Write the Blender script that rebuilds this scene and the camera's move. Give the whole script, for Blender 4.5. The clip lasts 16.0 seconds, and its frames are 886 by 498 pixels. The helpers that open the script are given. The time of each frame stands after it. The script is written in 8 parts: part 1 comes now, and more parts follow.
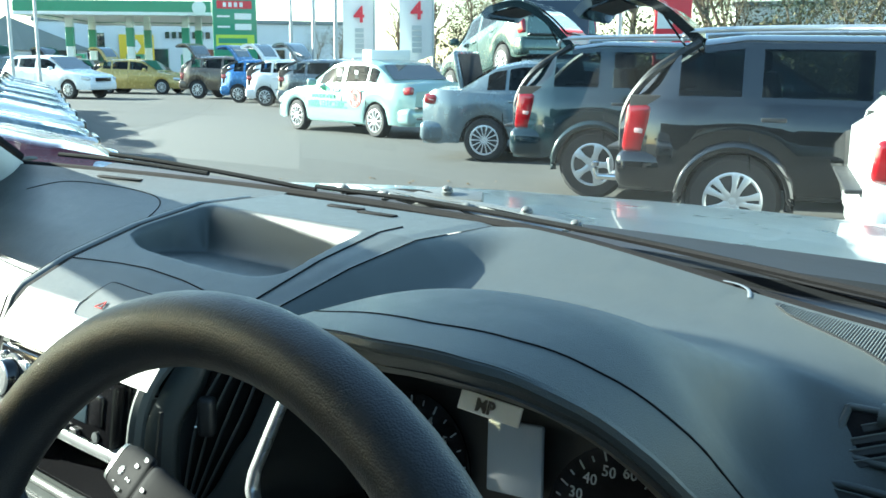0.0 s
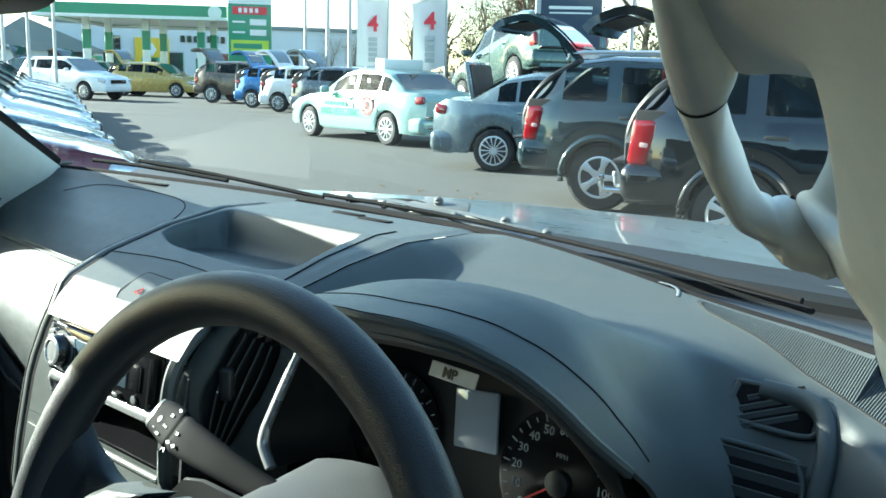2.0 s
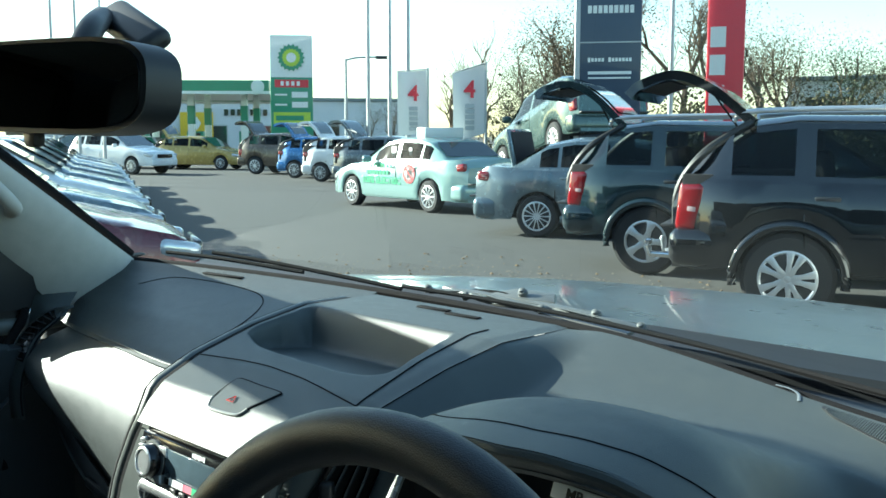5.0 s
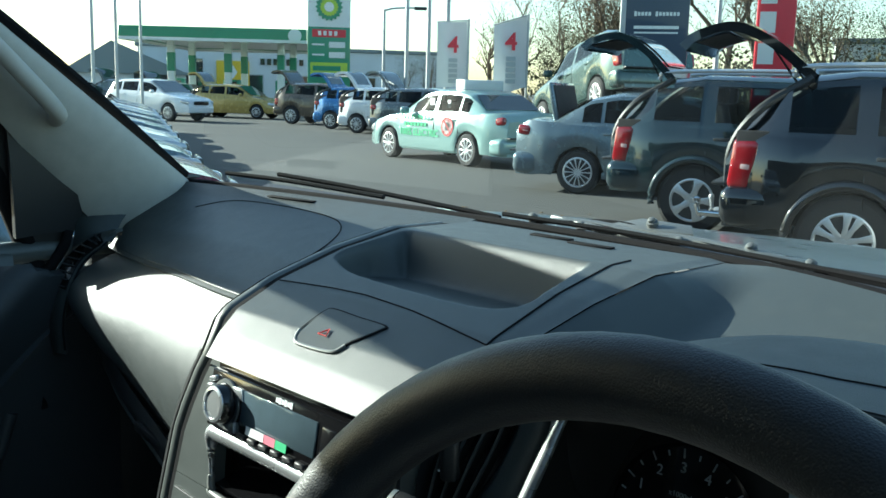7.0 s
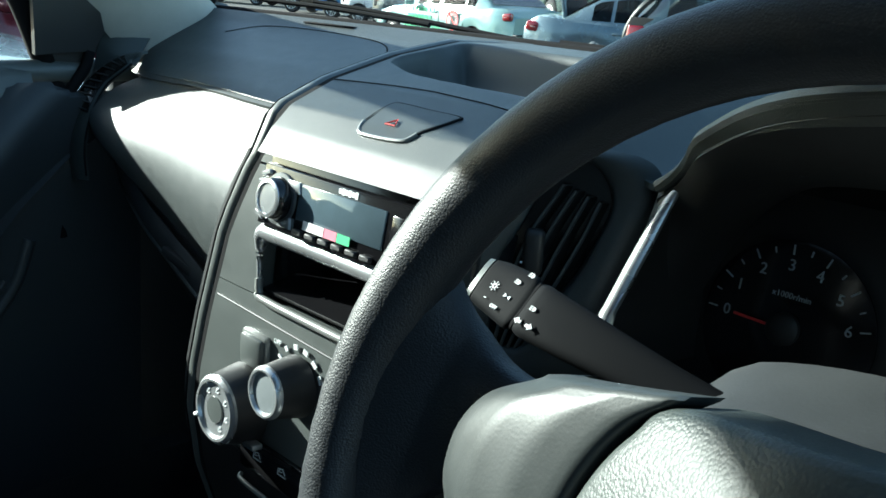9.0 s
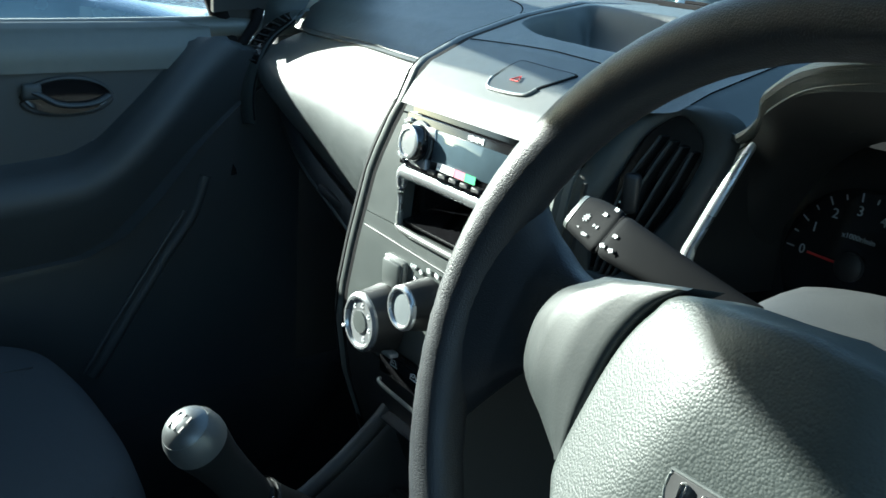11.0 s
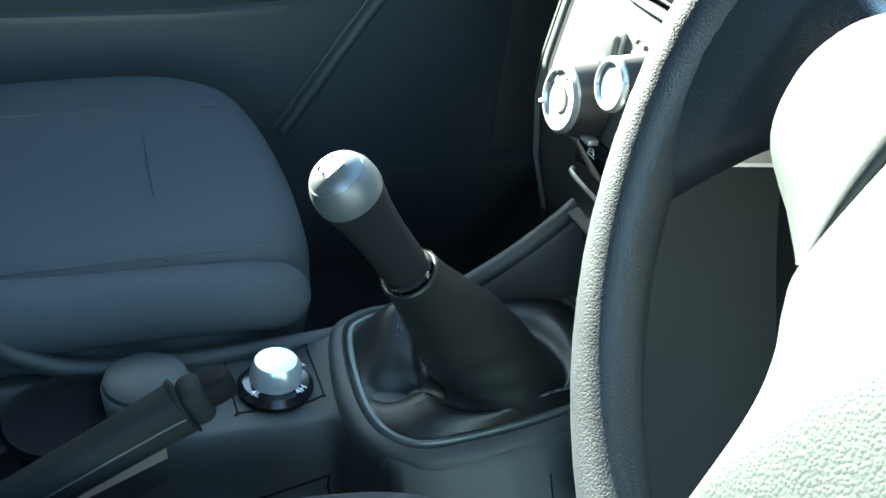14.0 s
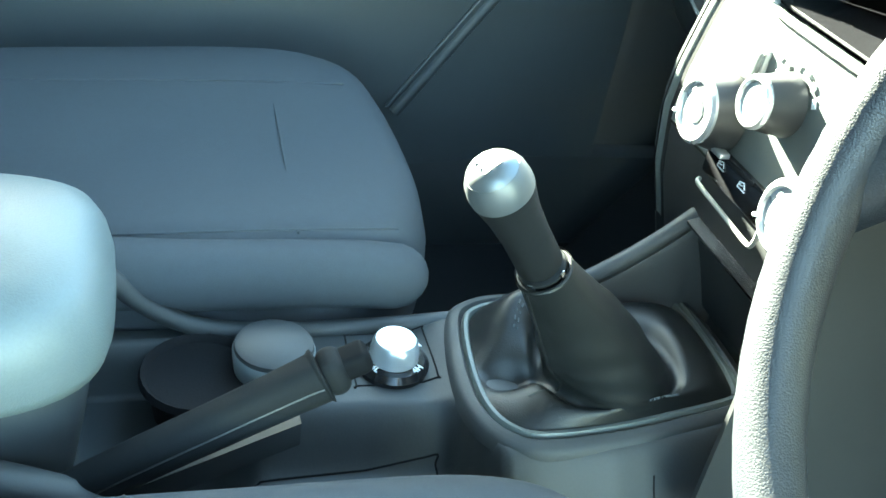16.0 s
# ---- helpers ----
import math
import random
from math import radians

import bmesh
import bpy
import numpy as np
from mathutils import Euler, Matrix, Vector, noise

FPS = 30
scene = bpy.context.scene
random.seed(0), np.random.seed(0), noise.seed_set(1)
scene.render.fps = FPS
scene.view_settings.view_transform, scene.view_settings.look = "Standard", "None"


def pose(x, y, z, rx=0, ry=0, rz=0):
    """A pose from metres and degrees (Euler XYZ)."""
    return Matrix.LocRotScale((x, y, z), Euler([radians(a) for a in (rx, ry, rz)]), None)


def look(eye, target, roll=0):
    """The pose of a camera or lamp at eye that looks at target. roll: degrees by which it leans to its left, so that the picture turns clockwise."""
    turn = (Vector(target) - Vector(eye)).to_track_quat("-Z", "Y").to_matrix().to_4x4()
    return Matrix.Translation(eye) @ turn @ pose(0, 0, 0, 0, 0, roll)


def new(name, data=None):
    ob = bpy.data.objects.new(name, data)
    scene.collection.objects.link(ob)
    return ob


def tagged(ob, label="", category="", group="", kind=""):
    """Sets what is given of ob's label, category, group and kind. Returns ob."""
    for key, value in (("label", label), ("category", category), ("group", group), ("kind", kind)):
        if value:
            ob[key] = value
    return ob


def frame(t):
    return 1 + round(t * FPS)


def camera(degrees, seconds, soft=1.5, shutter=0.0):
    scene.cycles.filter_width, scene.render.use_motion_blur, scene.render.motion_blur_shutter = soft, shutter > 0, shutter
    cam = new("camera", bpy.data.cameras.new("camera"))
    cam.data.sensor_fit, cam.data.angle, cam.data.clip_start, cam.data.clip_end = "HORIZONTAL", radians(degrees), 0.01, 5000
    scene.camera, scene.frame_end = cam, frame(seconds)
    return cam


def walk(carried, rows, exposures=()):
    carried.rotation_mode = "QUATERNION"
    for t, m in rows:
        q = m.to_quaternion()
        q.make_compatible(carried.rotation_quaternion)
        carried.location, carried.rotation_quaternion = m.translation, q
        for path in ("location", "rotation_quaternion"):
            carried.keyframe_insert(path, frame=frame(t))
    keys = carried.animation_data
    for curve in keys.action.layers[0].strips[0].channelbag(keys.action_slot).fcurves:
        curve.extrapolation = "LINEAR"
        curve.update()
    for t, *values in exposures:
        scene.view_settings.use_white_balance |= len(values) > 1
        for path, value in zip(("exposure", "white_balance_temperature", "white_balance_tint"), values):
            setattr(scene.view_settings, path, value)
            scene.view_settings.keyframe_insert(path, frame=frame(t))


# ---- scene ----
EXPO = [(0, 2.63, 6100, -7), (4, 2.2, 6100, -7), (7, 1.6, 6050, -6), (9, 1.98, 5900, -5), (11.5, 2.5, 5950, -5), (12.5, 2.75, 5950, -5), (14, 4.65, 6300, -8), (16, 5.85, 6800, -12)]
cam = camera(50.0, 16.0, soft=1.6)
PATH = [
    (0.0, pose(0.6603, -0.1702, 1.4377, 78.836, -0.244, 40.376)),
    (0.5, pose(0.6833, -0.1986, 1.4373, 78.389, -0.592, 39.656)),
    (1.0, pose(0.7182, -0.2368, 1.4486, 78.553, -1.208, 40.293)),
    (1.5, pose(0.7517, -0.2606, 1.4561, 78.915, -1.415, 41.138)),
    (2.0, pose(0.7702, -0.2635, 1.4592, 79.357, -1.475, 41.157)),
    (2.5, pose(0.7760, -0.2784, 1.4631, 79.853, -1.624, 40.336)),
    (3.0, pose(0.7881, -0.3022, 1.4743, 80.621, -1.455, 41.007)),
    (3.5, pose(0.8000, -0.3252, 1.4785, 81.338, -1.242, 41.648)),
    (4.0, pose(0.7977, -0.3287, 1.4929, 82.244, -0.776, 41.827)),
    (4.2, pose(0.7854, -0.3221, 1.4956, 83.146, -0.598, 41.837)),
    (6.3, pose(0.5768, -0.2137, 1.4474, 81.935, -0.694, 46.428)),
    (6.5, pose(0.5577, -0.2095, 1.4383, 81.566, -1.298, 46.261)),
    (7.0, pose(0.5291, -0.2139, 1.4269, 80.555, -1.432, 45.519)),
    (7.5, pose(0.5097, -0.2170, 1.4103, 79.938, -1.994, 45.238)),
    (8.0, pose(0.4816, -0.2173, 1.3796, 78.903, -3.404, 45.728)),
    (8.5, pose(0.4651, -0.2184, 1.3506, 76.305, -4.236, 45.782)),
    (9.0, pose(0.4641, -0.2272, 1.3366, 74.588, -4.154, 45.726)),
    (9.2, pose(0.4680, -0.2369, 1.3330, 74.120, -4.175, 46.026)),
    (11.3, pose(0.5670, -0.2839, 1.3603, 70.165, -3.284, 55.592)),
    (11.5, pose(0.5692, -0.2791, 1.3598, 69.193, -3.153, 55.778)),
    (12.0, pose(0.5534, -0.2591, 1.3463, 67.249, -3.129, 58.651)),
    (12.5, pose(0.5391, -0.2485, 1.3373, 65.128, -3.857, 62.093)),
    (13.0, pose(0.5176, -0.2333, 1.3160, 62.511, -4.452, 65.178)),
    (13.5, pose(0.5008, -0.2269, 1.2945, 60.720, -5.524, 67.726)),
    (14.0, pose(0.4825, -0.2206, 1.2819, 58.612, -6.167, 69.603)),
    (14.5, pose(0.4682, -0.2232, 1.2738, 56.936, -6.892, 71.076)),
    (15.0, pose(0.4617, -0.2282, 1.2692, 56.136, -7.052, 72.860)),
    (15.5, pose(0.4636, -0.2456, 1.2752, 56.115, -7.843, 74.571)),
    (16.0, pose(0.4799, -0.2745, 1.2948, 56.665, -8.632, 75.695)),
]
walk(cam, PATH, EXPO)

# ---- world and sun ----
SUN_AZ, SUN_EL = 108.5, 20.0  # degrees to the left of straight ahead, degrees up
world = bpy.data.worlds.new("sky")
scene.world = world
world.use_nodes = True
wn = world.node_tree.nodes
wl = world.node_tree.links
sky = wn.new("ShaderNodeTexSky")
sky.sky_type = 'NISHITA'
sky.sun_disc = False
sky.sun_elevation = radians(SUN_EL)
sky.sun_rotation = radians(-SUN_AZ)
sky.air_density, sky.dust_density, sky.ozone_density = 1.0, 0.7, 1.0
bgn = wn["Background"]
bgn.inputs["Strength"].default_value = 0.10
wl.new(sky.outputs[0], bgn.inputs[0])
sun_dir = Vector((-math.sin(radians(SUN_AZ)) * math.cos(radians(SUN_EL)), math.cos(radians(SUN_AZ)) * math.cos(radians(SUN_EL)), math.sin(radians(SUN_EL))))
sun = new("sun", bpy.data.lights.new("sun", 'SUN'))
sun.data.energy, sun.data.angle, sun.data.color = 5.0, radians(0.53), (1.0, 0.95, 0.87)
sun.matrix_world = look(sun_dir * 40, (0, 0, 0))


# ---- materials ----
def mat(name, col, rough=0.5, metal=0.0, grain=0.0, scale=60.0, bump=0.0, stain=0.12, bscale=None, coat=0.0, spec=0.5, deep=0.0005, pebble=False):
    """Principled material with fine grain, broad stains and relief at real-world size."""
    m = bpy.data.materials.new(name)
    m.use_nodes = True
    n, l = m.node_tree.nodes, m.node_tree.links
    b = n["Principled BSDF"]
    b.inputs["Roughness"].default_value, b.inputs["Metallic"].default_value = rough, metal
    b.inputs["Coat Weight"].default_value = coat
    b.inputs["Specular IOR Level"].default_value = spec
    tc = n.new("ShaderNodeTexCoord")
    fine = n.new("ShaderNodeTexNoise")
    fine.inputs["Scale"].default_value, fine.inputs["Detail"].default_value = scale, 4
    broad = n.new("ShaderNodeTexNoise")
    broad.inputs["Scale"].default_value, broad.inputs["Detail"].default_value = scale / 14, 3
    l.new(tc.outputs["Object"], fine.inputs["Vector"])
    l.new(tc.outputs["Object"], broad.inputs["Vector"])
    mx = n.new("ShaderNodeMix")
    mx.data_type = 'RGBA'
    lo = tuple(max(0, c * (1 - stain - grain)) for c in col) + (1,)
    hi = tuple(min(1, c * (1 + stain + grain)) for c in col) + (1,)
    mx.inputs["A"].default_value, mx.inputs["B"].default_value = lo, hi
    add = n.new("ShaderNodeMath")
    add.operation = 'MULTIPLY_ADD'
    share = grain / (grain + stain) if grain + stain else 0
    l.new(fine.outputs["Fac"], add.inputs[0])
    add.inputs[1].default_value = share
    sc = n.new("ShaderNodeMath")
    sc.operation = 'MULTIPLY'
    l.new(broad.outputs["Fac"], sc.inputs[0])
    sc.inputs[1].default_value = 1 - share
    l.new(sc.outputs[0], add.inputs[2])
    l.new(add.outputs[0], mx.inputs["Factor"])
    l.new(mx.outputs["Result"], b.inputs["Base Color"])
    rr = n.new("ShaderNodeMath")
    rr.operation = 'MULTIPLY_ADD'
    l.new(broad.outputs["Fac"], rr.inputs[0])
    rr.inputs[1].default_value, rr.inputs[2].default_value = 0.16, rough - 0.08
    l.new(rr.outputs[0], b.inputs["Roughness"])
    if bump:
        bp = n.new("ShaderNodeBump")
        bp.inputs["Strength"].default_value, bp.inputs["Distance"].default_value = bump, deep
        bp.invert = pebble
        tex = n.new("ShaderNodeTexVoronoi") if bscale else fine
        if bscale:
            tex.inputs["Scale"].default_value = bscale
            l.new(tc.outputs["Object"], tex.inputs["Vector"])
        l.new(tex.outputs[0], bp.inputs["Height"])
        l.new(bp.outputs[0], b.inputs["Normal"])
    return m


def glass(name, tint, gloss=0.06):
    """Thin pane: mostly clear, with a mirror-like share."""
    m = bpy.data.materials.new(name)
    m.use_nodes = True
    n, l = m.node_tree.nodes, m.node_tree.links
    n.remove(n["Principled BSDF"])
    tr, gl, mx = n.new("ShaderNodeBsdfTransparent"), n.new("ShaderNodeBsdfGlossy"), n.new("ShaderNodeMixShader")
    tr.inputs[0].default_value = (*tint, 1)
    gl.inputs["Roughness"].default_value = 0.02
    fr = n.new("ShaderNodeFresnel")
    fr.inputs[0].default_value = 1.3
    k = n.new("ShaderNodeMath")
    k.operation = 'MULTIPLY'
    k.inputs[1].default_value = gloss * 10
    l.new(fr.outputs[0], k.inputs[0])
    l.new(k.outputs[0], mx.inputs[0])
    l.new(tr.outputs[0], mx.inputs[1])
    l.new(gl.outputs[0], mx.inputs[2])
    l.new(mx.outputs[0], n["Material Output"].inputs[0])
    return m


M_DASH = mat("dash_plastic", (0.043, 0.052, 0.052), 0.48, grain=0.15, scale=900, bump=0.30, bscale=1700)
M_STACK = mat("stack_plastic", (0.075, 0.085, 0.082), 0.42, grain=0.08, scale=900, bump=0.12)
M_TRIM = mat("satin_trim", (0.22, 0.23, 0.22), 0.34, metal=0.35, grain=0.04, scale=500)
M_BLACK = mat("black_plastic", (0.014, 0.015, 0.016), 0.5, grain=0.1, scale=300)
M_GLOSSB = mat("gloss_black", (0.008, 0.008, 0.009), 0.14, grain=0.05, scale=200)
M_DARK = mat("lower_plastic", (0.022, 0.025, 0.027), 0.6, grain=0.15, scale=500, bump=0.2)
M_LEATHER = mat("wheel_grip", (0.014, 0.017, 0.021), 0.46, grain=0.15, scale=900, bump=0.35, bscale=1150, deep=0.0005, pebble=True)
M_COVER = mat("spoke_plastic", (0.030, 0.035, 0.035), 0.46, grain=0.08, scale=900, bump=0.12, spec=0.35)
M_HUB = mat("hub_grain", (0.034, 0.042, 0.040), 0.50, grain=0.1, scale=600, bump=0.38, bscale=860, deep=0.0005, pebble=True, spec=0.42)
# near-black base stands in for the shade that falls on the stalk
M_STALK = mat("stalk_plastic_shaded", (0.0035, 0.0040, 0.0050), 0.75, grain=0.1, scale=600, bump=0.1, spec=0.08)
M_DOOR = mat("door_plastic", (0.032, 0.038, 0.042), 0.55, grain=0.12, scale=700, bump=0.25)
M_BOOT = mat("boot_leather", (0.0065, 0.0075, 0.008), 0.45, grain=0.12, scale=400, bump=0.3, bscale=900, spec=0.35)
M_STITCH = mat("stitch_thread", (0.05, 0.055, 0.06), 0.8, scale=900)
M_FABRIC = mat("seat_fabric", (0.040, 0.046, 0.053), 0.9, grain=0.25, scale=1400, bump=0.4, spec=0.2)
M_CARPET = mat("carpet", (0.012, 0.013, 0.014), 0.95, grain=0.3, scale=700, bump=0.6, spec=0.1)
M_PILLAR = mat("pillar_trim", (0.45, 0.45, 0.41), 0.62, grain=0.06, scale=700, bump=0.15)
M_HANDLE = mat("handle_trim", (0.56, 0.55, 0.49), 0.52, grain=0.05, scale=600, bump=0.1)
M_RUBBER = mat("rubber", (0.008, 0.008, 0.009), 0.9, grain=0.3, scale=500, bump=0.4, spec=0.12)
M_CHROME = mat("chrome", (0.75, 0.76, 0.76), 0.12, metal=1.0, grain=0.02, scale=90)
M_BRIGHT = mat("bright_metal", (0.55, 0.57, 0.58), 0.28, metal=0.7, grain=0.03, scale=200)
M_FLAP = mat("satin_flap", (0.17, 0.19, 0.20), 0.48, grain=0.04, scale=300)
M_GRIP = mat("matt_grip", (0.008, 0.009, 0.010), 0.75, grain=0.15, scale=700, bump=0.25, bscale=1200, spec=0.12)
M_SILVER = mat("silver_knob", (0.11, 0.12, 0.125), 0.40, metal=0.55, grain=0.03, scale=300)
M_WHITEP = mat("white_paper", (0.75, 0.76, 0.76), 0.7, grain=0.03, scale=200)
M_WHITE = mat("white_mark", (0.72, 0.75, 0.76), 0.6, grain=0.03, scale=200)
M_DIAL = mat("dial_mark", (0.30, 0.33, 0.35), 0.6, grain=0.03, scale=200)
M_RED = mat("red_mark", (0.55, 0.03, 0.03), 0.5, scale=200)
M_LCD = mat("lcd_film", (0.30, 0.35, 0.42), 0.12, grain=0.03, scale=60, coat=0.6)
M_SCREEN = mat("radio_screen", (0.07, 0.10, 0.12), 0.10, grain=0.2, scale=60, coat=0.5)
M_GREEN = mat("green_tab", (0.05, 0.42, 0.18), 0.5, scale=200)
M_PINK = mat("pink_tab", (0.65, 0.18, 0.25), 0.5, scale=200)
M_GLASS = glass("windscreen_glass", (0.93, 0.97, 0.96), 0.008)
M_SIDEGLASS = glass("side_glass", (0.80, 0.85, 0.84), 0.06)
M_MIRROR = mat("mirror_glass", (0.22, 0.24, 0.25), 0.03, metal=1.0, stain=0.02, scale=5)
M_HOODPAINT = mat("silver_paint", (0.14, 0.17, 0.185), 0.30, metal=0.45, grain=0.14, scale=220, coat=0.5, stain=0.25)
M_WIPER = mat("wiper_metal", (0.15, 0.155, 0.15), 0.50, metal=0.4, grain=0.1, scale=200)

M_ASPHALT = mat("asphalt", (0.074, 0.074, 0.070), 0.86, grain=0.35, scale=45, bump=0.5, stain=0.22, spec=0.3)
M_GRIT = mat("grit", (0.20, 0.17, 0.12), 0.9, grain=0.3, scale=30)
M_LEAFLITTER = mat("leaf_litter", (0.14, 0.09, 0.04), 0.8, grain=0.3, scale=30)
M_TYRE = mat("tyre_rubber", (0.016, 0.016, 0.017), 0.8, grain=0.2, scale=80, bump=0.3)
M_ALLOY = mat("alloy", (0.62, 0.64, 0.65), 0.3, metal=0.7, grain=0.05, scale=60)
M_CARGLASS = mat("car_glass", (0.020, 0.028, 0.030), 0.06, grain=0.1, scale=6, coat=0.8)
M_CLAD = mat("cladding", (0.018, 0.019, 0.020), 0.5, grain=0.15, scale=90)
M_INNER = mat("car_inner", (0.012, 0.012, 0.013), 0.85, grain=0.2, scale=60)
M_TAIL = mat("tail_red", (0.22, 0.005, 0.009), 0.12, grain=0.05, scale=60, coat=0.8)
M_TAILW = mat("tail_clear", (0.42, 0.30, 0.29), 0.12, grain=0.05, scale=60, coat=0.8)
M_LAMP = mat("head_lamp", (0.55, 0.58, 0.60), 0.1, metal=0.4, grain=0.05, scale=60, coat=0.8)
M_CONC = mat("pale_render", (0.62, 0.64, 0.66), 0.8, grain=0.08, scale=12)
M_ROOF = mat("sheet_roof", (0.20, 0.23, 0.24), 0.6, grain=0.1, scale=8)
M_GREENP = mat("canopy_green", (0.03, 0.24, 0.13), 0.4, grain=0.05, scale=10, coat=0.3)
M_SIGNW = mat("sign_white", (0.74, 0.77, 0.75), 0.4, grain=0.03, scale=10)
M_YEL = mat("sign_yellow", (0.75, 0.50, 0.03), 0.5, grain=0.04, scale=10)
M_LIME = mat("sign_lime", (0.45, 0.62, 0.06), 0.5, grain=0.04, scale=10)
M_NAVY = mat("sign_navy", (0.025, 0.045, 0.085), 0.35, grain=0.05, scale=10, coat=0.3)
M_SIGNR = mat("sign_red", (0.62, 0.03, 0.05), 0.4, grain=0.05, scale=10)
M_POLE = mat("galvanised", (0.42, 0.44, 0.45), 0.45, metal=0.5, grain=0.1, scale=20)
M_FLAG = mat("flag_cloth", (0.74, 0.72, 0.70), 0.85, grain=0.05, scale=30)
M_BARK = mat("bark", (0.13, 0.10, 0.07), 0.9, grain=0.3, scale=20, bump=0.6)
M_LEAF1 = mat("leaf_olive", (0.075, 0.068, 0.028), 0.7, grain=0.3, scale=3, stain=0.3)
M_LEAF2 = mat("leaf_brown", (0.12, 0.080, 0.040), 0.7, grain=0.3, scale=3, stain=0.3)
M_LEAF3 = mat("leaf_green", (0.035, 0.06, 0.025), 0.7, grain=0.3, scale=3, stain=0.3)


def paint(name, col, metal=0.3, rough=0.26, coat=0.6, spec=0.35):
    return mat(name, col, rough, metal=metal, grain=0.04, scale=120, coat=coat, stain=0.05, spec=spec)


# ---- mesh helpers ----
BASE = {}


def thing(name, label, category, loc=(0, 0, 0), group="", kind=""):
    """A top-level Empty at the base of a thing, which parents its parts."""
    ob = new(name)
    ob.empty_display_size = 0.05
    ob.location = loc
    BASE[ob.name] = Vector(loc)
    return tagged(ob, label, category, group, kind)


def part(name, bm, material, parent=None, label="", smooth=True, angle=40):
    """Links a bmesh, given in world metres, as ONE mesh object under a thing or a part."""
    bmesh.ops.recalc_face_normals(bm, faces=bm.faces[:])
    me = bpy.data.meshes.new(name)
    bm.to_mesh(me)
    bm.free()
    for mm in (material if isinstance(material, (list, tuple)) else [material]):
        me.materials.append(mm)
    if smooth:
        me.shade_smooth()
        me.set_sharp_from_angle(angle=radians(angle))
    ob = new(name, me)
    if parent is not None:
        ob.parent = parent
        root = parent
        while root.parent is not None:
            root = root.parent
        if parent is root:
            ob.matrix_parent_inverse = Matrix.Translation(-BASE.get(root.name, Vector()))
    if label:
        ob["label"] = label
    return ob


def structure(name, bm, material, label, category="", smooth=True, angle=40):
    ob = part(name, bm, material, None, "", smooth, angle)
    return tagged(ob, label, category or name.split("_")[0], "", "structure")


def grid(fn, nu, nv, wrap=False):
    """A sheet from fn(u, v) with u and v from 0 to 1."""
    bm = bmesh.new()
    rows = [[bm.verts.new(fn(i / nu, j / nv)) for j in range(nv + 1)] for i in range(nu + (0 if wrap else 1))]
    n = len(rows)
    for i in range(nu):
        for j in range(nv):
            bm.faces.new((rows[i][j], rows[(i + 1) % n][j], rows[(i + 1) % n][j + 1], rows[i][j + 1]))
    return bm


def thick(bm, t):
    bmesh.ops.recalc_face_normals(bm, faces=bm.faces[:])
    bmesh.ops.solidify(bm, geom=bm.faces[:], thickness=t)
    return bm


def rbox(c, s, r=0.005, seg=2, m=None):
    """A box at c of size s with rounded edges, optionally turned by m about c."""
    bm = bmesh.new()
    bmesh.ops.create_cube(bm, size=1)
    bmesh.ops.scale(bm, vec=s, verts=bm.verts[:])
    if r > 0:
        bmesh.ops.bevel(bm, geom=bm.edges[:], offset=min(r, min(s) * 0.48), segments=seg, affect='EDGES', profile=0.5)
    if m is not None:
        bmesh.ops.transform(bm, matrix=m, verts=bm.verts[:])
    bmesh.ops.translate(bm, vec=c, verts=bm.verts[:])
    return bm


def lathe(profile, n=24, m=None, cap=True):
    """Turned body about z from (radius, height) pairs."""
    bm = bmesh.new()
    rings = [[bm.verts.new((r * math.cos(2 * math.pi * k / n), r * math.sin(2 * math.pi * k / n), z)) for k in range(n)] for r, z in profile]
    for a, b in zip(rings, rings[1:]):
        for k in range(n):
            bm.faces.new((a[k], a[(k + 1) % n], b[(k + 1) % n], b[k]))
    for ring, flip in ((rings[0], True), (rings[-1], False)) if cap else ():
        if (ring[0].co - ring[n // 2].co).length > 1e-4:
            bm.faces.new(ring[::-1] if flip else ring)
    bmesh.ops.remove_doubles(bm, verts=bm.verts[:], dist=1e-6)
    if m is not None:
        bmesh.ops.transform(bm, matrix=m, verts=bm.verts[:])
    return bm


def tube(path, radius, n=10, flat=1.0, closed=False):
    """A rod along a path; radius is a number or one for each point; flat squeezes it across."""
    pts = [Vector(p) for p in path]
    rad = radius if isinstance(radius, (list, tuple)) else [radius] * len(pts)
    bm = bmesh.new()
    rings = []
    up = Vector((0, 0, 1))
    for i, p in enumerate(pts):
        a, b = pts[i - 1] if i or closed else pts[0], pts[(i + 1) % len(pts)] if i + 1 < len(pts) or closed else pts[-1]
        d = (b - a).normalized()
        side = d.cross(up)
        side = side.normalized() if side.length > 0.05 else d.cross(Vector((0, 1, 0))).normalized()
        top = side.cross(d)
        rings.append([bm.verts.new(p + rad[i] * (math.cos(2 * math.pi * k / n) * side + flat * math.sin(2 * math.pi * k / n) * top)) for k in range(n)])
    pairs = list(zip(rings, rings[1:])) + ([(rings[-1], rings[0])] if closed else [])
    for a, b in pairs:
        for k in range(n):
            bm.faces.new((a[k], a[(k + 1) % n], b[(k + 1) % n], b[k]))
    if not closed:
        bm.faces.new(rings[0][::-1])
        bm.faces.new(rings[-1])
    return bm


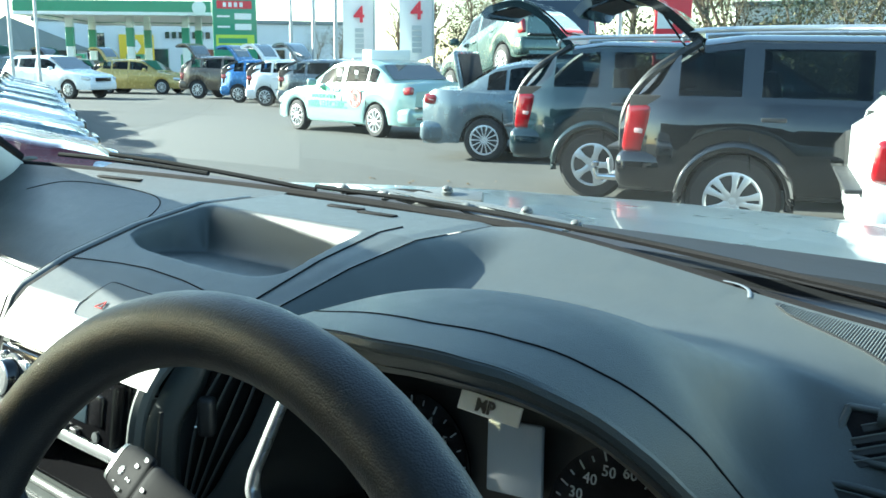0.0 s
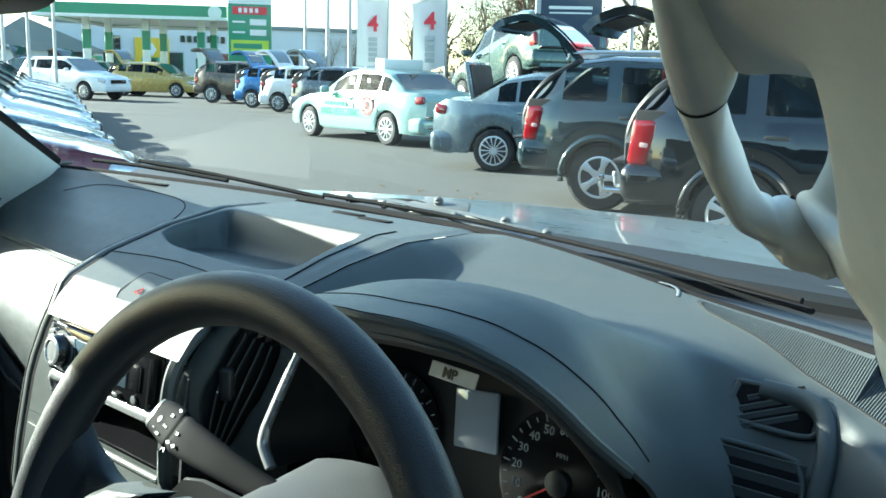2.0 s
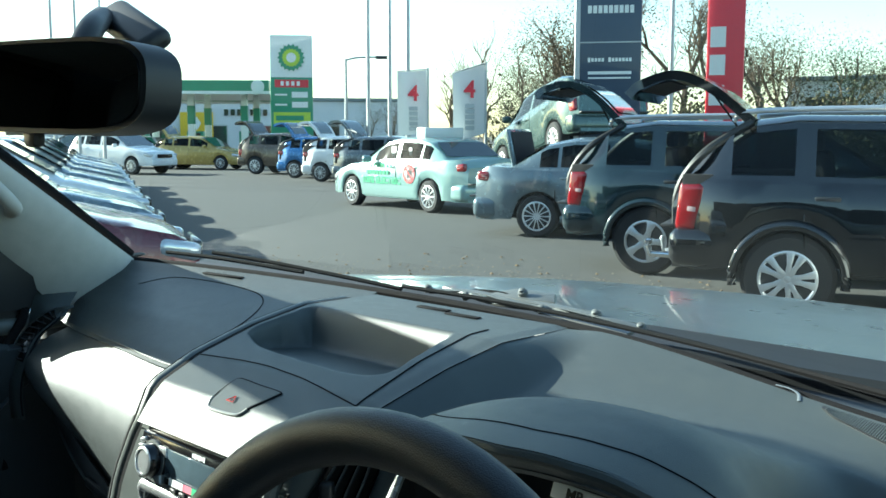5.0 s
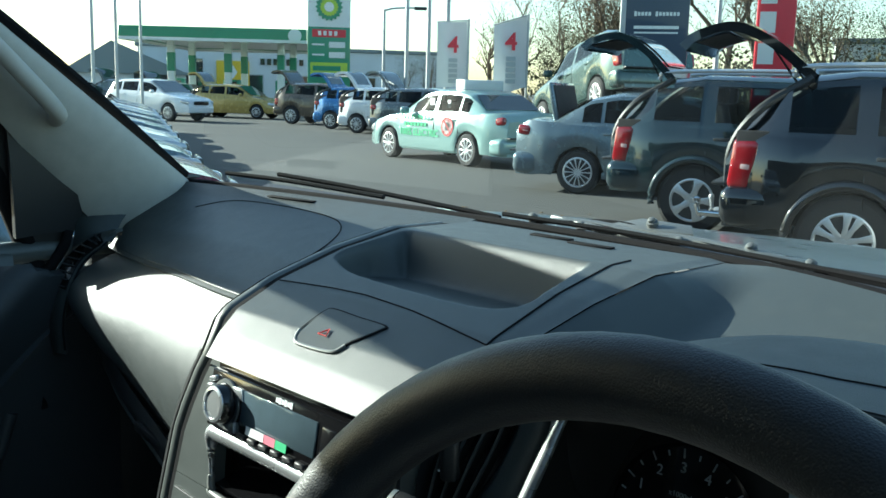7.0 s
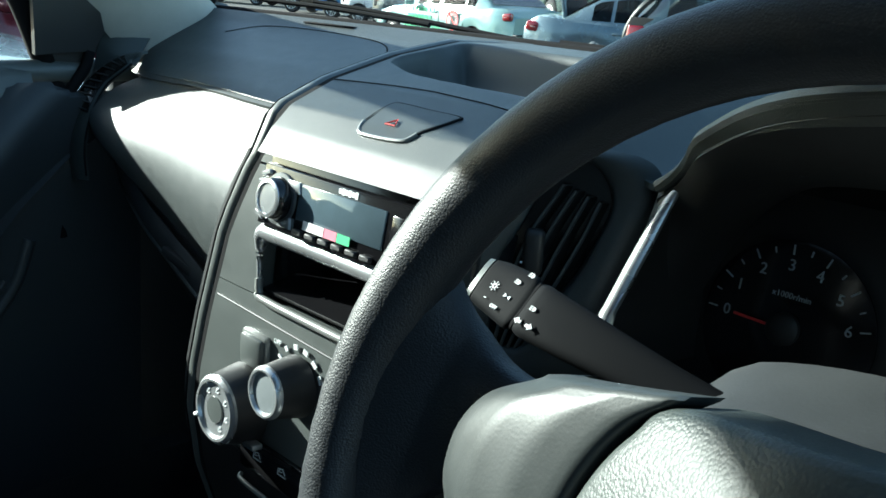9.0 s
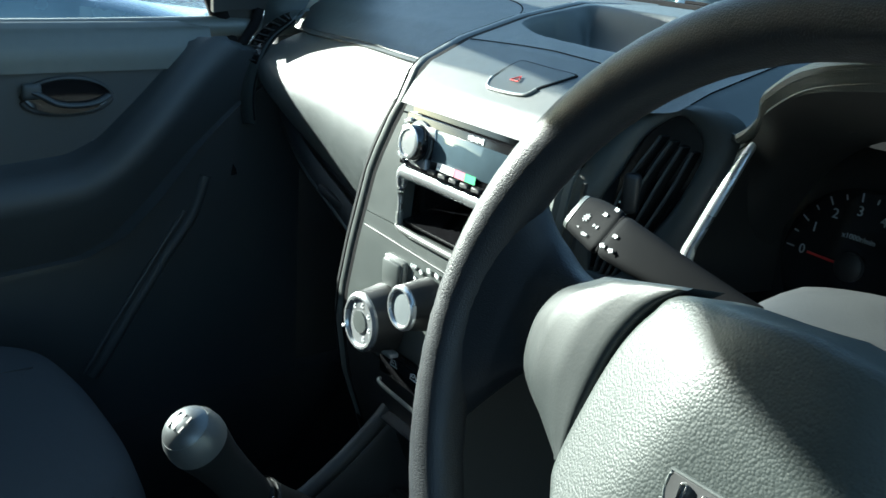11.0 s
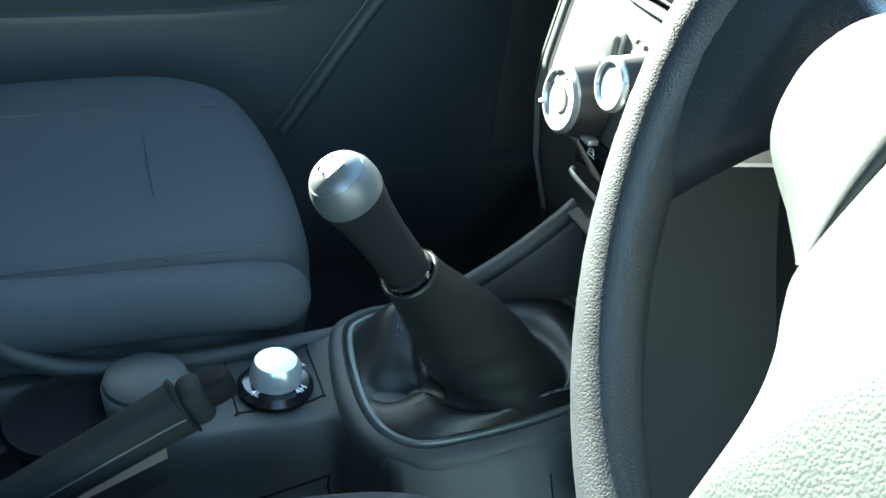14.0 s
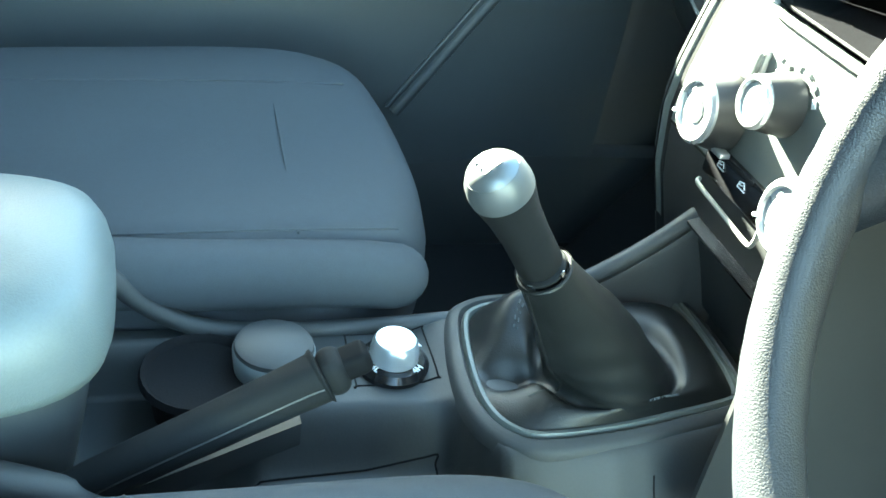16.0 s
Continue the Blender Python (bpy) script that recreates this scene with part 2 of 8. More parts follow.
def curve(points, n=24):
    """Points of a smooth line through the given ones."""
    P = [Vector(p) for p in points]
    P = [2 * P[0] - P[1]] + P + [2 * P[-1] - P[-2]]
    out = []
    segs = len(P) - 3
    for s in range(segs):
        a, b, c, d = P[s:s + 4]
        k = max(2, n // segs)
        for i in range(k + (1 if s == segs - 1 else 0)):
            t = i / k
            out.append(0.5 * ((2 * b) + (c - a) * t + (2 * a - 5 * b + 4 * c - d) * t * t + (3 * b - a - 3 * c + d) * t ** 3))
    return out


def prism(poly, depth, m=None, r=0.0):
    """A flat outline in x-y, raised by depth along z, then placed by m."""
    bm = bmesh.new()
    f = bm.faces.new([bm.verts.new((x, y, 0)) for x, y in poly])
    ext = bmesh.ops.extrude_face_region(bm, geom=[f])
    bmesh.ops.translate(bm, vec=(0, 0, depth), verts=[v for v in ext["geom"] if isinstance(v, bmesh.types.BMVert)])
    if r:
        top = [e for e in bm.edges if all(abs(v.co.z - depth) < 1e-6 for v in e.verts)]
        bmesh.ops.bevel(bm, geom=top, offset=r, segments=2, affect='EDGES', profile=0.5)
    if m is not None:
        bmesh.ops.transform(bm, matrix=m, verts=bm.verts[:])
    return bm


def merge(*bms):
    out = bmesh.new()
    for b in bms:
        me = bpy.data.meshes.new("tmp")
        b.to_mesh(me)
        b.free()
        out.from_mesh(me)
        bpy.data.meshes.remove(me)
    return out


def writing(text, size, m, depth=0.0006, bold=0.0):
    """Raised lettering in the built-in font, centred, in the x-y plane of m."""
    cu = bpy.data.curves.new("lettering", 'FONT')
    cu.body, cu.size, cu.extrude, cu.align_x, cu.align_y, cu.offset = text, size, depth, 'CENTER', 'CENTER', bold
    cu.resolution_u = 2
    ob = bpy.data.objects.new("lettering", cu)
    scene.collection.objects.link(ob)
    bpy.context.view_layer.update()
    me = bpy.data.meshes.new_from_object(ob.evaluated_get(bpy.context.evaluated_depsgraph_get()))
    bm = bmesh.new()
    bm.from_mesh(me)
    bpy.data.objects.remove(ob)
    bpy.data.curves.remove(cu)
    bpy.data.meshes.remove(me)
    bmesh.ops.transform(bm, matrix=m, verts=bm.verts[:])
    return bm


def frame_at(origin, right, up):
    """A pose whose x runs along right and y along up, so that z comes out of the face."""
    x = Vector(right).normalized()
    z = x.cross(Vector(up)).normalized()
    y = z.cross(x)
    return Matrix.Translation(origin) @ Matrix((x, y, z)).transposed().to_4x4()


def sm(a, b, t):
    t = min(1, max(0, (t - a) / (b - a)))
    return t * t * (3 - 2 * t)


def lerp(table, t):
    """Value at t on a short table of (t, value)."""
    if t <= table[0][0]:
        return table[0][1]
    for (a, va), (b, vb) in zip(table, table[1:]):
        if t <= b:
            return va + (vb - va) * (t - a) / (b - a)
    return table[-1][1]


# ==== cab interior ====
XC = -0.05  # middle of the centre stack


def edge_y(x):
    d = x + 0.15
    return 0.556 - (0.235 if d > 0 else 0.17) * d * d


def edge_z(x):
    return 1.286 - 0.018 * sm(0.15, 0.5, x)


def rear_p(x):
    return 0.302 + 0.075 * max(0, (-0.28 - x) / 0.44) ** 1.5


def top_p(x, y):
    f = (y - rear_p(x)) / (edge_y(x) - rear_p(x))
    z = lerp([(0, 1.213), (0.06, 1.221), (0.3, 1.243), (0.6, 1.262), (0.85, 1.275), (1, 1.286)], f)
    return z - 0.016 * sm(-0.4, -0.74, x) * (1 - f)


def top_c(y):
    return lerp([(0.185, 1.203), (0.20, 1.222), (0.22, 1.239), (0.27, 1.257), (0.35, 1.276), (0.43, 1.288), (0.56, 1.286)], y)


def top_d(x, y):
    """Driver's side: falls gently to the rear, with the cowl over the dials."""
    base = 1.243 + (y - 0.384) * 0.25
    run = edge_y(x) - 0.40
    if y > 0.40 and run > 0.03:
        f = sm(0.40, 0.40 + run, y)
        base = base * (1 - f) + (1.247 + (edge_z(x) - 1.247) * (y - 0.40) / run) * f
    # the top falls away steeply to the vent panel beside the cowl and to the end shoulder
    ys = lerp([(0.565, 0.386), (0.60, 0.352), (0.64, 0.315), (0.70, 0.27)], x)
    fall = max(0, ys - y)
    base -= sm(0.455, 0.492, x) * (1.7 * fall * fall / (fall + 0.012))
    d = x - 0.385
    cowl = 1.321 - (2.05 * (-d) ** 2.1 if d < 0 else 60 * d ** 3.2)
    k = 1 - sm(0.20, 0.47, y)
    cowl = base + (cowl - base) * k
    h = 0.012
    t = min(1, max(0, 0.5 + 0.5 * (cowl - base) / h))
    z = base * (1 - t) + cowl * t + h * t * (1 - t)
    j = 1 - sm(0.115, 0.175, x)
    return z * (1 - j) + top_c(max(y, 0.2)) * j - 0.002 * j


def lip_y(x):
    """Rear edge of the cowl, which draws back towards both ends."""
    if x > 0.385:
        return lerp([(0.385, 0.110), (0.427, 0.120), (0.457, 0.136), (0.482, 0.157), (0.501, 0.176), (0.513, 0.198), (0.521, 0.226), (0.534, 0.25)], x)
    return 0.110 + 0.087 * sm(0.07, 0.21, 0.40 - x) + 0.042 * sm(0.235, 0.175, x)


dash = thing("dashboard", "dark grey grained plastic dashboard of a pickup truck, dusty in sunlight", "dashboard", (XC, 0.35, 0.95))

# passenger pad with its airbag lid seam
bm = grid(lambda u, v: ((x := -0.755 + 0.558 * u), (y := rear_p(x) + (edge_y(x) - rear_p(x)) * v), top_p(x, y)), 44, 26)
pad = part("passenger_pad", thick(bm, 0.006), M_DASH, dash)
loop = [(-0.292, 0.306), (-0.288, 0.345), (-0.290, 0.395), (-0.312, 0.448), (-0.350, 0.484), (-0.405, 0.499), (-0.50, 0.502), (-0.590, 0.492), (-0.640, 0.460)]
seam = [(p.x, p.y, top_p(p.x, p.y) - 0.0002) for p in curve([(a, b, 0) for a, b in loop], 40)]
part("airbag_seam", tube(seam, 0.0010, 6), M_RUBBER, pad)
seam = [(x, rear_p(x) + 0.004, top_p(x, rear_p(x) + 0.004) + 0.0016) for x in np.linspace(-0.70, -0.215, 30)]
part("pad_bead", tube(seam, 0.0007, 6), M_DASH, pad)


def glove_bottom(x):
    return lerp([(-0.77, 1.100), (-0.70, 1.078), (-0.62, 1.058), (-0.466, 1.034), (-0.37, 1.014), (-0.2, 0.985)], x)


def glove(u, v):
    xl = lerp([(0, -0.708), (0.12, -0.724), (0.4, -0.726), (1, -0.715)], v)
    x = xl + (-0.220 - xl) * u
    zt, zb = top_p(x, rear_p(x)) - 0.002, glove_bottom(x)
    z = zt + (zb - zt) * v
    bulge = (0.040 + 0.026 * sm(-0.45, -0.76, x)) * math.sin(math.pi * min(1, v * 0.98 + 0.004)) ** 0.8
    return (x, rear_p(x) + 0.004 - bulge - 0.012 * v + 0.012 * sm(-0.72, -0.78, x), z)


part("glovebox_lid", thick(grid(glove, 44, 24), 0.006), M_DASH, dash, "sunlit grained plastic glovebox lid")


def under(u, v):
    x = -0.755 + 0.553 * u
    z0 = glove_bottom(x) - 0.004
    return (x, rear_p(x) - 0.004 + 0.10 * v ** 1.5, z0 + (0.86 - z0) * v)


lower = part("lower_panel", thick(grid(under, 30, 14), 0.006), M_DARK, dash)
part("lower_ledge", thick(grid(lambda u, v: ((x := -0.750 + 0.535 * u), rear_p(x) - 0.014 - 0.012 * math.sin(math.pi * (0.2 + 0.6 * v)), glove_bottom(x) - 0.002 - 0.036 * v), 30, 6), 0.004), M_DARK, lower)
part("ledge_edge", tube([(x, rear_p(x) - 0.022, glove_bottom(x) - 0.038) for x in np.linspace(-0.74, -0.215, 40)], 0.0028, 8), M_DASH, lower)
part("glovebox_latch", rbox((-0.470, rear_p(-0.470) - 0.026, glove_bottom(-0.470) - 0.019), (0.070, 0.010, 0.013), 0.004, 2, pose(0, 0, 0, 0, 9, 0)), M_BLACK, lower)

# end of the dash at the passenger door, with its curved vent
G_IN = curve([(-0.709, 0.365, 1.213), (-0.705, 0.355, 1.206), (-0.726, 0.338, 1.183), (-0.725, 0.320, 1.155), (-0.722, 0.308, 1.126), (-0.718, 0.302, 1.098), (-0.708, 0.300, 1.063)], 48)
G_OUT = curve([(-0.705, 0.384, 1.229), (-0.760, 0.367, 1.215), (-0.776, 0.337, 1.188), (-0.780, 0.318, 1.161), (-0.778, 0.308, 1.129), (-0.772, 0.303, 1.096), (-0.755, 0.302, 1.054)], 48)


def end_skin(u, v, h=0.0):
    k = u * (len(G_IN) - 1)
    i = min(len(G_IN) - 2, int(k))
    return G_IN[i].lerp(G_IN[i + 1], k - i).lerp(G_OUT[i].lerp(G_OUT[i + 1], k - i), v) + Vector((0.1, -0.9, 0.4)) * (0.006 * math.sin(math.pi * v) ** 0.6 + h)


SH_IN = curve([(-0.752, 0.488, 1.2845), (-0.752, 0.450, 1.2700), (-0.748, 0.410, 1.2400), (-0.735, 0.384, 1.2080), (-0.712, 0.366, 1.2120)], 40)
SH_OUT = curve([(-0.774, 0.545, 1.2900), (-0.777, 0.460, 1.2735), (-0.780, 0.380, 1.2590), (-0.783, 0.356, 1.2340), (-0.7790, 0.344, 1.1950)], 40)
part("pad_shoulder", thick(grid(lambda u, v: SH_IN[int(round(u * (len(SH_IN) - 1)))].lerp(SH_OUT[int(round(u * (len(SH_OUT) - 1)))], v) + Vector((0, 0, 0.005 * math.sin(math.pi * v))), len(SH_IN) - 1, 8), 0.004), M_DASH, dash, "grained dash shoulder below the pillar", angle=80)
part("end_panel", thick(grid(lambda u, v: end_skin(u, v), 48, 8), 0.004), M_DASH, dash, "moulded end of the dash beside the door", angle=70)
evt = part("end_vent", thick(grid(lambda u, v: end_skin(0.10 + 0.46 * u, 0.10 + 0.62 * v, 0.001), 24, 6), 0.002), M_GLOSSB, dash, "black louvred air vent")
for k in range(9):
    f = 0.12 + 0.42 * k / 8
    part("slat", tube([end_skin(f, 0.12, 0.0035), end_skin(f + 0.012, 0.42, 0.0035), end_skin(f + 0.020, 0.70, 0.0030)], 0.0016, 6, 0.6), M_DARK, evt)
part("glove_gap", tube([end_skin(k / 40, 0.0, 0.001) for k in range(2, 40)], 0.0013, 6), M_RUBBER, dash)

# centre top with the open tray
TRAY = [(p.x, p.y) for p in curve([(-0.162, 0.329, 0), (-0.118, 0.3115, 0), (-0.066, 0.3065, 0), (-0.022, 0.3045, 0), (0.020, 0.3035, 0), (0.052, 0.3065, 0), (0.069, 0.3150, 0), (0.075, 0.3300, 0), (0.072, 0.355, 0), (0.066, 0.386, 0), (0.0625, 0.414, 0), (0.057, 0.4250, 0), (0.046, 0.4285, 0), (-0.07, 0.4290, 0), (-0.150, 0.4295, 0), (-0.166, 0.4270, 0), (-0.173, 0.4170, 0), (-0.1715, 0.386, 0), (-0.1690, 0.345, 0), (-0.162, 0.329, 0)], 96)][:-1]


def panel_left(y):
    """Passenger-side border of the centre top."""
    return lerp([(0.186, -0.152), (0.22, -0.157), (0.275, -0.167), (0.35, -0.176), (0.435, -0.182), (0.56, -0.186)], y)


def tray_depth(x, y):
    """How far inside the tray's outline a point lies (negative outside)."""
    best, inside = 9.0, False
    for (xa, ya), (xb, yb) in zip(TRAY, TRAY[1:] + TRAY[:1]):
        ex, ey = xb - xa, yb - ya
        t = min(1, max(0, ((x - xa) * ex + (y - ya) * ey) / (ex * ex + ey * ey)))
        best = min(best, math.hypot(x - xa - t * ex, y - ya - t * ey))
        if (ya > y) != (yb > y) and x < xa + (y - ya) * ex / ey:
            inside = not inside
    return best if inside else -best


def centre(u, v):
    y = 0.186 + (edge_y(0) - 0.01 - 0.186) * v
    x0 = panel_left(y)
    x = x0 + (0.080 + 0.040 * sm(0.205, 0.240, y) - x0) * u
    z = top_c(y) - 0.0015 * sm(0.1, 0.12, x)
    if 0.29 < y < 0.44:
        d = tray_depth(x, y)
        if d > -0.004:
            wall = 0.007 + 0.020 * sm(0.375, 0.405, y)
            floor_z = 1.2500 - 0.006 * sm(0.32, 0.42, y)
            z -= (z - floor_z) * sm(-0.0015, wall, d)
    return (x, y, z)


ct = part("centre_top", grid(centre, 150, 170), M_DASH, dash, "centre dash top with an open tray", angle=70)
part("top_seam", tube([(0.0985 - 0.115 * (y - 0.243), y, top_c(y) + 0.0003) for y in np.linspace(0.236, 0.464, 30)], 0.0009, 6), M_RUBBER, ct)
part("panel_seam", tube([(x, (y := lerp([(-0.17, 0.268), (-0.10, 0.278), (-0.06, 0.2805), (0.0, 0.276), (0.095, 0.260)], x)), top_c(y) - 0.0001) for x in np.linspace(-0.165, 0.095, 30)], 0.0008, 6), M_RUBBER, ct)
for k, xv in enumerate((-0.055, 0.0)):
    part("demist_slot", rbox((xv, 0.515 - 0.01 * k, 1.2875), (0.05, 0.010, 0.002), 0.001, 1), M_RUBBER, ct)
part("demist_slot", rbox((-0.50, 0.522, 1.2815), (0.09, 0.012, 0.002), 0.001, 1, pose(0, 0, 0, 0, 0, 5)), M_RUBBER, ct)


def on_top(x, y, h=0.0):
    return Vector((x, y, top_c(y) + h))


def flush(outline, h0, h1):
    """A piece lying on the curved centre top, from height h0 to h1 above it; outline runs round it as (x, y)."""
    bm = bmesh.new()
    lo = [bm.verts.new(on_top(x, y, h0)) for x, y in outline]
    hi = [bm.verts.new(on_top(x + (-0.034 - x) * 0.03, y + (0.224 - y) * 0.05, h1)) for x, y in outline]
    n = len(outline)
    for k in range(n):
        bm.faces.new((lo[k], lo[(k + 1) % n], hi[(k + 1) % n], hi[k]))
    bm.faces.new(hi)
    return bm


HAZ = [(p.x, p.y) for p in curve([(-0.0655, 0.2190, 0), (-0.0630, 0.2125, 0), (-0.0540, 0.2098, 0), (-0.0200, 0.2108, 0), (-0.0100, 0.2150, 0), (-0.0020, 0.2300, 0), (0.0035, 0.2440, 0), (0.0020, 0.2490, 0), (-0.0300, 0.2500, 0), (-0.0620, 0.2515, 0), (-0.0690, 0.2480, 0), (-0.0680, 0.2320, 0)], 48)]
hb = part("hazard_button", flush(HAZ, -0.002, 0.0016), M_DASH, ct, "grey hazard light button with a red triangle")
part("surround", tube([on_top(x, y, 0.0002) for x, y in HAZ], 0.0012, 6, 1.0, True), M_RUBBER, hb)
part("finger_lip", tube([on_top(x, y, 0.0010) for x, y in HAZ[:18]], 0.0016, 8), M_TRIM, hb)
part("red_triangle", tube([on_top(-0.0425, 0.2190, 0.0022), on_top(-0.0325, 0.2190, 0.0022), on_top(-0.0372, 0.2262, 0.0022)], 0.0007, 5, 1.0, True), M_RED, hb)


# driver's top with the cowl over the dials
def driver(u, v):
    """Cowl, valley, vent panel and end shoulder in one moulded sheet up to the windscreen."""
    x = 0.12 + 0.59 * u
    y0 = lerp([(0.12, 0.250), (0.150, 0.262), (0.162, 0.256), (0.172, lip_y(0.172))], x) if x < 0.172 else lip_y(x)
    y = y0 + (edge_y(x) - y0) * v
    return (x, y, max(1.02, top_d(x, y)))


dt = part("driver_top", thick(grid(driver, 130, 90), 0.004), M_DASH, dash, "one-piece grained dash top with a cowl over the dials", angle=75)
lipc = [(x, lip_y(x) + 0.002, top_d(x, lip_y(x)) - 0.004) for x in np.linspace(0.172, 0.514, 64)]
part("cowl_lip", tube(lipc, 0.004, 8), M_DASH, dt)
part("cowl_face", thick(grid(lambda u, v: ((x := 0.172 + 0.342 * u), lip_y(x) + 0.001 + 0.007 * v, top_d(x, lip_y(x)) - 0.004 - 0.011 * v * math.sin(math.pi * (0.05 + 0.83 * u))), 56, 4), 0.003), M_DASH, dt, "rolled front lip of the cowl")
ridge = [(x, lip_y(x) + 0.034, top_d(x, lip_y(x) + 0.034) - 0.0002) for x in np.linspace(0.225, 0.512, 50)]
part("cowl_seam", tube(ridge, 0.0008, 6), M_RUBBER, dt)


def brow(u, v):
    """Dark underside of the cowl, running forward and down to the dials."""
    x = 0.172 + 0.338 * u
    y0, z0 = lip_y(x) + 0.004, top_d(x, lip_y(x)) - 0.010
    x1 = 0.165 + 0.335 * u
    z1 = 1.256 - 3.0 * abs(u - 0.5) ** 4.5
    return (x + (x1 - x) * v, y0 + (0.292 - y0) * v, z0 + (z1 - z0) * v - 0.010 * math.sin(math.pi * v))


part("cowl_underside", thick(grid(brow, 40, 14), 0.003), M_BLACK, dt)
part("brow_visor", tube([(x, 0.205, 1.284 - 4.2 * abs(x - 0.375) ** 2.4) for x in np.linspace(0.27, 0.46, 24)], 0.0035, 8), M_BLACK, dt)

# demist grille near the driver's pillar
def grille_back(x):
    return lerp([(0.418, 0.474), (0.432, 0.462), (0.49, 0.435), (0.55, 0.402), (0.60, 0.372), (0.66, 0.335)], x)


sg = part("corner_grille", thick(grid(lambda u, v: ((x := 0.420 + 0.235 * u), (y := grille_back(x) + (edge_y(x) - 0.004 - grille_back(x)) * v), top_d(x, y) + 0.0008), 30, 5), 0.0015), M_BLACK, dash, "finely ribbed black demist grille")
ribs = []
for k in range(112):
    x = 0.424 + 0.228 * k / 111
    ya, yb = grille_back(x) + 0.001, edge_y(x) - 0.005
    ribs.append(tube([(x, ya, top_d(x, ya) + 0.0012), (x + 0.002, yb, top_d(x + 0.002, yb) + 0.0012)], 0.00062, 5))
part("rib_field", merge(*ribs), M_STACK, sg)
# thin pale curved strip that follows the dash top
tp = thing("pale_strip", "thin pale curved strip on the dash top", "tape", (0.397, 0.481, 1.27))
part("strip", tube([(x, y, top_d(x, y) + 0.0008) for x, y in [(p.x, p.y) for p in curve([(0.372, 0.494, 0), (0.385, 0.492, 0), (0.395, 0.486, 0), (0.400, 0.476, 0)], 16)]], 0.0015, 8, 0.2), M_FLAP, tp)


# two louvred vents in the sloping panel beside the cowl
def vent_at(x, z):
    """Pose on the sloping vent panel at x and height z."""
    y = 0.386
    while top_d(x, y) > z and y > 0.2:
        y -= 0.0005
    return frame_at((x, y, z), (1, 0.05, 0), (0, 0.5, 0.86))


for nm, x0, x1, zc, hgt, rows, turn in (("upper_vent", 0.503, 0.559, 1.2305, 0.028, 4, 24), ("lower_vent", 0.500, 0.570, 1.164, 0.100, 8, 0)):
    f = vent_at((x0 + x1) / 2, zc)
    w, h = (x1 - x0) / 2, hgt / 2
    shape = [(-w - 0.004, -h), (w, -h), (w, h * 0.4), (w * 0.82, h * 0.86), (w * 0.5, h), (-w + 0.004, h), (-w, h * 0.8)]
    vb = part(nm, prism(shape, 0.0036, f, 0.001), M_RUBBER, dt, "black louvred air vent")
    part("vent_frame", tube([f @ Vector((p.x, p.y, 0.0030)) for p in curve([(x, y, 0) for x, y in shape + shape[:1]], 60)[:-1]], 0.0024, 8, 1.0, True), M_DASH, vb, "moulded rim of the vent", angle=70)
    for k in range(rows):
        yk = -h + hgt * (k + 0.5) / rows
        reach = w * (0.94 if turn == 0 else 0.94 - 0.30 * abs(2 * (k + 0.5) / rows - 1))
        sf = f @ pose(0, yk, 0.0040, 0, 0, turn) if turn else f @ pose(0, yk, 0.0040)
        part("slat", rbox((0, 0, 0), (2 * reach, hgt / rows * 0.52, 0.0012), 0.0004, 1, sf @ pose(0, 0, 0, 10, 0, 0)), M_DARK, vb)
        part("slat_edge", tube([sf @ Vector((-reach, hgt / rows * 0.27, 0.0010)), sf @ Vector((reach, hgt / rows * 0.27, 0.0010))], 0.0006, 6), M_STACK, vb)
rimc = [(0.520, 1.2405), (0.548, 1.2395), (0.566, 1.2325), (0.576, 1.218), (0.579, 1.195), (0.580, 1.160), (0.579, 1.10)]
part("vent_rim", tube(curve([vent_at(x, z) @ Vector((0, 0, 0.003)) for x, z in rimc], 40), 0.0075, 10), M_DASH, dt)

# dials
cl = thing("instrument_cluster", "instrument cluster with two dark dials and a pale display", "instrument cluster", (0.32, 0.30, 1.09))
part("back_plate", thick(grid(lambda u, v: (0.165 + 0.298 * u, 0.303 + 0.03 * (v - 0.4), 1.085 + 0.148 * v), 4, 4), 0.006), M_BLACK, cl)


def dial(name, cx, cz, rad, marks, a0, a1, unit, needle, red_from, label):
    f = frame_at((cx, 0.297, cz), (1, 0, 0), (0, 0.16, 1))
    face = part(name, lathe([(rad + 0.006, 0), (rad + 0.006, 0.0015), (rad + 0.003, 0.002)], 40, f), M_GLOSSB, cl, label)
    n = len(marks)
    for k, txt in enumerate(marks):
        a = radians(a0 + (a1 - a0) * k / (n - 1))
        part("numeral", writing(txt, 0.0098, f @ pose(rad * 0.80 * math.cos(a), rad * 0.80 * math.sin(a), 0.0024), 0.0003), M_DIAL, face)
    for k in range((n - 1) * 2 + 1):
        a = radians(a0 + (a1 - a0) * k / ((n - 1) * 2))
        part("tick", rbox((0, 0, 0), (0.006 if k % 2 == 0 else 0.0035, 0.0009, 0.0006), 0, 1, f @ pose(rad * math.cos(a), rad * math.sin(a), 0.0024, 0, 0, math.degrees(a))), M_DIAL, face)
    part("unit_text", writing(unit, 0.0052, f @ pose(0, rad * 0.42, 0.0024), 0.0003), M_DIAL, face)
    a = radians(needle)
    part("needle", rbox((0, 0, 0), (rad * 0.62, 0.0016, 0.0012), 0, 1, f @ pose(rad * 0.36 * math.cos(a), rad * 0.36 * math.sin(a), 0.005, 0, 0, needle)), M_RED, face, "red needle")
    part("hub_cap", lathe([(0.010, 0), (0.010, 0.006), (0.007, 0.008), (0, 0.0082)], 20, f), M_BLACK, face)


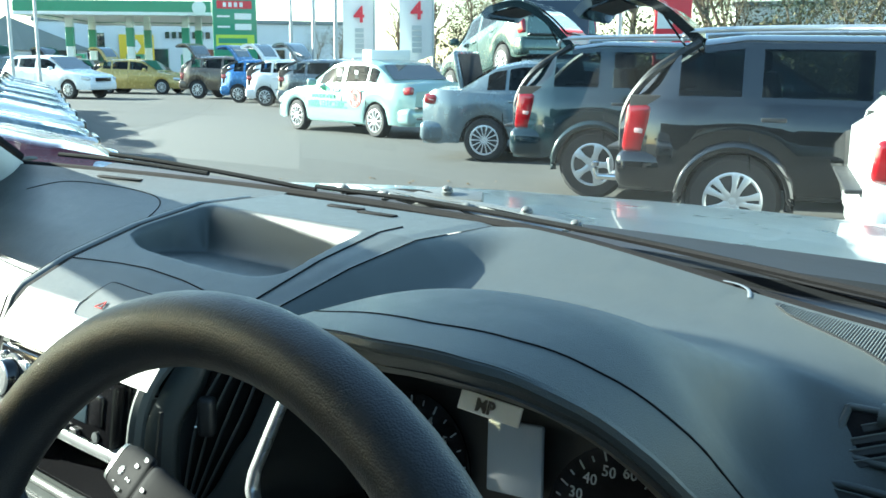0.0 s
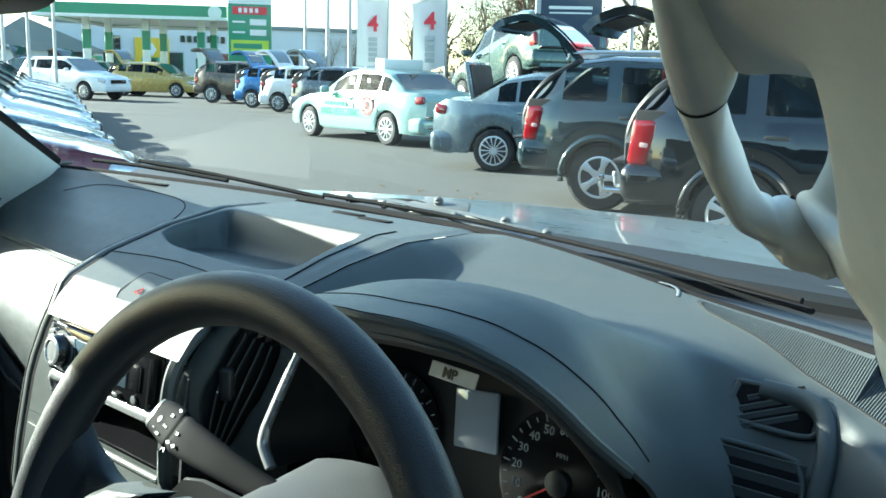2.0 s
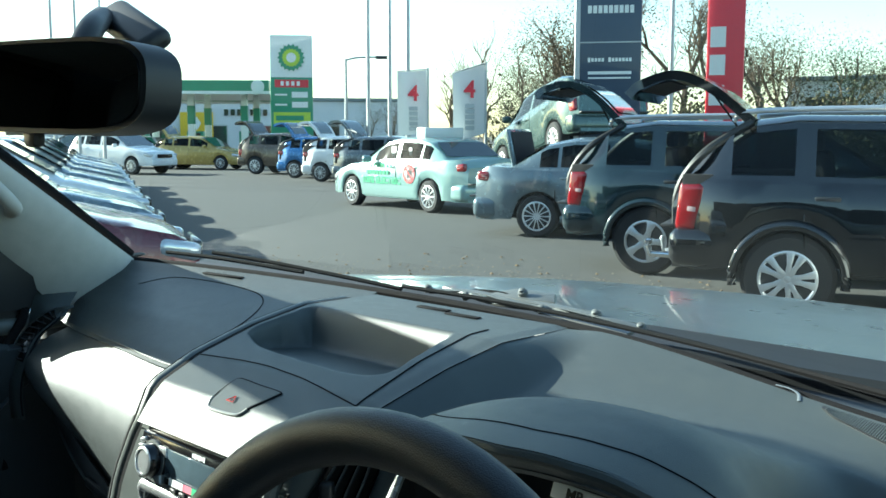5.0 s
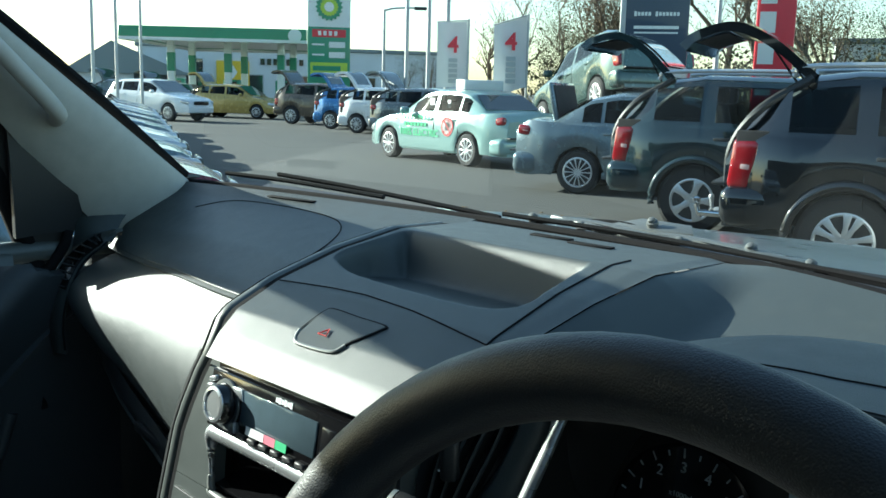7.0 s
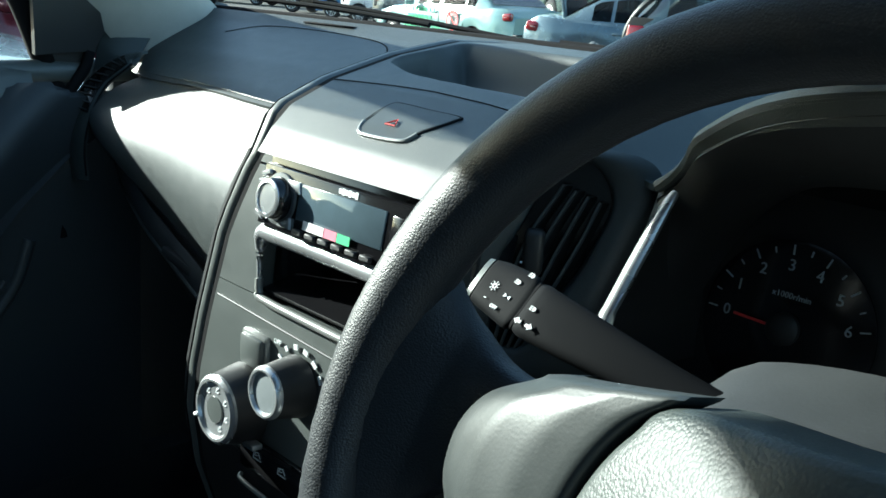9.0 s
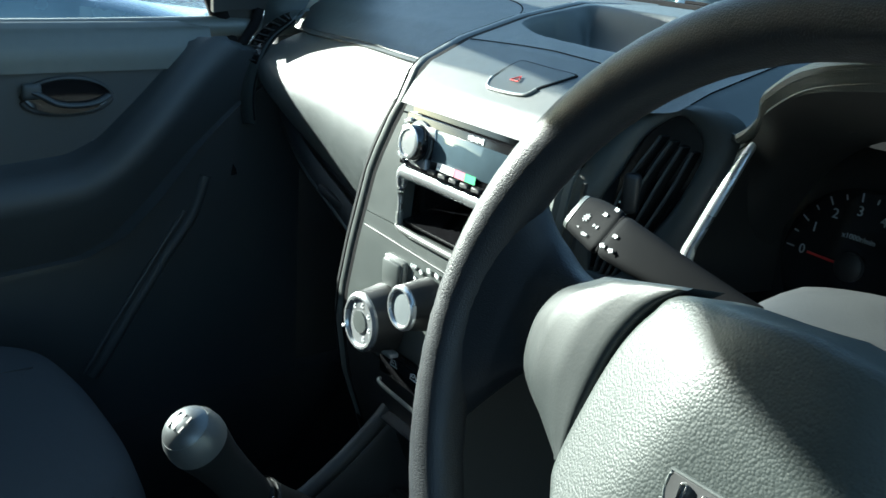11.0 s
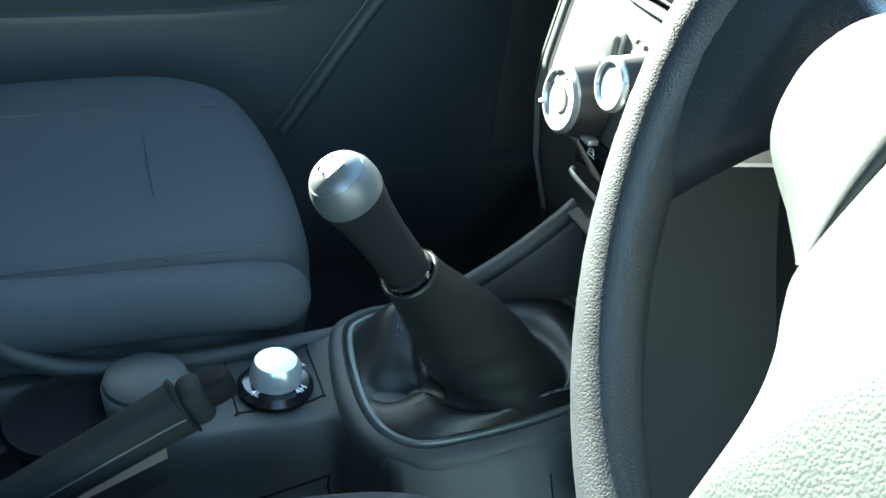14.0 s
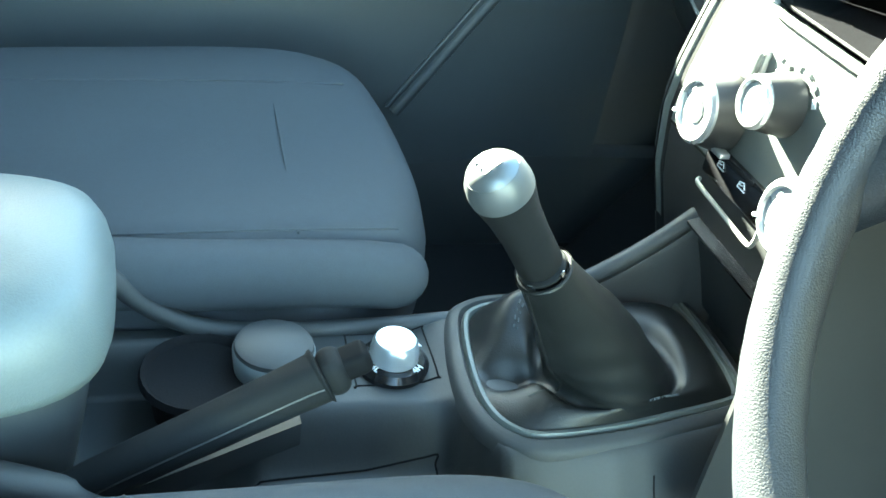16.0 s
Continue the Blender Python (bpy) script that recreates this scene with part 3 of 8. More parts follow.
dial("rev_counter", 0.236, 1.157, 0.047, ["0", "1", "2", "3", "4", "5", "6"], 178, 14, "x1000r/min", 178, 5, "dark rev counter with white numerals")
dial("speedometer", 0.406, 1.160, 0.049, ["0", "10", "20", "30", "40", "50", "60", "70", "80", "90", "100", "110", "120"], 216, -36, "MPH", 216, 99, "dark speedometer with white numerals")
part("display", rbox((0.326, 0.296, 1.188), (0.044, 0.004, 0.048), 0.002, 2, pose(0, 0, 0, -9, -6, 0)), M_LCD, cl, "pale grey film over the trip display")
mpl = part("paper_label", rbox((0.3475, 0.240, 1.2435), (0.044, 0.0012, 0.0115), 0.0004, 1, pose(0, 0, 0, -22, 2, 0)), M_WHITEP, cl, "white paper label with two black letters")
part("label_letters", writing("MP", 0.0105, frame_at((0.345, 0.2388, 1.2435), (1, 0, -0.03), (0, 0.35, 1)), 0.0003, 0.0003), M_BLACK, mpl)
BZ = curve([(0.188, 0.242, 1.238), (0.183, 0.238, 1.230), (0.177, 0.227, 1.203), (0.1705, 0.215, 1.172), (0.1685, 0.2107, 1.160), (0.171, 0.207, 1.147), (0.184, 0.204, 1.133)], 42)
part("side_trim", tube(BZ, [0.0030 + 0.0022 * sm(0.0, 0.4, k / (len(BZ) - 1)) for k in range(len(BZ))], 10, 0.8), M_BRIGHT, cl, "satin silver trim bead")
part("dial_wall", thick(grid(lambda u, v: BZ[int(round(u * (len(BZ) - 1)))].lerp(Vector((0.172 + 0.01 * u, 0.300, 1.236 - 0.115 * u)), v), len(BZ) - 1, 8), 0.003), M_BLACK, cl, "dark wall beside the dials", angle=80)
SIDE = curve([(0.171, 0.246, 1.235), (0.166, 0.2500, 1.224), (0.158, 0.2570, 1.203), (0.149, 0.2490, 1.170), (0.147, 0.2430, 1.150), (0.150, 0.238, 1.132), (0.158, 0.234, 1.118)], 42)
part("side_panel", thick(grid(lambda u, v: SIDE[int(round(u * 41))].lerp(BZ[int(round(u * 41))], v) + Vector((-0.6, -0.75, 0.1)) * 0.003 * math.sin(math.pi * v), 41, 6), 0.002), M_DASH, cl, "smooth dark panel between vent and dials", angle=80)
part("lower_shroud", thick(grid(lambda u, v: (0.19 + 0.37 * u, 0.155 + 0.14 * v, 1.115 + 0.03 * math.sin(math.pi * u) * (1 - v)), 20, 6), 0.004), M_DARK, cl)

# driver's lower dash
part("knee_panel", thick(grid(lambda u, v: (0.045 + 0.625 * u, 0.163 + 0.10 * v ** 1.3 + 0.10 * u ** 3, 1.085 - 0.32 * v + 0.04 * sm(0.05, 0.15, u)), 24, 12), 0.004), M_BLACK, dash)

part("knee_bolster", thick(grid(lambda u, v: (0.080 + 0.034 * u, 0.098 + 0.212 * u, 1.055 - 0.29 * v - 0.03 * math.sin(math.pi * u) * v), 10, 12), 0.005), M_BLACK, dash, "black panel beside the driver's footwell")

# ---- centre stack ----
st = thing("centre_stack", "tall grey plastic centre stack with radio slot, tray and heater knobs", "centre stack", (XC, 0.18, 0.80))
SX0, SX1 = -0.172, 0.062


def stack_y(z):
    return lerp([(0.78, 0.225), (0.90, 0.185), (0.96, 0.176), (1.05, 0.179), (1.075, 0.181), (1.15, 0.188), (1.205, 0.197)], z)


def fasc_l(z):
    """Passenger-side edge of the stack's face: it widens towards the bottom."""
    return lerp([(0.80, -0.226), (0.96, -0.224), (1.0, -0.221), (1.073, -0.203), (1.128, -0.190), (1.184, -0.166), (1.207, -0.152)], z)


def slab(x0, x1, z0, z1, t=0.012, r=0.004, off=0.0):
    """A piece of the stack's face between two heights; x0 None follows the widening edge."""
    bm = grid(lambda u, v: ((lambda a: a + (x1 - a) * u)(fasc_l(z0 + (z1 - z0) * v) if x0 is None else x0), stack_y(z0 + (z1 - z0) * v) - off, z0 + (z1 - z0) * v), 6, 8)
    bm = thick(bm, t)
    front = min(p.co.y - stack_y(p.co.z) for p in bm.verts)
    bmesh.ops.translate(bm, vec=(0, -front, 0), verts=bm.verts[:])
    return bm


part("upper_fascia", slab(None, SX1, 1.192, 1.2065), M_STACK, st)
for x0, x1 in ((None, -0.141), (0.046, SX1)):
    part("side_fascia", slab(x0, x1, 1.09, 1.192), M_STACK, st)
part("bar_trim", tube(curve([(-0.1415, stack_y(1.10) - 0.0005, 1.100), (-0.1425, stack_y(1.13) - 0.002, 1.130), (-0.137, stack_y(1.146) - 0.003, 1.1425), (-0.120, stack_y(1.146) - 0.004, 1.1445), (-0.04, stack_y(1.146) - 0.004, 1.1445), (0.056, stack_y(1.146) - 0.004, 1.1445)], 48), [0.0022 + 0.0052 * sm(0.06, 0.34, k / 47) for k in range(48)], 12), M_BRIGHT, st, "satin silver bar below the radio", angle=80)
part("pocket", thick(grid(lambda u, v: (-0.139 + 0.184 * u, stack_y(1.12) + 0.07 * math.sin(math.pi * v), 1.094 + 0.046 * v), 6, 10), 0.003), M_GLOSSB, st, "empty black storage slot")
part("slot_lip", tube(curve([(-0.1415, stack_y(1.10) - 0.0005, 1.104), (-0.139, stack_y(1.09) - 0.001, 1.094), (-0.130, stack_y(1.09) - 0.002, 1.0895), (-0.04, stack_y(1.09) - 0.002, 1.088), (0.052, stack_y(1.09) - 0.002, 1.088)], 40), 0.0034, 8), M_TRIM, st, "pale rounded lip of the storage slot", angle=80)
part("lower_fascia", slab(None, SX1, 0.952, 1.088), M_STACK, st)
part("fascia_seam", tube([(-0.198, stack_y(1.072) - 0.0003, 1.076), (SX1, stack_y(1.068) - 0.001, 1.066)], 0.0009, 6), M_BLACK, st)
part("foot_fascia", slab(None, SX1, 0.80, 0.950), M_BLACK, st)


def edge_point(off, t):
    """Point of the passenger-side border at a distance off outside it; t from 0 on the dash top to 1 at the console."""
    if t < 0.35:
        y = lerp([(0, 0.50), (0.30, 0.222), (0.35, 0.206)], t)
        return Vector((panel_left(y) - off, y, top_c(y) - 0.05 * off))
    z = lerp([(0.35, 1.1985), (0.5, 1.15), (1, 0.84)], t)
    return Vector((fasc_l(z) - off, stack_y(z) + 0.0005, z))


def ribbon(o0, o1, lift):
    return thick(grid(lambda u, v: edge_point(o0 + (o1 - o0) * v, u) + Vector((0, -0.7, 0.7)) * lift * math.sin(math.pi * v) ** 0.5, 80, 5), 0.002)


part("edge_gap", ribbon(0.0003, 0.0080, 0.0002), M_RUBBER, st, "dark shut line", angle=70)
part("edge_strip", ribbon(0.0070, 0.0185, 0.0024), M_STACK, st, "grey outer edge strip", angle=70)
part("edge_gap", tube([edge_point(0.0198, k / 70) for k in range(71)], 0.0011, 8), M_RUBBER, st)
part("side_skirt", thick(grid(lambda u, v: (fasc_l((z := 0.80 + 0.40 * v)) - 0.030, stack_y(z) + 0.004 + (0.30 - stack_y(z)) * u, z), 4, 14), 0.003), M_DARK, st)
part("edge_strip", tube(curve([(SX1 + 0.012, 0.283, 1.249), (SX1 + 0.010, 0.232, 1.234), (SX1 + 0.009, 0.191, 1.200), (SX1 + 0.009, 0.178, 1.150), (SX1 + 0.007, 0.177, 1.08), (SX1 + 0.004, 0.186, 1.04)], 40), 0.0065, 8), M_STACK, st)
part("side_skirt", thick(grid(lambda u, v: (SX1 + 0.016, stack_y((z := 0.80 + 0.385 * v)) + 0.004 + 0.12 * u, z), 4, 10), 0.003), M_DARK, st)

# heater controls
for nm, cx, cz, rr, dep in (("heater_knob", -0.148, 0.996, 0.0285, 0.024), ("fan_knob", -0.079, 1.036, 0.0205, 0.026), ("heater_knob", -0.004, 0.982, 0.0285, 0.024)):
    f = frame_at((cx, stack_y(cz) - 0.002, cz), (1, 0, 0), (0, 0.06, 1))
    kn = part(nm, lathe([(rr * 1.20, 0), (rr * 1.18, 0.002), (rr * 1.08, dep * 0.6), (rr, dep), (rr * 0.98, dep + 0.002)], 36, f), M_BLACK, st, "black heater knob with a bright ring")
    part("knob_ring", lathe([(rr * 0.76, dep), (rr * 1.0, dep + 0.0005), (rr * 1.0, dep + 0.003), (rr * 0.90, dep + 0.0055), (rr * 0.82, dep + 0.0055), (rr * 0.76, dep + 0.003)], 36, f), M_BRIGHT, kn, "bright satin ring")
    if nm == "heater_knob":
        part("knob_face", lathe([(rr * 0.78, dep + 0.0010), (rr * 0.76, dep + 0.0025), (0, dep + 0.0028)], 36, f), M_GLOSSB, kn)
        part("knob_middle", lathe([(rr * 0.40, dep + 0.0026), (rr * 0.38, dep + 0.0042), (0, dep + 0.0046)], 28, f), M_STACK, kn)
        for k in range(5):
            a = radians(-60 + 48 * k)
            m = f @ pose(rr * 0.58 * math.cos(a), rr * 0.58 * math.sin(a), dep + 0.0033)
            part("icon", merge(rbox((0, 0, 0), (0.0014, 0.0046, 0.0006), 0.0002, 1, m @ pose(-0.0012, 0, 0, 0, 0, -20)), rbox((0, 0, 0), (0.0030, 0.0012, 0.0006), 0.0002, 1, m @ pose(0.0012, -0.0012, 0, 0, 0, 25)), lathe([(0.0010, 0), (0.0008, 0.0004), (0, 0.0004)], 8, m @ pose(0.0010, 0.0022, 0))), M_WHITE, kn)
        part("pointer", rbox((0, 0, 0), (0.0075, 0.0034, 0.003), 0.001, 1, f @ pose(-rr * 0.84, -rr * 0.42, dep + 0.005, 0, 0, 26)), M_WHITEP, kn)
    else:
        part("knob_face", lathe([(rr * 0.78, dep + 0.0010), (rr * 0.74, dep + 0.0030), (0, dep + 0.0038)], 36, f), M_FLAP, kn, "pale knob face")
bt = part("heater_button", rbox((-0.136, stack_y(1.048) - 0.003, 1.046), (0.029, 0.010, 0.026), 0.003, 2), M_STACK, st)
part("button_rim", rbox((-0.136, stack_y(1.048) - 0.0005, 1.046), (0.034, 0.008, 0.031), 0.003, 2), M_TRIM, bt)
for k in range(6):
    a = radians(150 - 25 * k)
    part("fan_mark", rbox((-0.079 + 0.029 * math.cos(a), stack_y(1.06) - 0.0015, 1.037 + 0.029 * math.sin(a)), (0.003 + 0.0008 * k, 0.001, 0.0042), 0, 1, pose(0, 0, 0, 0, 90 - math.degrees(a), 0)), M_WHITE, st)
part("fan_off", writing("OFF", 0.0055, frame_at((-0.108, stack_y(1.06) - 0.0015, 1.062), (1, 0, 0), (0, 0.05, 1)), 0.0003), M_WHITE, st)
tray_low = part("lower_recess", thick(grid(lambda u, v: (-0.150 + 0.19 * u, stack_y(0.92) - 0.004 + 0.05 * math.sin(math.pi * v), 0.885 + 0.062 * v), 6, 8), 0.003), M_GLOSSB, st)
part("recess_lip", tube(curve([(-0.146, 0.172, 0.934), (-0.138, 0.168, 0.9325), (-0.093, 0.168, 0.930), (-0.055, 0.168, 0.928), (-0.047, 0.168, 0.932), (-0.045, 0.168, 0.946)], 30), 0.0021, 8), M_TRIM, tray_low)
slide = part("slider_plate", rbox((-0.096, 0.174, 0.957), (0.104, 0.006, 0.030), 0.003, 2, pose(0, 0, 0, 0, 0, 0)), M_GLOSSB, st, "glossy dark slider plate")
part("slider_slot", rbox((-0.104, 0.1705, 0.968), (0.060, 0.002, 0.0035), 0.001, 1, pose(0, 0, 0, 0, -4, 0)), M_RUBBER, slide)
part("slider_tab", rbox((-0.122, 0.1665, 0.972), (0.016, 0.010, 0.005), 0.0015, 2), M_BRIGHT, slide)
for xi in (-0.121, -0.087):
    part("icon", merge(tube([(xi - 0.005, 0.1703, 0.958), (xi - 0.004, 0.1703, 0.963), (xi + 0.002, 0.1703, 0.9645), (xi + 0.005, 0.1703, 0.960)], 0.0005, 6), tube([(xi - 0.005, 0.1703, 0.958), (xi + 0.006, 0.1703, 0.958)], 0.0005, 6), tube([(xi + 0.001, 0.1703, 0.9615), (xi - 0.004, 0.1703, 0.9605), (xi - 0.002, 0.1703, 0.9625)], 0.0005, 6)), M_WHITE, slide)

# ---- radio ----
ra = thing("car_radio", "black car radio with a silver volume knob and film-covered screen", "car radio", (XC, 0.20, 1.15))
RF = frame_at((-0.0475, 0.1925, 1.1735), (1, 0.0, 0), (0, 0.16, 1))
part("surround", prism([(-0.0945, -0.028), (0.0945, -0.028), (0.0945, 0.0285), (-0.0945, 0.0285)], 0.004, RF, 0.001), M_GLOSSB, ra)
rb = part("face_plate", prism([(-0.0885, -0.0235), (0.0885, -0.0235), (0.0885, 0.0235), (-0.0885, 0.0235)], 0.014, RF, 0.003), M_GLOSSB, ra)
part("screen", prism([(-0.040, -0.011), (0.056, -0.011), (0.056, 0.016), (-0.040, 0.016)], 0.0150, RF, 0.0006), M_SCREEN, rb, "wet-looking dark radio screen")
vk = part("volume_knob", lathe([(0.0160, 0.013), (0.0162, 0.017), (0.0152, 0.0245), (0.0145, 0.026)], 32, RF @ pose(-0.062, 0.0, 0)), M_GLOSSB, rb)
part("knob_ring", lathe([(0.0163, 0.0135), (0.0200, 0.0145), (0.0195, 0.0160), (0.0165, 0.0163)], 32, RF @ pose(-0.062, 0.0, 0), False), M_SILVER, rb, "bright ring round the knob")
part("knob_cap", lathe([(0.0144, 0.0258), (0.0142, 0.0268), (0.0118, 0.0274), (0.0115, 0.0262), (0, 0.0266)], 32, RF @ pose(-0.062, 0.0, 0)), M_BRIGHT, vk, "brushed silver knob cap")
for k in range(6):
    part("side_key", rbox((0, 0, 0), (0.012, 0.0042, 0.004), 0.001, 1, RF @ pose(-0.0845 + 0.002 * (k % 2), -0.016 + 0.0064 * k, 0.0145, 0, 0, -20 + 8 * k)), M_BRIGHT, rb, "silver key")
for dx, dy in ((-0.046, 0.012), (-0.052, -0.0155)):
    part("silver_frame", prism([(-0.008, -0.0045), (0.008, -0.0045), (0.006, 0.0045), (-0.009, 0.0045)], 0.0162, RF @ pose(dx, dy, 0), 0.0008), M_BRIGHT, rb)
for k in range(6):
    part("preset_key", rbox((0, 0, 0), (0.0115, 0.0042, 0.004), 0.001, 1, RF @ pose(-0.034 + 0.0155 * k, -0.0195, 0.0155)), M_BLACK, rb)
for k, (mm, w) in enumerate(((M_WHITEP, 0.024), (M_PINK, 0.014), (M_GREEN, 0.014))):
    part("film_tab", rbox((0, 0, 0), (w, 0.0065, 0.0006), 0, 1, RF @ pose((-0.016, 0.004, 0.0185)[k], -0.0125, 0.0162)), mm, rb)
for k in range(6):
    part("maker_bar", rbox((0, 0, 0), (0.0028, 0.0036 + 0.0012 * (k % 2), 0.0004), 0, 1, RF @ pose(0.005 + 0.0036 * k, 0.0195, 0.0145)), M_WHITE, rb)
part("eject_key", rbox((0, 0, 0), (0.016, 0.024, 0.003), 0.002, 2, RF @ pose(0.071, 0.003, 0.0148)), M_GLOSSB, rb)
part("jack", lathe([(0.004, 0.014), (0.004, 0.016), (0.002, 0.0162)], 16, RF @ pose(0.072, -0.0175, 0)), M_SILVER, rb)

# ---- vent between stack and dials ----
cv = thing("centre_vent", "black louvred centre air vent with an adjuster tab", "air vent", (0.13, 0.22, 1.09))
V_IN = [(0.085, 0.203, 1.120), (0.082, 0.209, 1.168), (0.089, 0.219, 1.192), (0.097, 0.230, 1.220), (0.108, 0.241, 1.235), (0.117, 0.249, 1.239), (0.1275, 0.2545, 1.229), (0.1325, 0.256, 1.214), (0.131, 0.2515, 1.198), (0.124, 0.241, 1.170), (0.117, 0.232, 1.153), (0.104, 0.215, 1.120)]
V_OUT = [(0.066, 0.186, 1.095), (0.066, 0.190, 1.165), (0.072, 0.203, 1.200), (0.085, 0.221, 1.230), (0.102, 0.238, 1.2445), (0.122, 0.250, 1.2480), (0.150, 0.262, 1.2450), (0.158, 0.270, 1.230), (0.154, 0.262, 1.205), (0.147, 0.249, 1.170), (0.145, 0.244, 1.148), (0.150, 0.240, 1.095)]
V_IN = curve(V_IN + V_IN[:1], 72)[:-1]
V_OUT = curve(V_OUT + V_OUT[:1], 72)[:-1]
V_N = Vector((0.6, -0.78, 0.15)).normalized()


def vent_skin(u, v):
    """Moulded panel round the vent: from inside the opening out to its neighbours."""
    k = int(round(u * len(V_IN))) % len(V_IN)
    a, b = V_IN[k], V_OUT[k]
    w, h = ((0.0, -0.020), (0.0, -0.002), (0.03, 0.0015), (0.12, 0.0025), (0.35, 0.004), (0.6, 0.004), (0.85, 0.001), (1.0, -0.002))[int(round(v * 7))]
    return a.lerp(b, w) + V_N * h


part("vent_frame", grid(vent_skin, len(V_IN), 7, True), M_DASH, cv, "dark moulded vent surround", angle=60)
mid_v = Vector((0.107, 0.228, 1.178))
bmv = bmesh.new()
bmv.faces.new([bmv.verts.new(p - V_N * 0.019 + (p - mid_v) * 0.05) for p in V_IN])
part("vent_box", thick(bmv, 0.003), M_GLOSSB, cv)
for k in range(4):
    f = 0.18 + 0.21 * k
    line = curve([Vector((0.085, 0.203, 1.118)).lerp(Vector((0.104, 0.215, 1.118)), f), Vector((0.0855, 0.214, 1.180)).lerp(Vector((0.1265, 0.2450, 1.181)), f), Vector((0.1010, 0.2345, 1.2265)).lerp(Vector((0.1320, 0.2555, 1.212)), f)], 16)
    part("slat", thick(grid(lambda u, v: line[int(round(u * (len(line) - 1)))] - V_N * (0.002 + 0.014 * v) + Vector((0.004, 0.003, 0)) * v, len(line) - 1, 2), 0.0016), M_BLACK, cv)
    part("slat_edge", tube([p - V_N * 0.0022 for p in line], 0.0009, 6), M_STACK, cv)
part("adjuster", rbox((0, 0, 0), (0.013, 0.030, 0.012), 0.004, 3, frame_at(Vector((0.1005, 0.2225, 1.181)) + V_N * 0.001, (0.78, 0.6, 0), (0.10, 0.12, 1))), M_BLACK, cv)
part("adjuster_dot", rbox((0, 0, 0), (0.0016, 0.0016, 0.001), 0.0003, 1, frame_at(Vector((0.0955, 0.2180, 1.1745)) + V_N * 0.0075, (0.78, 0.6, 0), (0.10, 0.12, 1))), M_WHITE, cv)

# ---- steering wheel ----
WC, WT = Vector((0.3785, -0.0045, 1.163)), math.atan(0.278)
WM = Matrix.Translation(WC) @ Matrix.Rotation(math.pi / 2 - WT, 4, 'X')  # z of the wheel points to the driver
sw = thing("steering_wheel", "black leather-grained steering wheel with a grey airbag hub", "steering wheel", tuple(WC))
rim = []
for k in range(72):
    a = 2 * math.pi * k / 72
    rim.append(WM @ Vector((0.1793 * math.cos(a), 0.1793 * math.sin(a), 0)))
part("rim", tube(rim, 0.0142, 22, 1.08, closed=True), M_LEATHER, sw, "worn leather-grained rim")


HX = 0.034  # the hub sits a little to one side of the rim's middle
LEFT = [(-0.029, 0.066), (-0.043, 0.054), (-0.053, 0.035), (-0.0585, 0.010), (-0.0605, -0.017), (-0.053, -0.027), (-0.043, -0.0345), (-0.0365, -0.045), (-0.0345, -0.060), (-0.036, -0.080), (-0.041, -0.100), (-0.030, -0.118)]
ring_in = [(HX, 0.0735)] + LEFT + [(HX, -0.126)] + [(2 * HX - x, y) for x, y in reversed(LEFT)]
outline = [(p.x, p.y) for p in curve([(a, b, 0) for a, b in ring_in + ring_in[:1]], 156)][:-1]


def soft(t, k=0.004):
    """A ramp that begins gently at zero."""
    return k * math.log1p(math.exp(max(-40, min(40, t / k))))


def hub_z(x, y):
    """Airbag cover: a flat middle between two sloping flanks, falling to the top and bottom edges."""
    xc = -0.009 + 0.35 * (y - 0.0065)
    return 0.0585 - 0.53 * soft(xc - x) - 0.53 * soft(x - (2 * HX - xc)) - 0.30 * soft(y - 0.050, 0.006) - 0.22 * soft(-0.075 - y, 0.006)


def hub(u, v):
    x, y = outline[int(round(u * len(outline))) % len(outline)]
    k, d = ((1.0, 0.035), (1.0, 0.012), (0.999, 0.0035), (0.990, 0.0010), (0.965, 0.0), (0.92, 0), (0.86, 0), (0.78, 0), (0.70, 0), (0.60, 0), (0.50, 0), (0.40, 0), (0.30, 0), (0.20, 0), (0.10, 0), (0.0, 0))[int(round(v * 15))]
    px, py = HX + (x - HX) * k, -0.010 + (y + 0.010) * k
    return WM @ Vector((px, py, hub_z(px, py) - d))


hb2 = part("airbag_cover", grid(hub, len(outline), 15, True), M_HUB, sw, "coarse-grained grey airbag cover", angle=80)
bd = WM @ pose(HX + 0.004, 0.0108, 0.0575)
plate = [(p.x, p.y) for p in curve([(-0.0300, 0.0, 0), (-0.0290, 0.0046, 0), (-0.0255, 0.0058, 0), (0.0255, 0.0058, 0), (0.0290, 0.0046, 0), (0.0300, 0.0, 0), (0.0290, -0.0046, 0), (0.0255, -0.0058, 0), (-0.0255, -0.0058, 0), (-0.0290, -0.0046, 0), (-0.0300, 0.0, 0)], 40)][:-1]
part("badge_plate", prism(plate, 0.0022, bd, 0.0006), M_BLACK, hb2)
part("badge_rim", tube([bd @ Vector((x, y, 0.0018)) for x, y in plate], 0.0007, 6, 1.0, True), M_STACK, hb2)
for k in range(5):
    f = bd @ pose(-0.0225 + 0.0112 * k, 0, 0.0030)
    stroke = [rbox((0, 0, 0), (0.0026, 0.0082, 0.0024), 0.0008, 2, f @ pose(dx, 0, 0)) for dx in ((0,) if k == 0 else (-0.0024, 0.0024))]
    part("badge_bar", merge(*stroke), M_CHROME, hb2, "plain chrome badge bars")
SEAM = [(p.x, p.y) for p in curve([(-0.0315, 0.0672, 0), (-0.0452, 0.0552, 0), (-0.0554, 0.0360, 0), (-0.0610, 0.0102, 0), (-0.0632, -0.0180, 0)], 24)]
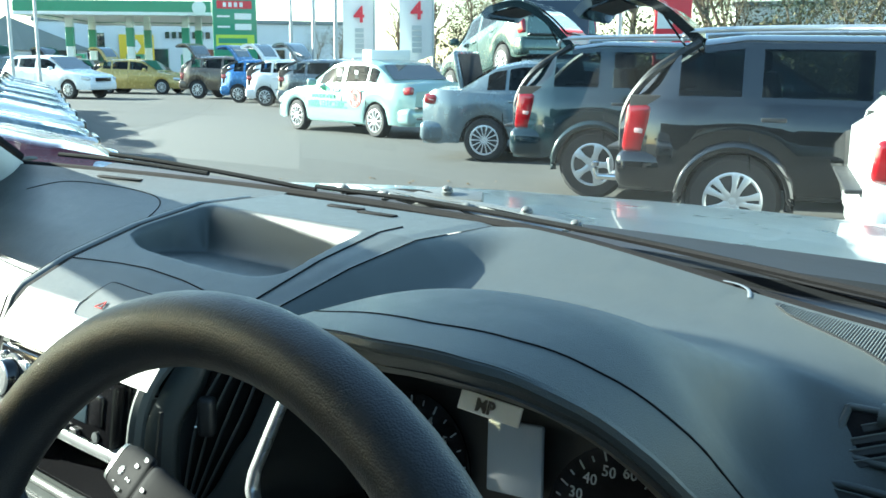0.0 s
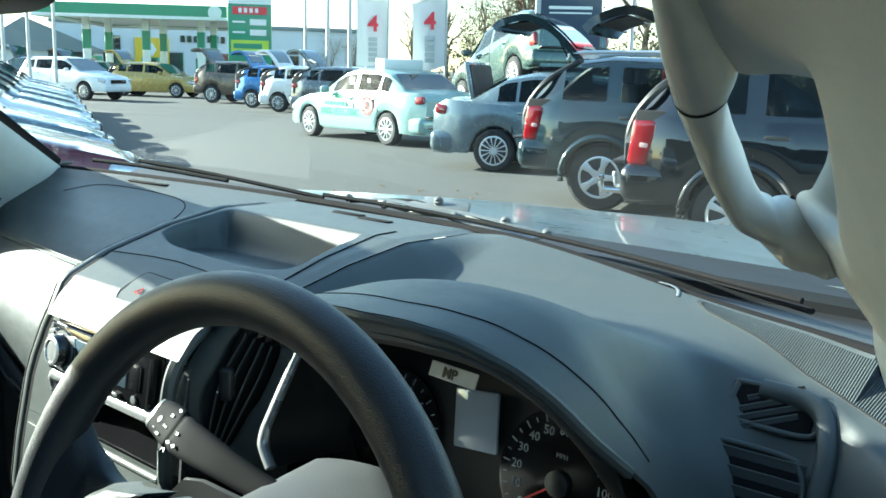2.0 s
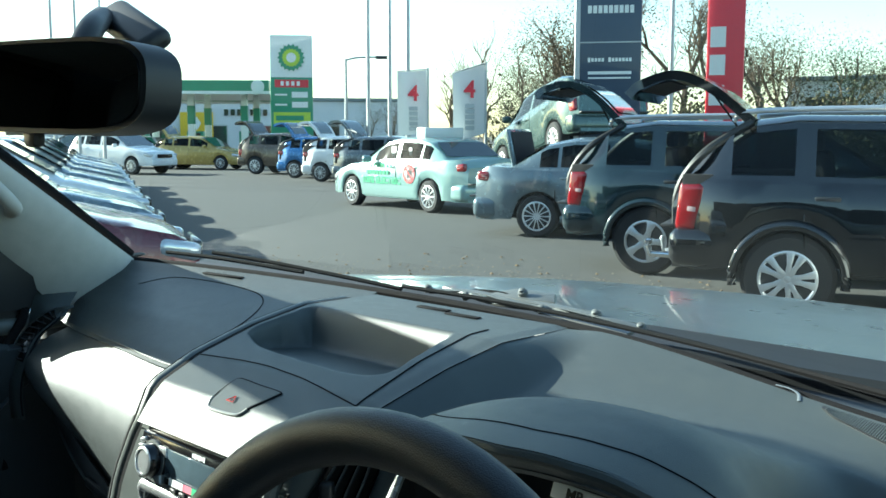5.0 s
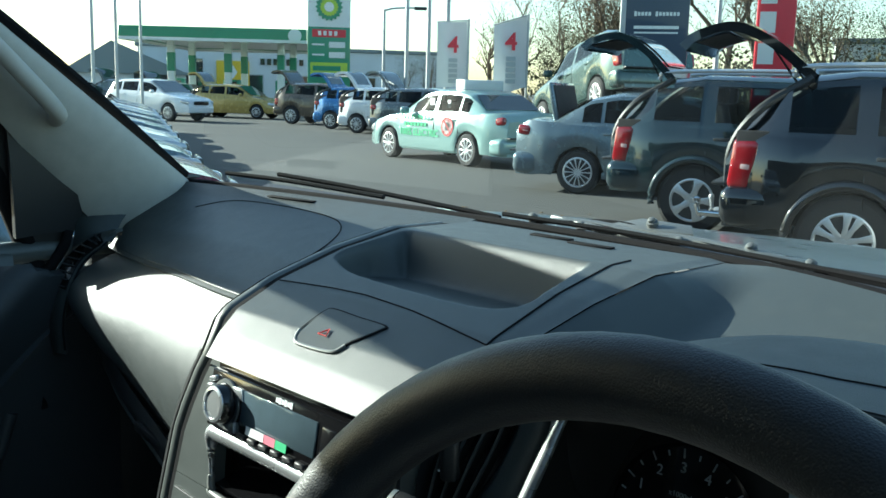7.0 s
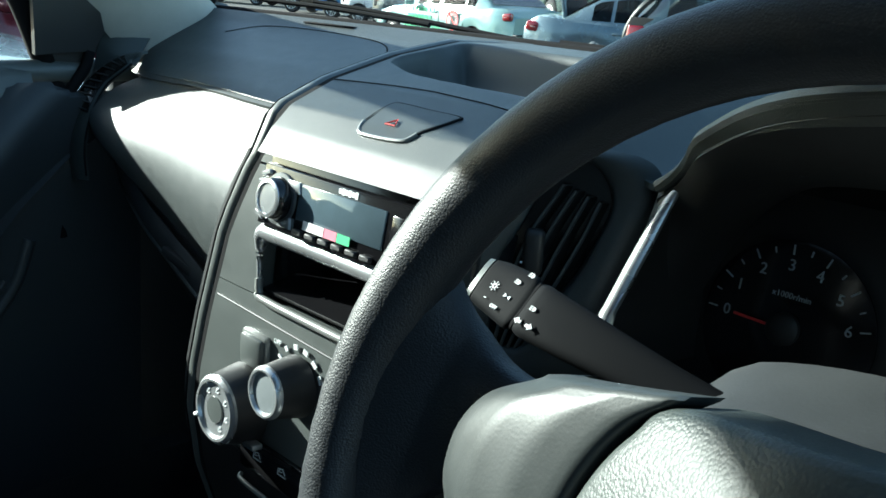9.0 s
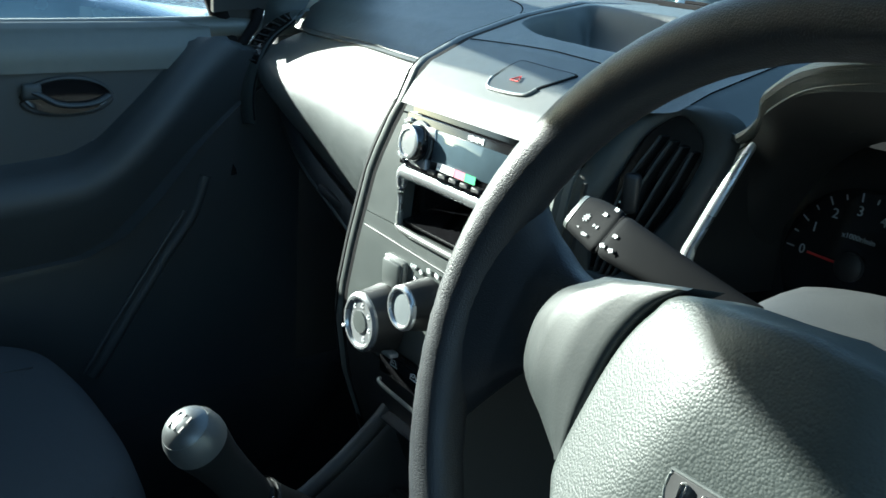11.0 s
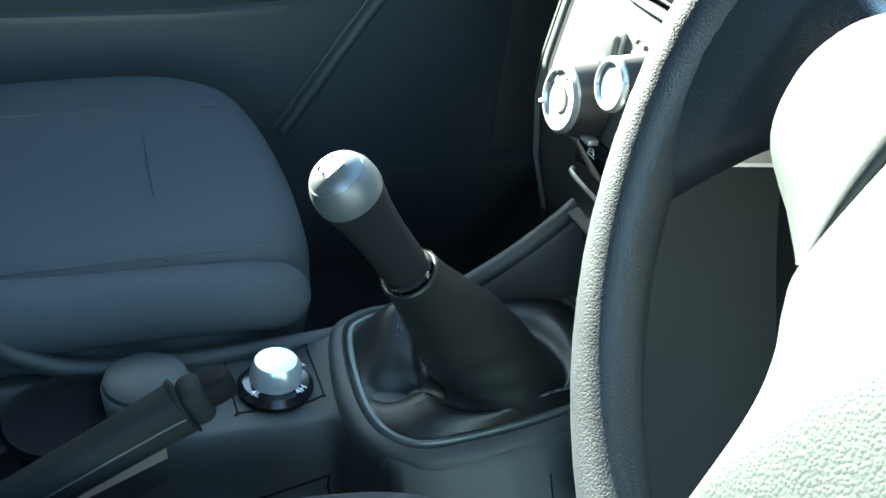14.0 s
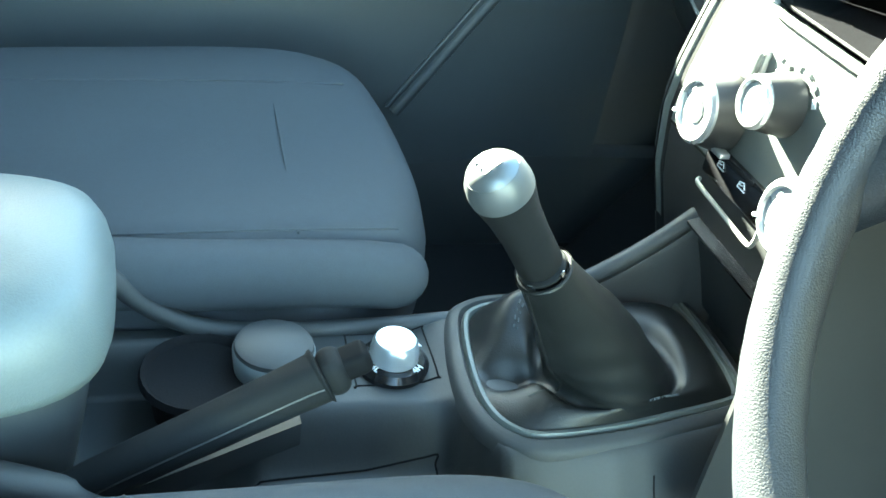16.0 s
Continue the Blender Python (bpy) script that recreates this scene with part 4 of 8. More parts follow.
OUTER = [(p.x, p.y) for p in curve([(-0.0980, 0.0520, 0), (-0.1200, 0.0380, 0), (-0.1290, 0.0180, 0), (-0.1210, -0.0040, 0), (-0.0760, -0.0240, 0)], 24)]
UPPER = [(p.x, p.y) for p in curve([(-0.168, 0.098, 0), (-0.150, 0.068, 0), (-0.136, 0.0545, 0), (-0.120, 0.0465, 0), (-0.095, 0.0455, 0), (-0.060, 0.0530, 0), (-0.034, 0.0590, 0)], 36)]
LOWER = [(p.x, p.y) for p in curve([(-0.180, -0.074, 0), (-0.167, -0.046, 0), (-0.152, -0.021, 0), (-0.138, -0.007, 0), (-0.120, -0.003, 0), (-0.090, -0.014, 0), (-0.064, -0.019, 0)], 36)]
for sgn in (-1, 1):
    def side_x(x):
        return x if sgn < 0 else 2 * HX - x

    def cover(u, v):
        """Smooth cover between the rim's spoke and the airbag; its rims turn down."""
        k = min(len(SEAM) - 1, max(0, int(round(u * (len(SEAM) + 3))) - 2))
        step = int(round(u * (len(SEAM) + 3)))
        drop = {0: 0.024, 1: 0.003, len(SEAM) + 2: 0.004, len(SEAM) + 3: 0.022}.get(step, 0)
        (ax0, ay0), (bx0, by0) = SEAM[k], OUTER[k]
        z = lerp([(0, 0.006), (0.05, 0.0270), (0.12, 0.0290), (0.35, 0.0275), (0.60, 0.0225), (0.78, 0.0145), (0.90, 0.0045), (1.0, -0.0120)], v)
        w = lerp([(0, 0), (0.05, 0.0), (0.12, 0.03), (0.9, 0.93), (1, 1)], v)
        return WM @ Vector((side_x(ax0 + (bx0 - ax0) * w), ay0 + (by0 - ay0) * w + (0.0012 if step < 2 else 0), z - drop))
    part("spoke_cover", grid(cover, len(SEAM) + 3, 20), M_COVER, sw, "smooth grey spoke cover", angle=70)

    def web(u, v):
        """Leather spoke that flares into the rim."""
        k = int(round(v * (len(UPPER) - 1)))
        a, b = Vector(UPPER[k]), Vector(LOWER[k])
        t = 2 * math.pi * u
        c, s = math.cos(t), math.sin(t)
        mid, half = (a + b) / 2, (a - b) / 2
        q = mid + half * abs(c) ** 0.75 * (1 if c > 0 else -1)
        rise = lerp([(0, -0.003), (0.3, -0.016), (0.6, -0.021), (1, -0.018)], v)
        x = q.x if sgn < 0 else q.x * -1 + (2 * HX) * sm(0.2, 0.9, v)
        return WM @ Vector((x, q.y, rise + 0.0125 * abs(s) ** 0.6 * (1 if s > 0 else -1)))
    part("spoke", grid(web, 36, len(UPPER) - 1, True), M_LEATHER, sw, angle=80)
    lo = [WM @ Vector((r, -y, z)) for r, y, z in ((HX * 0.6 + sgn * 0.095, 0.150, 0.0), (HX + sgn * 0.080, 0.128, 0.010), (HX + sgn * 0.058, 0.105, 0.022))]
    part("lower_spoke", tube(curve(lo, 10), 0.014, 10, 0.6), M_LEATHER, sw)
col = thing("steering_column", "dark plastic steering column shroud", "steering column", (0.36, 0.12, 1.05))
part("shroud", tube([WM @ Vector((0.002, 0.0, -z)) for z in (0.045, 0.09, 0.15, 0.24)], [0.045, 0.058, 0.062, 0.06], 20, 0.9), M_STACK, col)
part("shroud_top", thick(grid(lambda u, v: (0.272 + 0.20 * u, 0.055 + 0.11 * v, 1.163 + 0.022 * math.sin(math.pi * u) ** 0.6 + 0.012 * v), 16, 6), 0.004), M_DARK, col)
sl = thing("light_stalk", "black indicator stalk with white light symbols", "stalk", (0.22, 0.10, 1.17))
S_AX = curve([(0.1480, 0.1215, 1.1935), (0.166, 0.1190, 1.1925), (0.197, 0.1140, 1.1890), (0.240, 0.1155, 1.1815), (0.300, 0.1230, 1.1690), (0.345, 0.130, 1.1590)], 40)
S_W, S_N = Vector((0.08, 0.68, 0.73)).normalized(), Vector((0.50, -0.70, 0.50)).normalized()


def stalk_half(f):
    return lerp([(0, 0.0120), (0.15, 0.0142), (0.30, 0.0158), (0.50, 0.0140), (0.70, 0.0105), (1, 0.0085)], f)


def stalk(f0, f1, grow=0.0):
    """A length of the flat, tapering stalk between two shares of its axis."""
    def at(u, v):
        f = f0 + (f1 - f0) * min(1, max(0, (v - 0.04) / 0.92))
        end = 0.0 if v <= 0.001 or v >= 0.999 else 0.90 if v < 0.05 or v > 0.95 else 1.0
        k = f * (len(S_AX) - 1)
        i = min(len(S_AX) - 2, int(k))
        c = S_AX[i].lerp(S_AX[i + 1], k - i)
        a = 2 * math.pi * u
        p, q = math.cos(a), math.sin(a)
        return c + end * ((stalk_half(f) + grow) * abs(p) ** 0.7 * (1 if p > 0 else -1) * S_W + (0.0078 + grow) * abs(q) ** 0.7 * (1 if q > 0 else -1) * S_N)
    return grid(at, 28, 25, True)


# cap coloured lighter as if sunlit; grip and arm darkened as if shaded
part("stalk_cap", stalk(0.0, 0.045), M_STACK, sl, "end cap in lighter grey for its sunlit tip", angle=60)
part("stalk_grip", stalk(0.048, 0.335, -0.0001), M_STALK, sl, angle=60)
part("grip_joint", stalk(0.333, 0.342, -0.0009), M_RUBBER, sl, angle=60)
part("stalk_arm", stalk(0.340, 1.0, -0.0003), M_STALK, sl, angle=60)


def on_stalk(f, w):
    """Pose on the stalk's broad face at share f of its length and w of its half-width."""
    k = f * (len(S_AX) - 1)
    i = min(len(S_AX) - 2, int(k))
    c = S_AX[i].lerp(S_AX[i + 1], k - i) + S_W * stalk_half(f) * w + S_N * 0.0082
    return frame_at(c, S_AX[i + 1] - S_AX[i], S_W)


sun_f = on_stalk(0.175, -0.10)
sym = [lathe([(0.0009, 0), (0.0015, 0), (0.0015, 0.0003), (0.0009, 0.0003), (0.0009, 0)], 14, sun_f, False)]
sym += [rbox((0, 0, 0), (0.0009, 0.0004, 0.0003), 0, 1, sun_f @ pose(0.0024 * math.cos(k * math.pi / 4), 0.0024 * math.sin(k * math.pi / 4), 0.0002, 0, 0, 45 * k)) for k in range(8)]
part("lamp_symbol", merge(*sym), M_WHITE, sl, "white light symbol")
for f, w in ((0.265, 0.42), (0.375, -0.05), (0.300, 0.82)):
    m = on_stalk(f, w)
    beam = [prism([(0, -0.0013), (0.0012, -0.0009), (0.0017, 0), (0.0012, 0.0009), (0, 0.0013)], 0.0003, m)]
    beam += [rbox((0, 0, 0), (0.0015, 0.00035, 0.0003), 0, 1, m @ pose(-0.0013, dy, 0.0002)) for dy in (-0.0009, 0, 0.0009)]
    part("beam_symbol", merge(*beam), M_WHITE, sl)
m = on_stalk(0.262, -0.18)
part("side_light_symbol", merge(prism([(-0.0022, -0.0011), (-0.0004, 0), (-0.0022, 0.0011)], 0.0003, m), prism([(0.0022, -0.0011), (0.0004, 0), (0.0022, 0.0011)], 0.0003, m)), M_WHITE, sl)
for f, w, d in ((0.355, -0.62, -1), (0.395, -0.62, 1)):
    part("arrow_symbol", prism([(d * 0.0024, 0), (0, 0.0019), (0, 0.0008), (-d * 0.0020, 0.0008), (-d * 0.0020, -0.0008), (0, -0.0008), (0, -0.0019)][::d], 0.0003, on_stalk(f, w)), M_WHITE, sl)
part("off_text", writing("OFF", 0.0030, on_stalk(0.235, -0.72), 0.0002), M_WHITE, sl)
part("index_mark", rbox((0, 0, 0), (0.0013, 0.0005, 0.0003), 0, 1, on_stalk(0.165, -0.62)), M_WHITE, sl)

# ---- centre console ----
cs = thing("centre_console", "dark grey plastic centre console between the seats", "console", (-0.06, -0.1, 0.45))


FRAME_IN = [(-0.152, 0.070), (-0.1500, 0.015), (-0.1440, -0.006), (-0.1320, -0.018), (-0.0970, -0.0265), (-0.0490, -0.0310), (-0.0180, -0.0275), (0.0000, -0.0160), (0.0080, 0.0040), (0.0055, 0.060), (-0.0040, 0.120), (-0.0160, 0.178), (-0.028, 0.188), (-0.080, 0.193), (-0.128, 0.190), (-0.146, 0.180), (-0.152, 0.140)]
FRAME = [(p.x, p.y) for p in curve([(a, b, 0) for a, b in FRAME_IN + FRAME_IN[:1]], 102)][:-1]


def roll_z(y):
    """Height of the console's passenger-side edge."""
    return lerp([(-0.62, 0.93), (-0.42, 0.92), (-0.33, 0.855), (-0.28, 0.805), (-0.22, 0.782), (-0.10, 0.780), (0.02, 0.790), (0.10, 0.823), (0.165, 0.865), (0.23, 0.92)], y)


def console(u, v):
    x = -0.158 + 0.25 * u
    y = -0.62 + 0.86 * v
    z = 0.779 + 0.016 * sm(-0.075, -0.030, y) - 0.030 * sm(0.188, 0.200, y) * sm(-0.15, -0.14, x) + 0.085 * sm(0.222, 0.240, y)
    z += (roll_z(y) - 0.006 - z) * (1 - sm(-0.156, -0.138, x)) * (1 if y > -0.25 else 0)
    edge = lerp([(-0.30, -0.062), (-0.12, -0.060), (-0.055, -0.052), (-0.03, 0.018), (0.06, 0.022), (0.2, 0.004)], y)
    z -= 0.052 * sm(edge, edge + 0.034, x) * (1 - 0.2 * sm(-0.05, 0.0, y))
    z -= 0.030 * sm(edge + 0.045, edge + 0.12, x)
    z -= 0.05 * sm(-0.20, -0.24, y) * sm(-0.145, -0.13, x) * (1 - sm(-0.02, 0.0, x))
    return (x, y, z)


part("console_top", grid(console, 80, 170), M_DARK, cs, angle=60)
for xs in (-0.158, 0.092):
    part("console_side", thick(grid(lambda u, v: (xs + (0.03 if xs > 0 else -0.02) * u, -0.62 + 0.85 * v, console(0 if xs < 0 else 1, v)[2] * (1 - u) + 0.45 * u), 6, 24), 0.004), M_DARK, cs)
part("edge_roll", tube(curve([(-0.160, 0.21, 0.905), (-0.158, 0.165, 0.865), (-0.155, 0.10, 0.823), (-0.152, 0.02, 0.790), (-0.150, -0.10, 0.780), (-0.150, -0.22, 0.782), (-0.152, -0.28, 0.805), (-0.153, -0.33, 0.855), (-0.153, -0.42, 0.92)], 60), 0.0085, 10), M_DARK, cs, "rounded console edge")
part("edge_roll", tube(curve([(0.03, -0.235, 0.742), (0.035, -0.28, 0.765), (0.04, -0.34, 0.81), (0.04, -0.46, 0.865)], 30), 0.014, 10), M_DARK, cs)
LID = [(p.x, p.y) for p in curve([(-0.0300, -0.228, 0), (-0.0310, -0.150, 0), (-0.0310, -0.070, 0), (-0.0260, -0.0640, 0), (-0.012, -0.0625, 0), (0.012, -0.0620, 0)], 30)]


def console_z(x, y):
    return console((x + 0.158) / 0.25, (y + 0.62) / 0.86)[2]


part("lid_seam", tube([(x, y, console_z(x, y) + 0.0004) for x, y in LID], 0.0010, 6), M_RUBBER, cs, "shut line of a flush lid")
part("side_seam", tube([(x, 0.092, console_z(x, 0.092) + 0.0003) for x in np.linspace(0.036, 0.085, 10)], 0.0008, 6), M_RUBBER, cs)
PLATE = [(p.x, p.y) for p in curve([(-0.140, -0.056, 0), (-0.1425, -0.060, 0), (-0.1420, -0.120, 0), (-0.1390, -0.1235, 0), (-0.080, -0.1240, 0), (-0.0770, -0.121, 0), (-0.0765, -0.062, 0), (-0.080, -0.0565, 0), (-0.140, -0.056, 0)], 48)][:-1]
part("plate_seam", tube([(x, y, console_z(x, y) + 0.0003) for x, y in PLATE], 0.0008, 6, 1.0, True), M_RUBBER, cs, "shut line round the selector plate")
part("tray_mat", rbox((-0.085, 0.211, 0.7685), (0.120, 0.020, 0.003), 0.001, 1), M_RUBBER, cs)
for x0, x1, y0, y1, z0 in ((-0.146, -0.018, 0.1960, 0.1945, 0.799), (-0.146, -0.020, 0.2290, 0.2270, 0.818)):
    part("tray_edge", tube([(x0, y0, z0), (x1, y1, z0)], 0.0024, 8), M_STACK, cs)
part("tunnel", rbox((-0.04, 0.05, 0.60), (0.20, 0.55, 0.25), 0.05, 4), M_CARPET, cs)

# cup holder with its silver insert
cup = thing("cup_holder", "round cup holder with a pale silver insert", "cup holder", (-0.10, -0.225, 0.74))
part("well", lathe([(0.036, 0.745), (0.041, 0.782), (0.045, 0.786), (0.047, 0.780)], 30, pose(-0.098, -0.245, 0)), M_RUBBER, cup)
ash = thing("ashtray", "pale grey round ashtray standing in the cup holder", "ashtray", (-0.104, -0.188, 0.76))
part("cup", lathe([(0.0270, 0.755), (0.0300, 0.772), (0.0325, 0.792), (0.0330, 0.7985), (0.0318, 0.8010)], 36, pose(-0.104, -0.188, 0)), M_FLAP, ash, "pale grey tapered wall")
part("lid", lathe([(0.0318, 0.8010), (0.0310, 0.8045), (0.0270, 0.8070), (0.0, 0.8085)], 36, pose(-0.104, -0.188, 0)), M_DARK, ash, "dark domed lid")

# gear lever
gl = thing("gear_lever", "manual gear lever with a leather boot and silver-capped knob", "gear lever", (-0.06, 0.06, 0.79))
KN = Vector((0.008, -0.072, 1.013))
CO = Vector((-0.004, -0.026, 0.945))
ax = (KN - CO).normalized()
gm = Matrix.Translation(KN) @ ax.to_track_quat('Z', 'Y').to_matrix().to_4x4()
kb = part("knob", lathe([(0.012, -0.082), (0.0162, -0.076), (0.0162, -0.045), (0.0175, -0.022), (0.0202, -0.006), (0.0212, 0.004), (0.0202, 0.012), (0.0172, 0.0188)], 32, gm), M_GRIP, gl, "black leather knob body")
part("knob_cap", lathe([(0.0174, 0.0184), (0.0160, 0.0207), (0.011, 0.0246), (0.005, 0.0264), (0, 0.0267)], 32, gm), M_SILVER, kb, "satin silver shift cap")
part("knob_shell", lathe([(0.0213, 0.000), (0.0216, 0.005), (0.0204, 0.0128), (0.0174, 0.0190), (0.0168, 0.0188)], 32, gm, False), M_SILVER, kb)
for k in range(6):
    part("shift_mark", rbox((0, 0, 0), (0.0018, 0.005, 0.0008), 0, 1, gm @ pose(-0.006 + 0.006 * (k % 3), -0.004 + 0.008 * (k // 3), 0.0262)), M_BLACK, kb)
CM = Matrix.Translation(CO) @ ax.to_track_quat('Z', 'Y').to_matrix().to_4x4()
part("collar", lathe([(0.0150, -0.002), (0.0172, 0.000), (0.0172, 0.0022), (0.0150, 0.0036)], 28, CM), M_GRIP, gl, "thin black collar")
for a in (205, 300, 20):
    part("clip", rbox((0, 0, 0), (0.0045, 0.0020, 0.0070), 0.0007, 2, CM @ pose(0.0178 * math.cos(radians(a)), 0.0178 * math.sin(radians(a)), 0.001, 0, 0, a + 90)), M_CHROME, gl, "small bright clip")
E1 = (Vector((1, 0, 0)) - ax * ax.x).normalized()
E2 = ax.cross(E1)
FOOT = Vector((-0.050, 0.076, 0.812))


def frame_dir(a):
    """Point of the gaiter frame's inner edge in the direction a from the foot of the lever."""
    best = max(FRAME, key=lambda p: (math.cos(a) * (p[0] + 0.066) + math.sin(a) * (p[1] - 0.080)) / (math.hypot(p[0] + 0.066, p[1] - 0.080)))
    return Vector((best[0], best[1], 0.797))


RIM_AT = [frame_dir(2 * math.pi * k / 120) for k in range(120)]
RIM_AT = [(RIM_AT[k - 2] + RIM_AT[k - 1] + RIM_AT[k] + RIM_AT[(k + 1) % 120] + RIM_AT[(k + 2) % 120]) / 5 for k in range(120)]


def boot(u, v):
    """Gaiter: a sleeve that widens down the lever and a loose pleated skirt out to its frame."""
    a = 2 * math.pi * u
    c, s = math.cos(a), math.sin(a)
    side = E1 * c + E2 * s
    flat = Vector((c, s, 0))

    def bump(at, wide):
        d = (a - at + math.pi) % (2 * math.pi) - math.pi
        return math.exp(-(d / wide) ** 2)
    ridge = bump(5.15, 0.16) + 0.6 * bump(0.6, 0.25)
    if v > 0.42:
        q = (v - 0.42) / 0.58  # 0 at the foot, 1 at the collar
        r = lerp([(0, 0.054), (0.12, 0.0490), (0.35, 0.0395), (0.65, 0.0285), (0.9, 0.0214), (1, 0.0200)], q)
        r += 0.0030 * ridge * math.sin(math.pi * min(1, q * 1.02)) + 0.0007 * math.sin(30 * q + 3 * a) * (1 - q)
        p = FOOT.lerp(CO, q)
        return p + (flat.lerp(side, sm(0, 0.6, q))).normalized() * r + Vector((0, 0, 0.010 * (1 - q) ** 3 * bump(4.3, 0.8)))
    q = v / 0.42
    p = RIM_AT[int(round(u * 120)) % 120].lerp(FOOT + flat * 0.054, q)
    wave = math.sin(3 * a + 1.9) * 0.6 + math.sin(5 * a + 0.4) * 0.4
    pouch = 1.9 * bump(3.80, 0.60) + 0.5 * bump(1.9, 0.7) + 0.5 * bump(0.3, 0.5)
    p.z += math.sin(math.pi * q) ** 0.8 * (0.006 + 0.013 * pouch + 0.003 * wave)
    p.z -= 0.018 * bump(4.80, 0.15) * math.sin(math.pi * q) + 0.006 * math.exp(-((q - 0.9) / 0.10) ** 2)
    p.z += 0.004 * math.sin(9 * q + 4 * a) * math.sin(math.pi * q) * (0.4 + pouch) * 0.5
    return p


part("cuff", tube([CO + (E1 * math.cos(2 * math.pi * k / 28) + E2 * math.sin(2 * math.pi * k / 28)) * 0.0190 - ax * 0.003 for k in range(28)], 0.0020, 8, 1.0, True), M_BOOT, gl, "rolled leather cuff")
bo = part("boot", grid(boot, 120, 60, True), M_BOOT, gl, "creased black leather gaiter", angle=75)
part("piping", tube([Vector(boot(5.15 / (2 * math.pi), k / 40)) for k in range(8, 40)], 0.0011, 6), M_BOOT, bo)
for a0, a1, vv in ((3.35, 4.35, 0.24), (0.20, 0.75, 0.22)):
    for off in (0.0, 0.022):
        row = [Vector(boot((a0 + (a1 - a0) * k / 26) / (2 * math.pi), vv + off)) for k in range(27)]
        for k in range(0, 26, 2):
            part("stitch", tube([row[k] + Vector((0, 0, 0.0008)), row[k + 1] + Vector((0, 0, 0.0008))], 0.0008, 5), M_STITCH, bo)


def ring(r, z):
    out = []
    for k, (x, y) in enumerate(FRAME):
        (xa, ya), (xb, yb) = FRAME[k - 1], FRAME[(k + 1) % len(FRAME)]
        d = Vector((yb - ya, xa - xb, 0)).normalized()
        out.append(Vector((x, y, z)) - d * r)
    return out


def frame_band(steps):
    rows = [ring(r, z) for r, z in steps]
    return grid(lambda u, v: rows[int(round(v * (len(rows) - 1)))][int(round(u * len(FRAME))) % len(FRAME)], len(FRAME), len(rows) - 1, True)


SGN = 1 if ring(0.01, 0.8)[5].y < FRAME[5][1] else -1
part("boot_ring", frame_band([(SGN * r, z) for r, z in ((-0.002, 0.790), (-0.0015, 0.7985), (0.0005, 0.8015), (0.0035, 0.8015), (0.0050, 0.7990), (0.0056, 0.795))]), M_STACK, gl, "grey gaiter frame")
part("boot_bezel", frame_band([(SGN * r, z) for r, z in ((0.0056, 0.793), (0.0064, 0.7985), (0.0090, 0.8010), (0.0150, 0.7995), (0.0190, 0.7955), (0.0205, 0.785))]), M_DARK, gl)

# four-wheel-drive selector
fw = thing("drive_selector", "silver four-wheel-drive rotary knob on a black dial", "rotary knob", (-0.100, -0.088, 0.78))
part("dial_ring", lathe([(0.0305, 0), (0.0305, 0.004), (0.026, 0.0085), (0.019, 0.009)], 40, pose(-0.100, -0.090, 0.7795)), M_GLOSSB, fw)
kk = part("knob", lathe([(0.0205, 0), (0.0205, 0.006), (0.0188, 0.0150), (0.0165, 0.0185), (0.0, 0.0200)], 32, pose(-0.100, -0.090, 0.789)), M_BRIGHT, fw)
for k in range(10):
    a = 2 * math.pi * k / 10
    part("grip_rib", rbox((-0.100 + 0.0162 * math.cos(a), -0.090 + 0.0162 * math.sin(a), 0.7965), (0.0018, 0.0018, 0.010), 0.0006, 1), M_CHROME, kk)
for txt, a in (("2H", 120), ("4H", 40), ("4L", -50)):
    aa = radians(a)
    part("mode_text", writing(txt, 0.0085, pose(-0.100 + 0.0248 * math.cos(aa), -0.090 + 0.0248 * math.sin(aa), 0.7903, 0, 0, a + 90), 0.0003), M_WHITE, fw)

# handbrake
hbk = thing("handbrake", "black handbrake lever with a push button, raised beside the selector", "handbrake", (0.02, -0.33, 0.78))
hp = curve([(0.030, -0.335, 0.796), (0.027, -0.290, 0.820), (0.023, -0.235, 0.8465), (0.018, -0.185, 0.8700), (0.016, -0.172, 0.8765)], 30)


def hb_grip(u, v):
    """Grip with a flattened underside and a finger groove."""
    k = v * (len(hp) - 1)
    i = min(len(hp) - 2, int(k))
    p, d = hp[i].lerp(hp[i + 1], k - i), (hp[i + 1] - hp[i]).normalized()
    sd = d.cross(Vector((0, 0, 1))).normalized()
    up = sd.cross(d)
    a = 2 * math.pi * u
    c, s = math.cos(a), math.sin(a)
    w = 0.0155 - 0.0025 * sm(0.0, 0.5, 1 - v) + 0.0014 * sm(0.9, 0.97, v)
    h = 0.0185 - 0.0030 * sm(0.2, 0.9, 1 - v) + 0.0010 * sm(0.9, 0.97, v)
    end = 1 - 0.35 * sm(0.985, 1.0, v)
    return p + end * (sd * w * abs(c) ** 0.75 * (1 if c > 0 else -1) + up * h * (abs(s) ** 0.75 if s > 0 else -abs(s) ** 0.9 * (1.0 - 0.12 * math.sin(math.pi * v))))


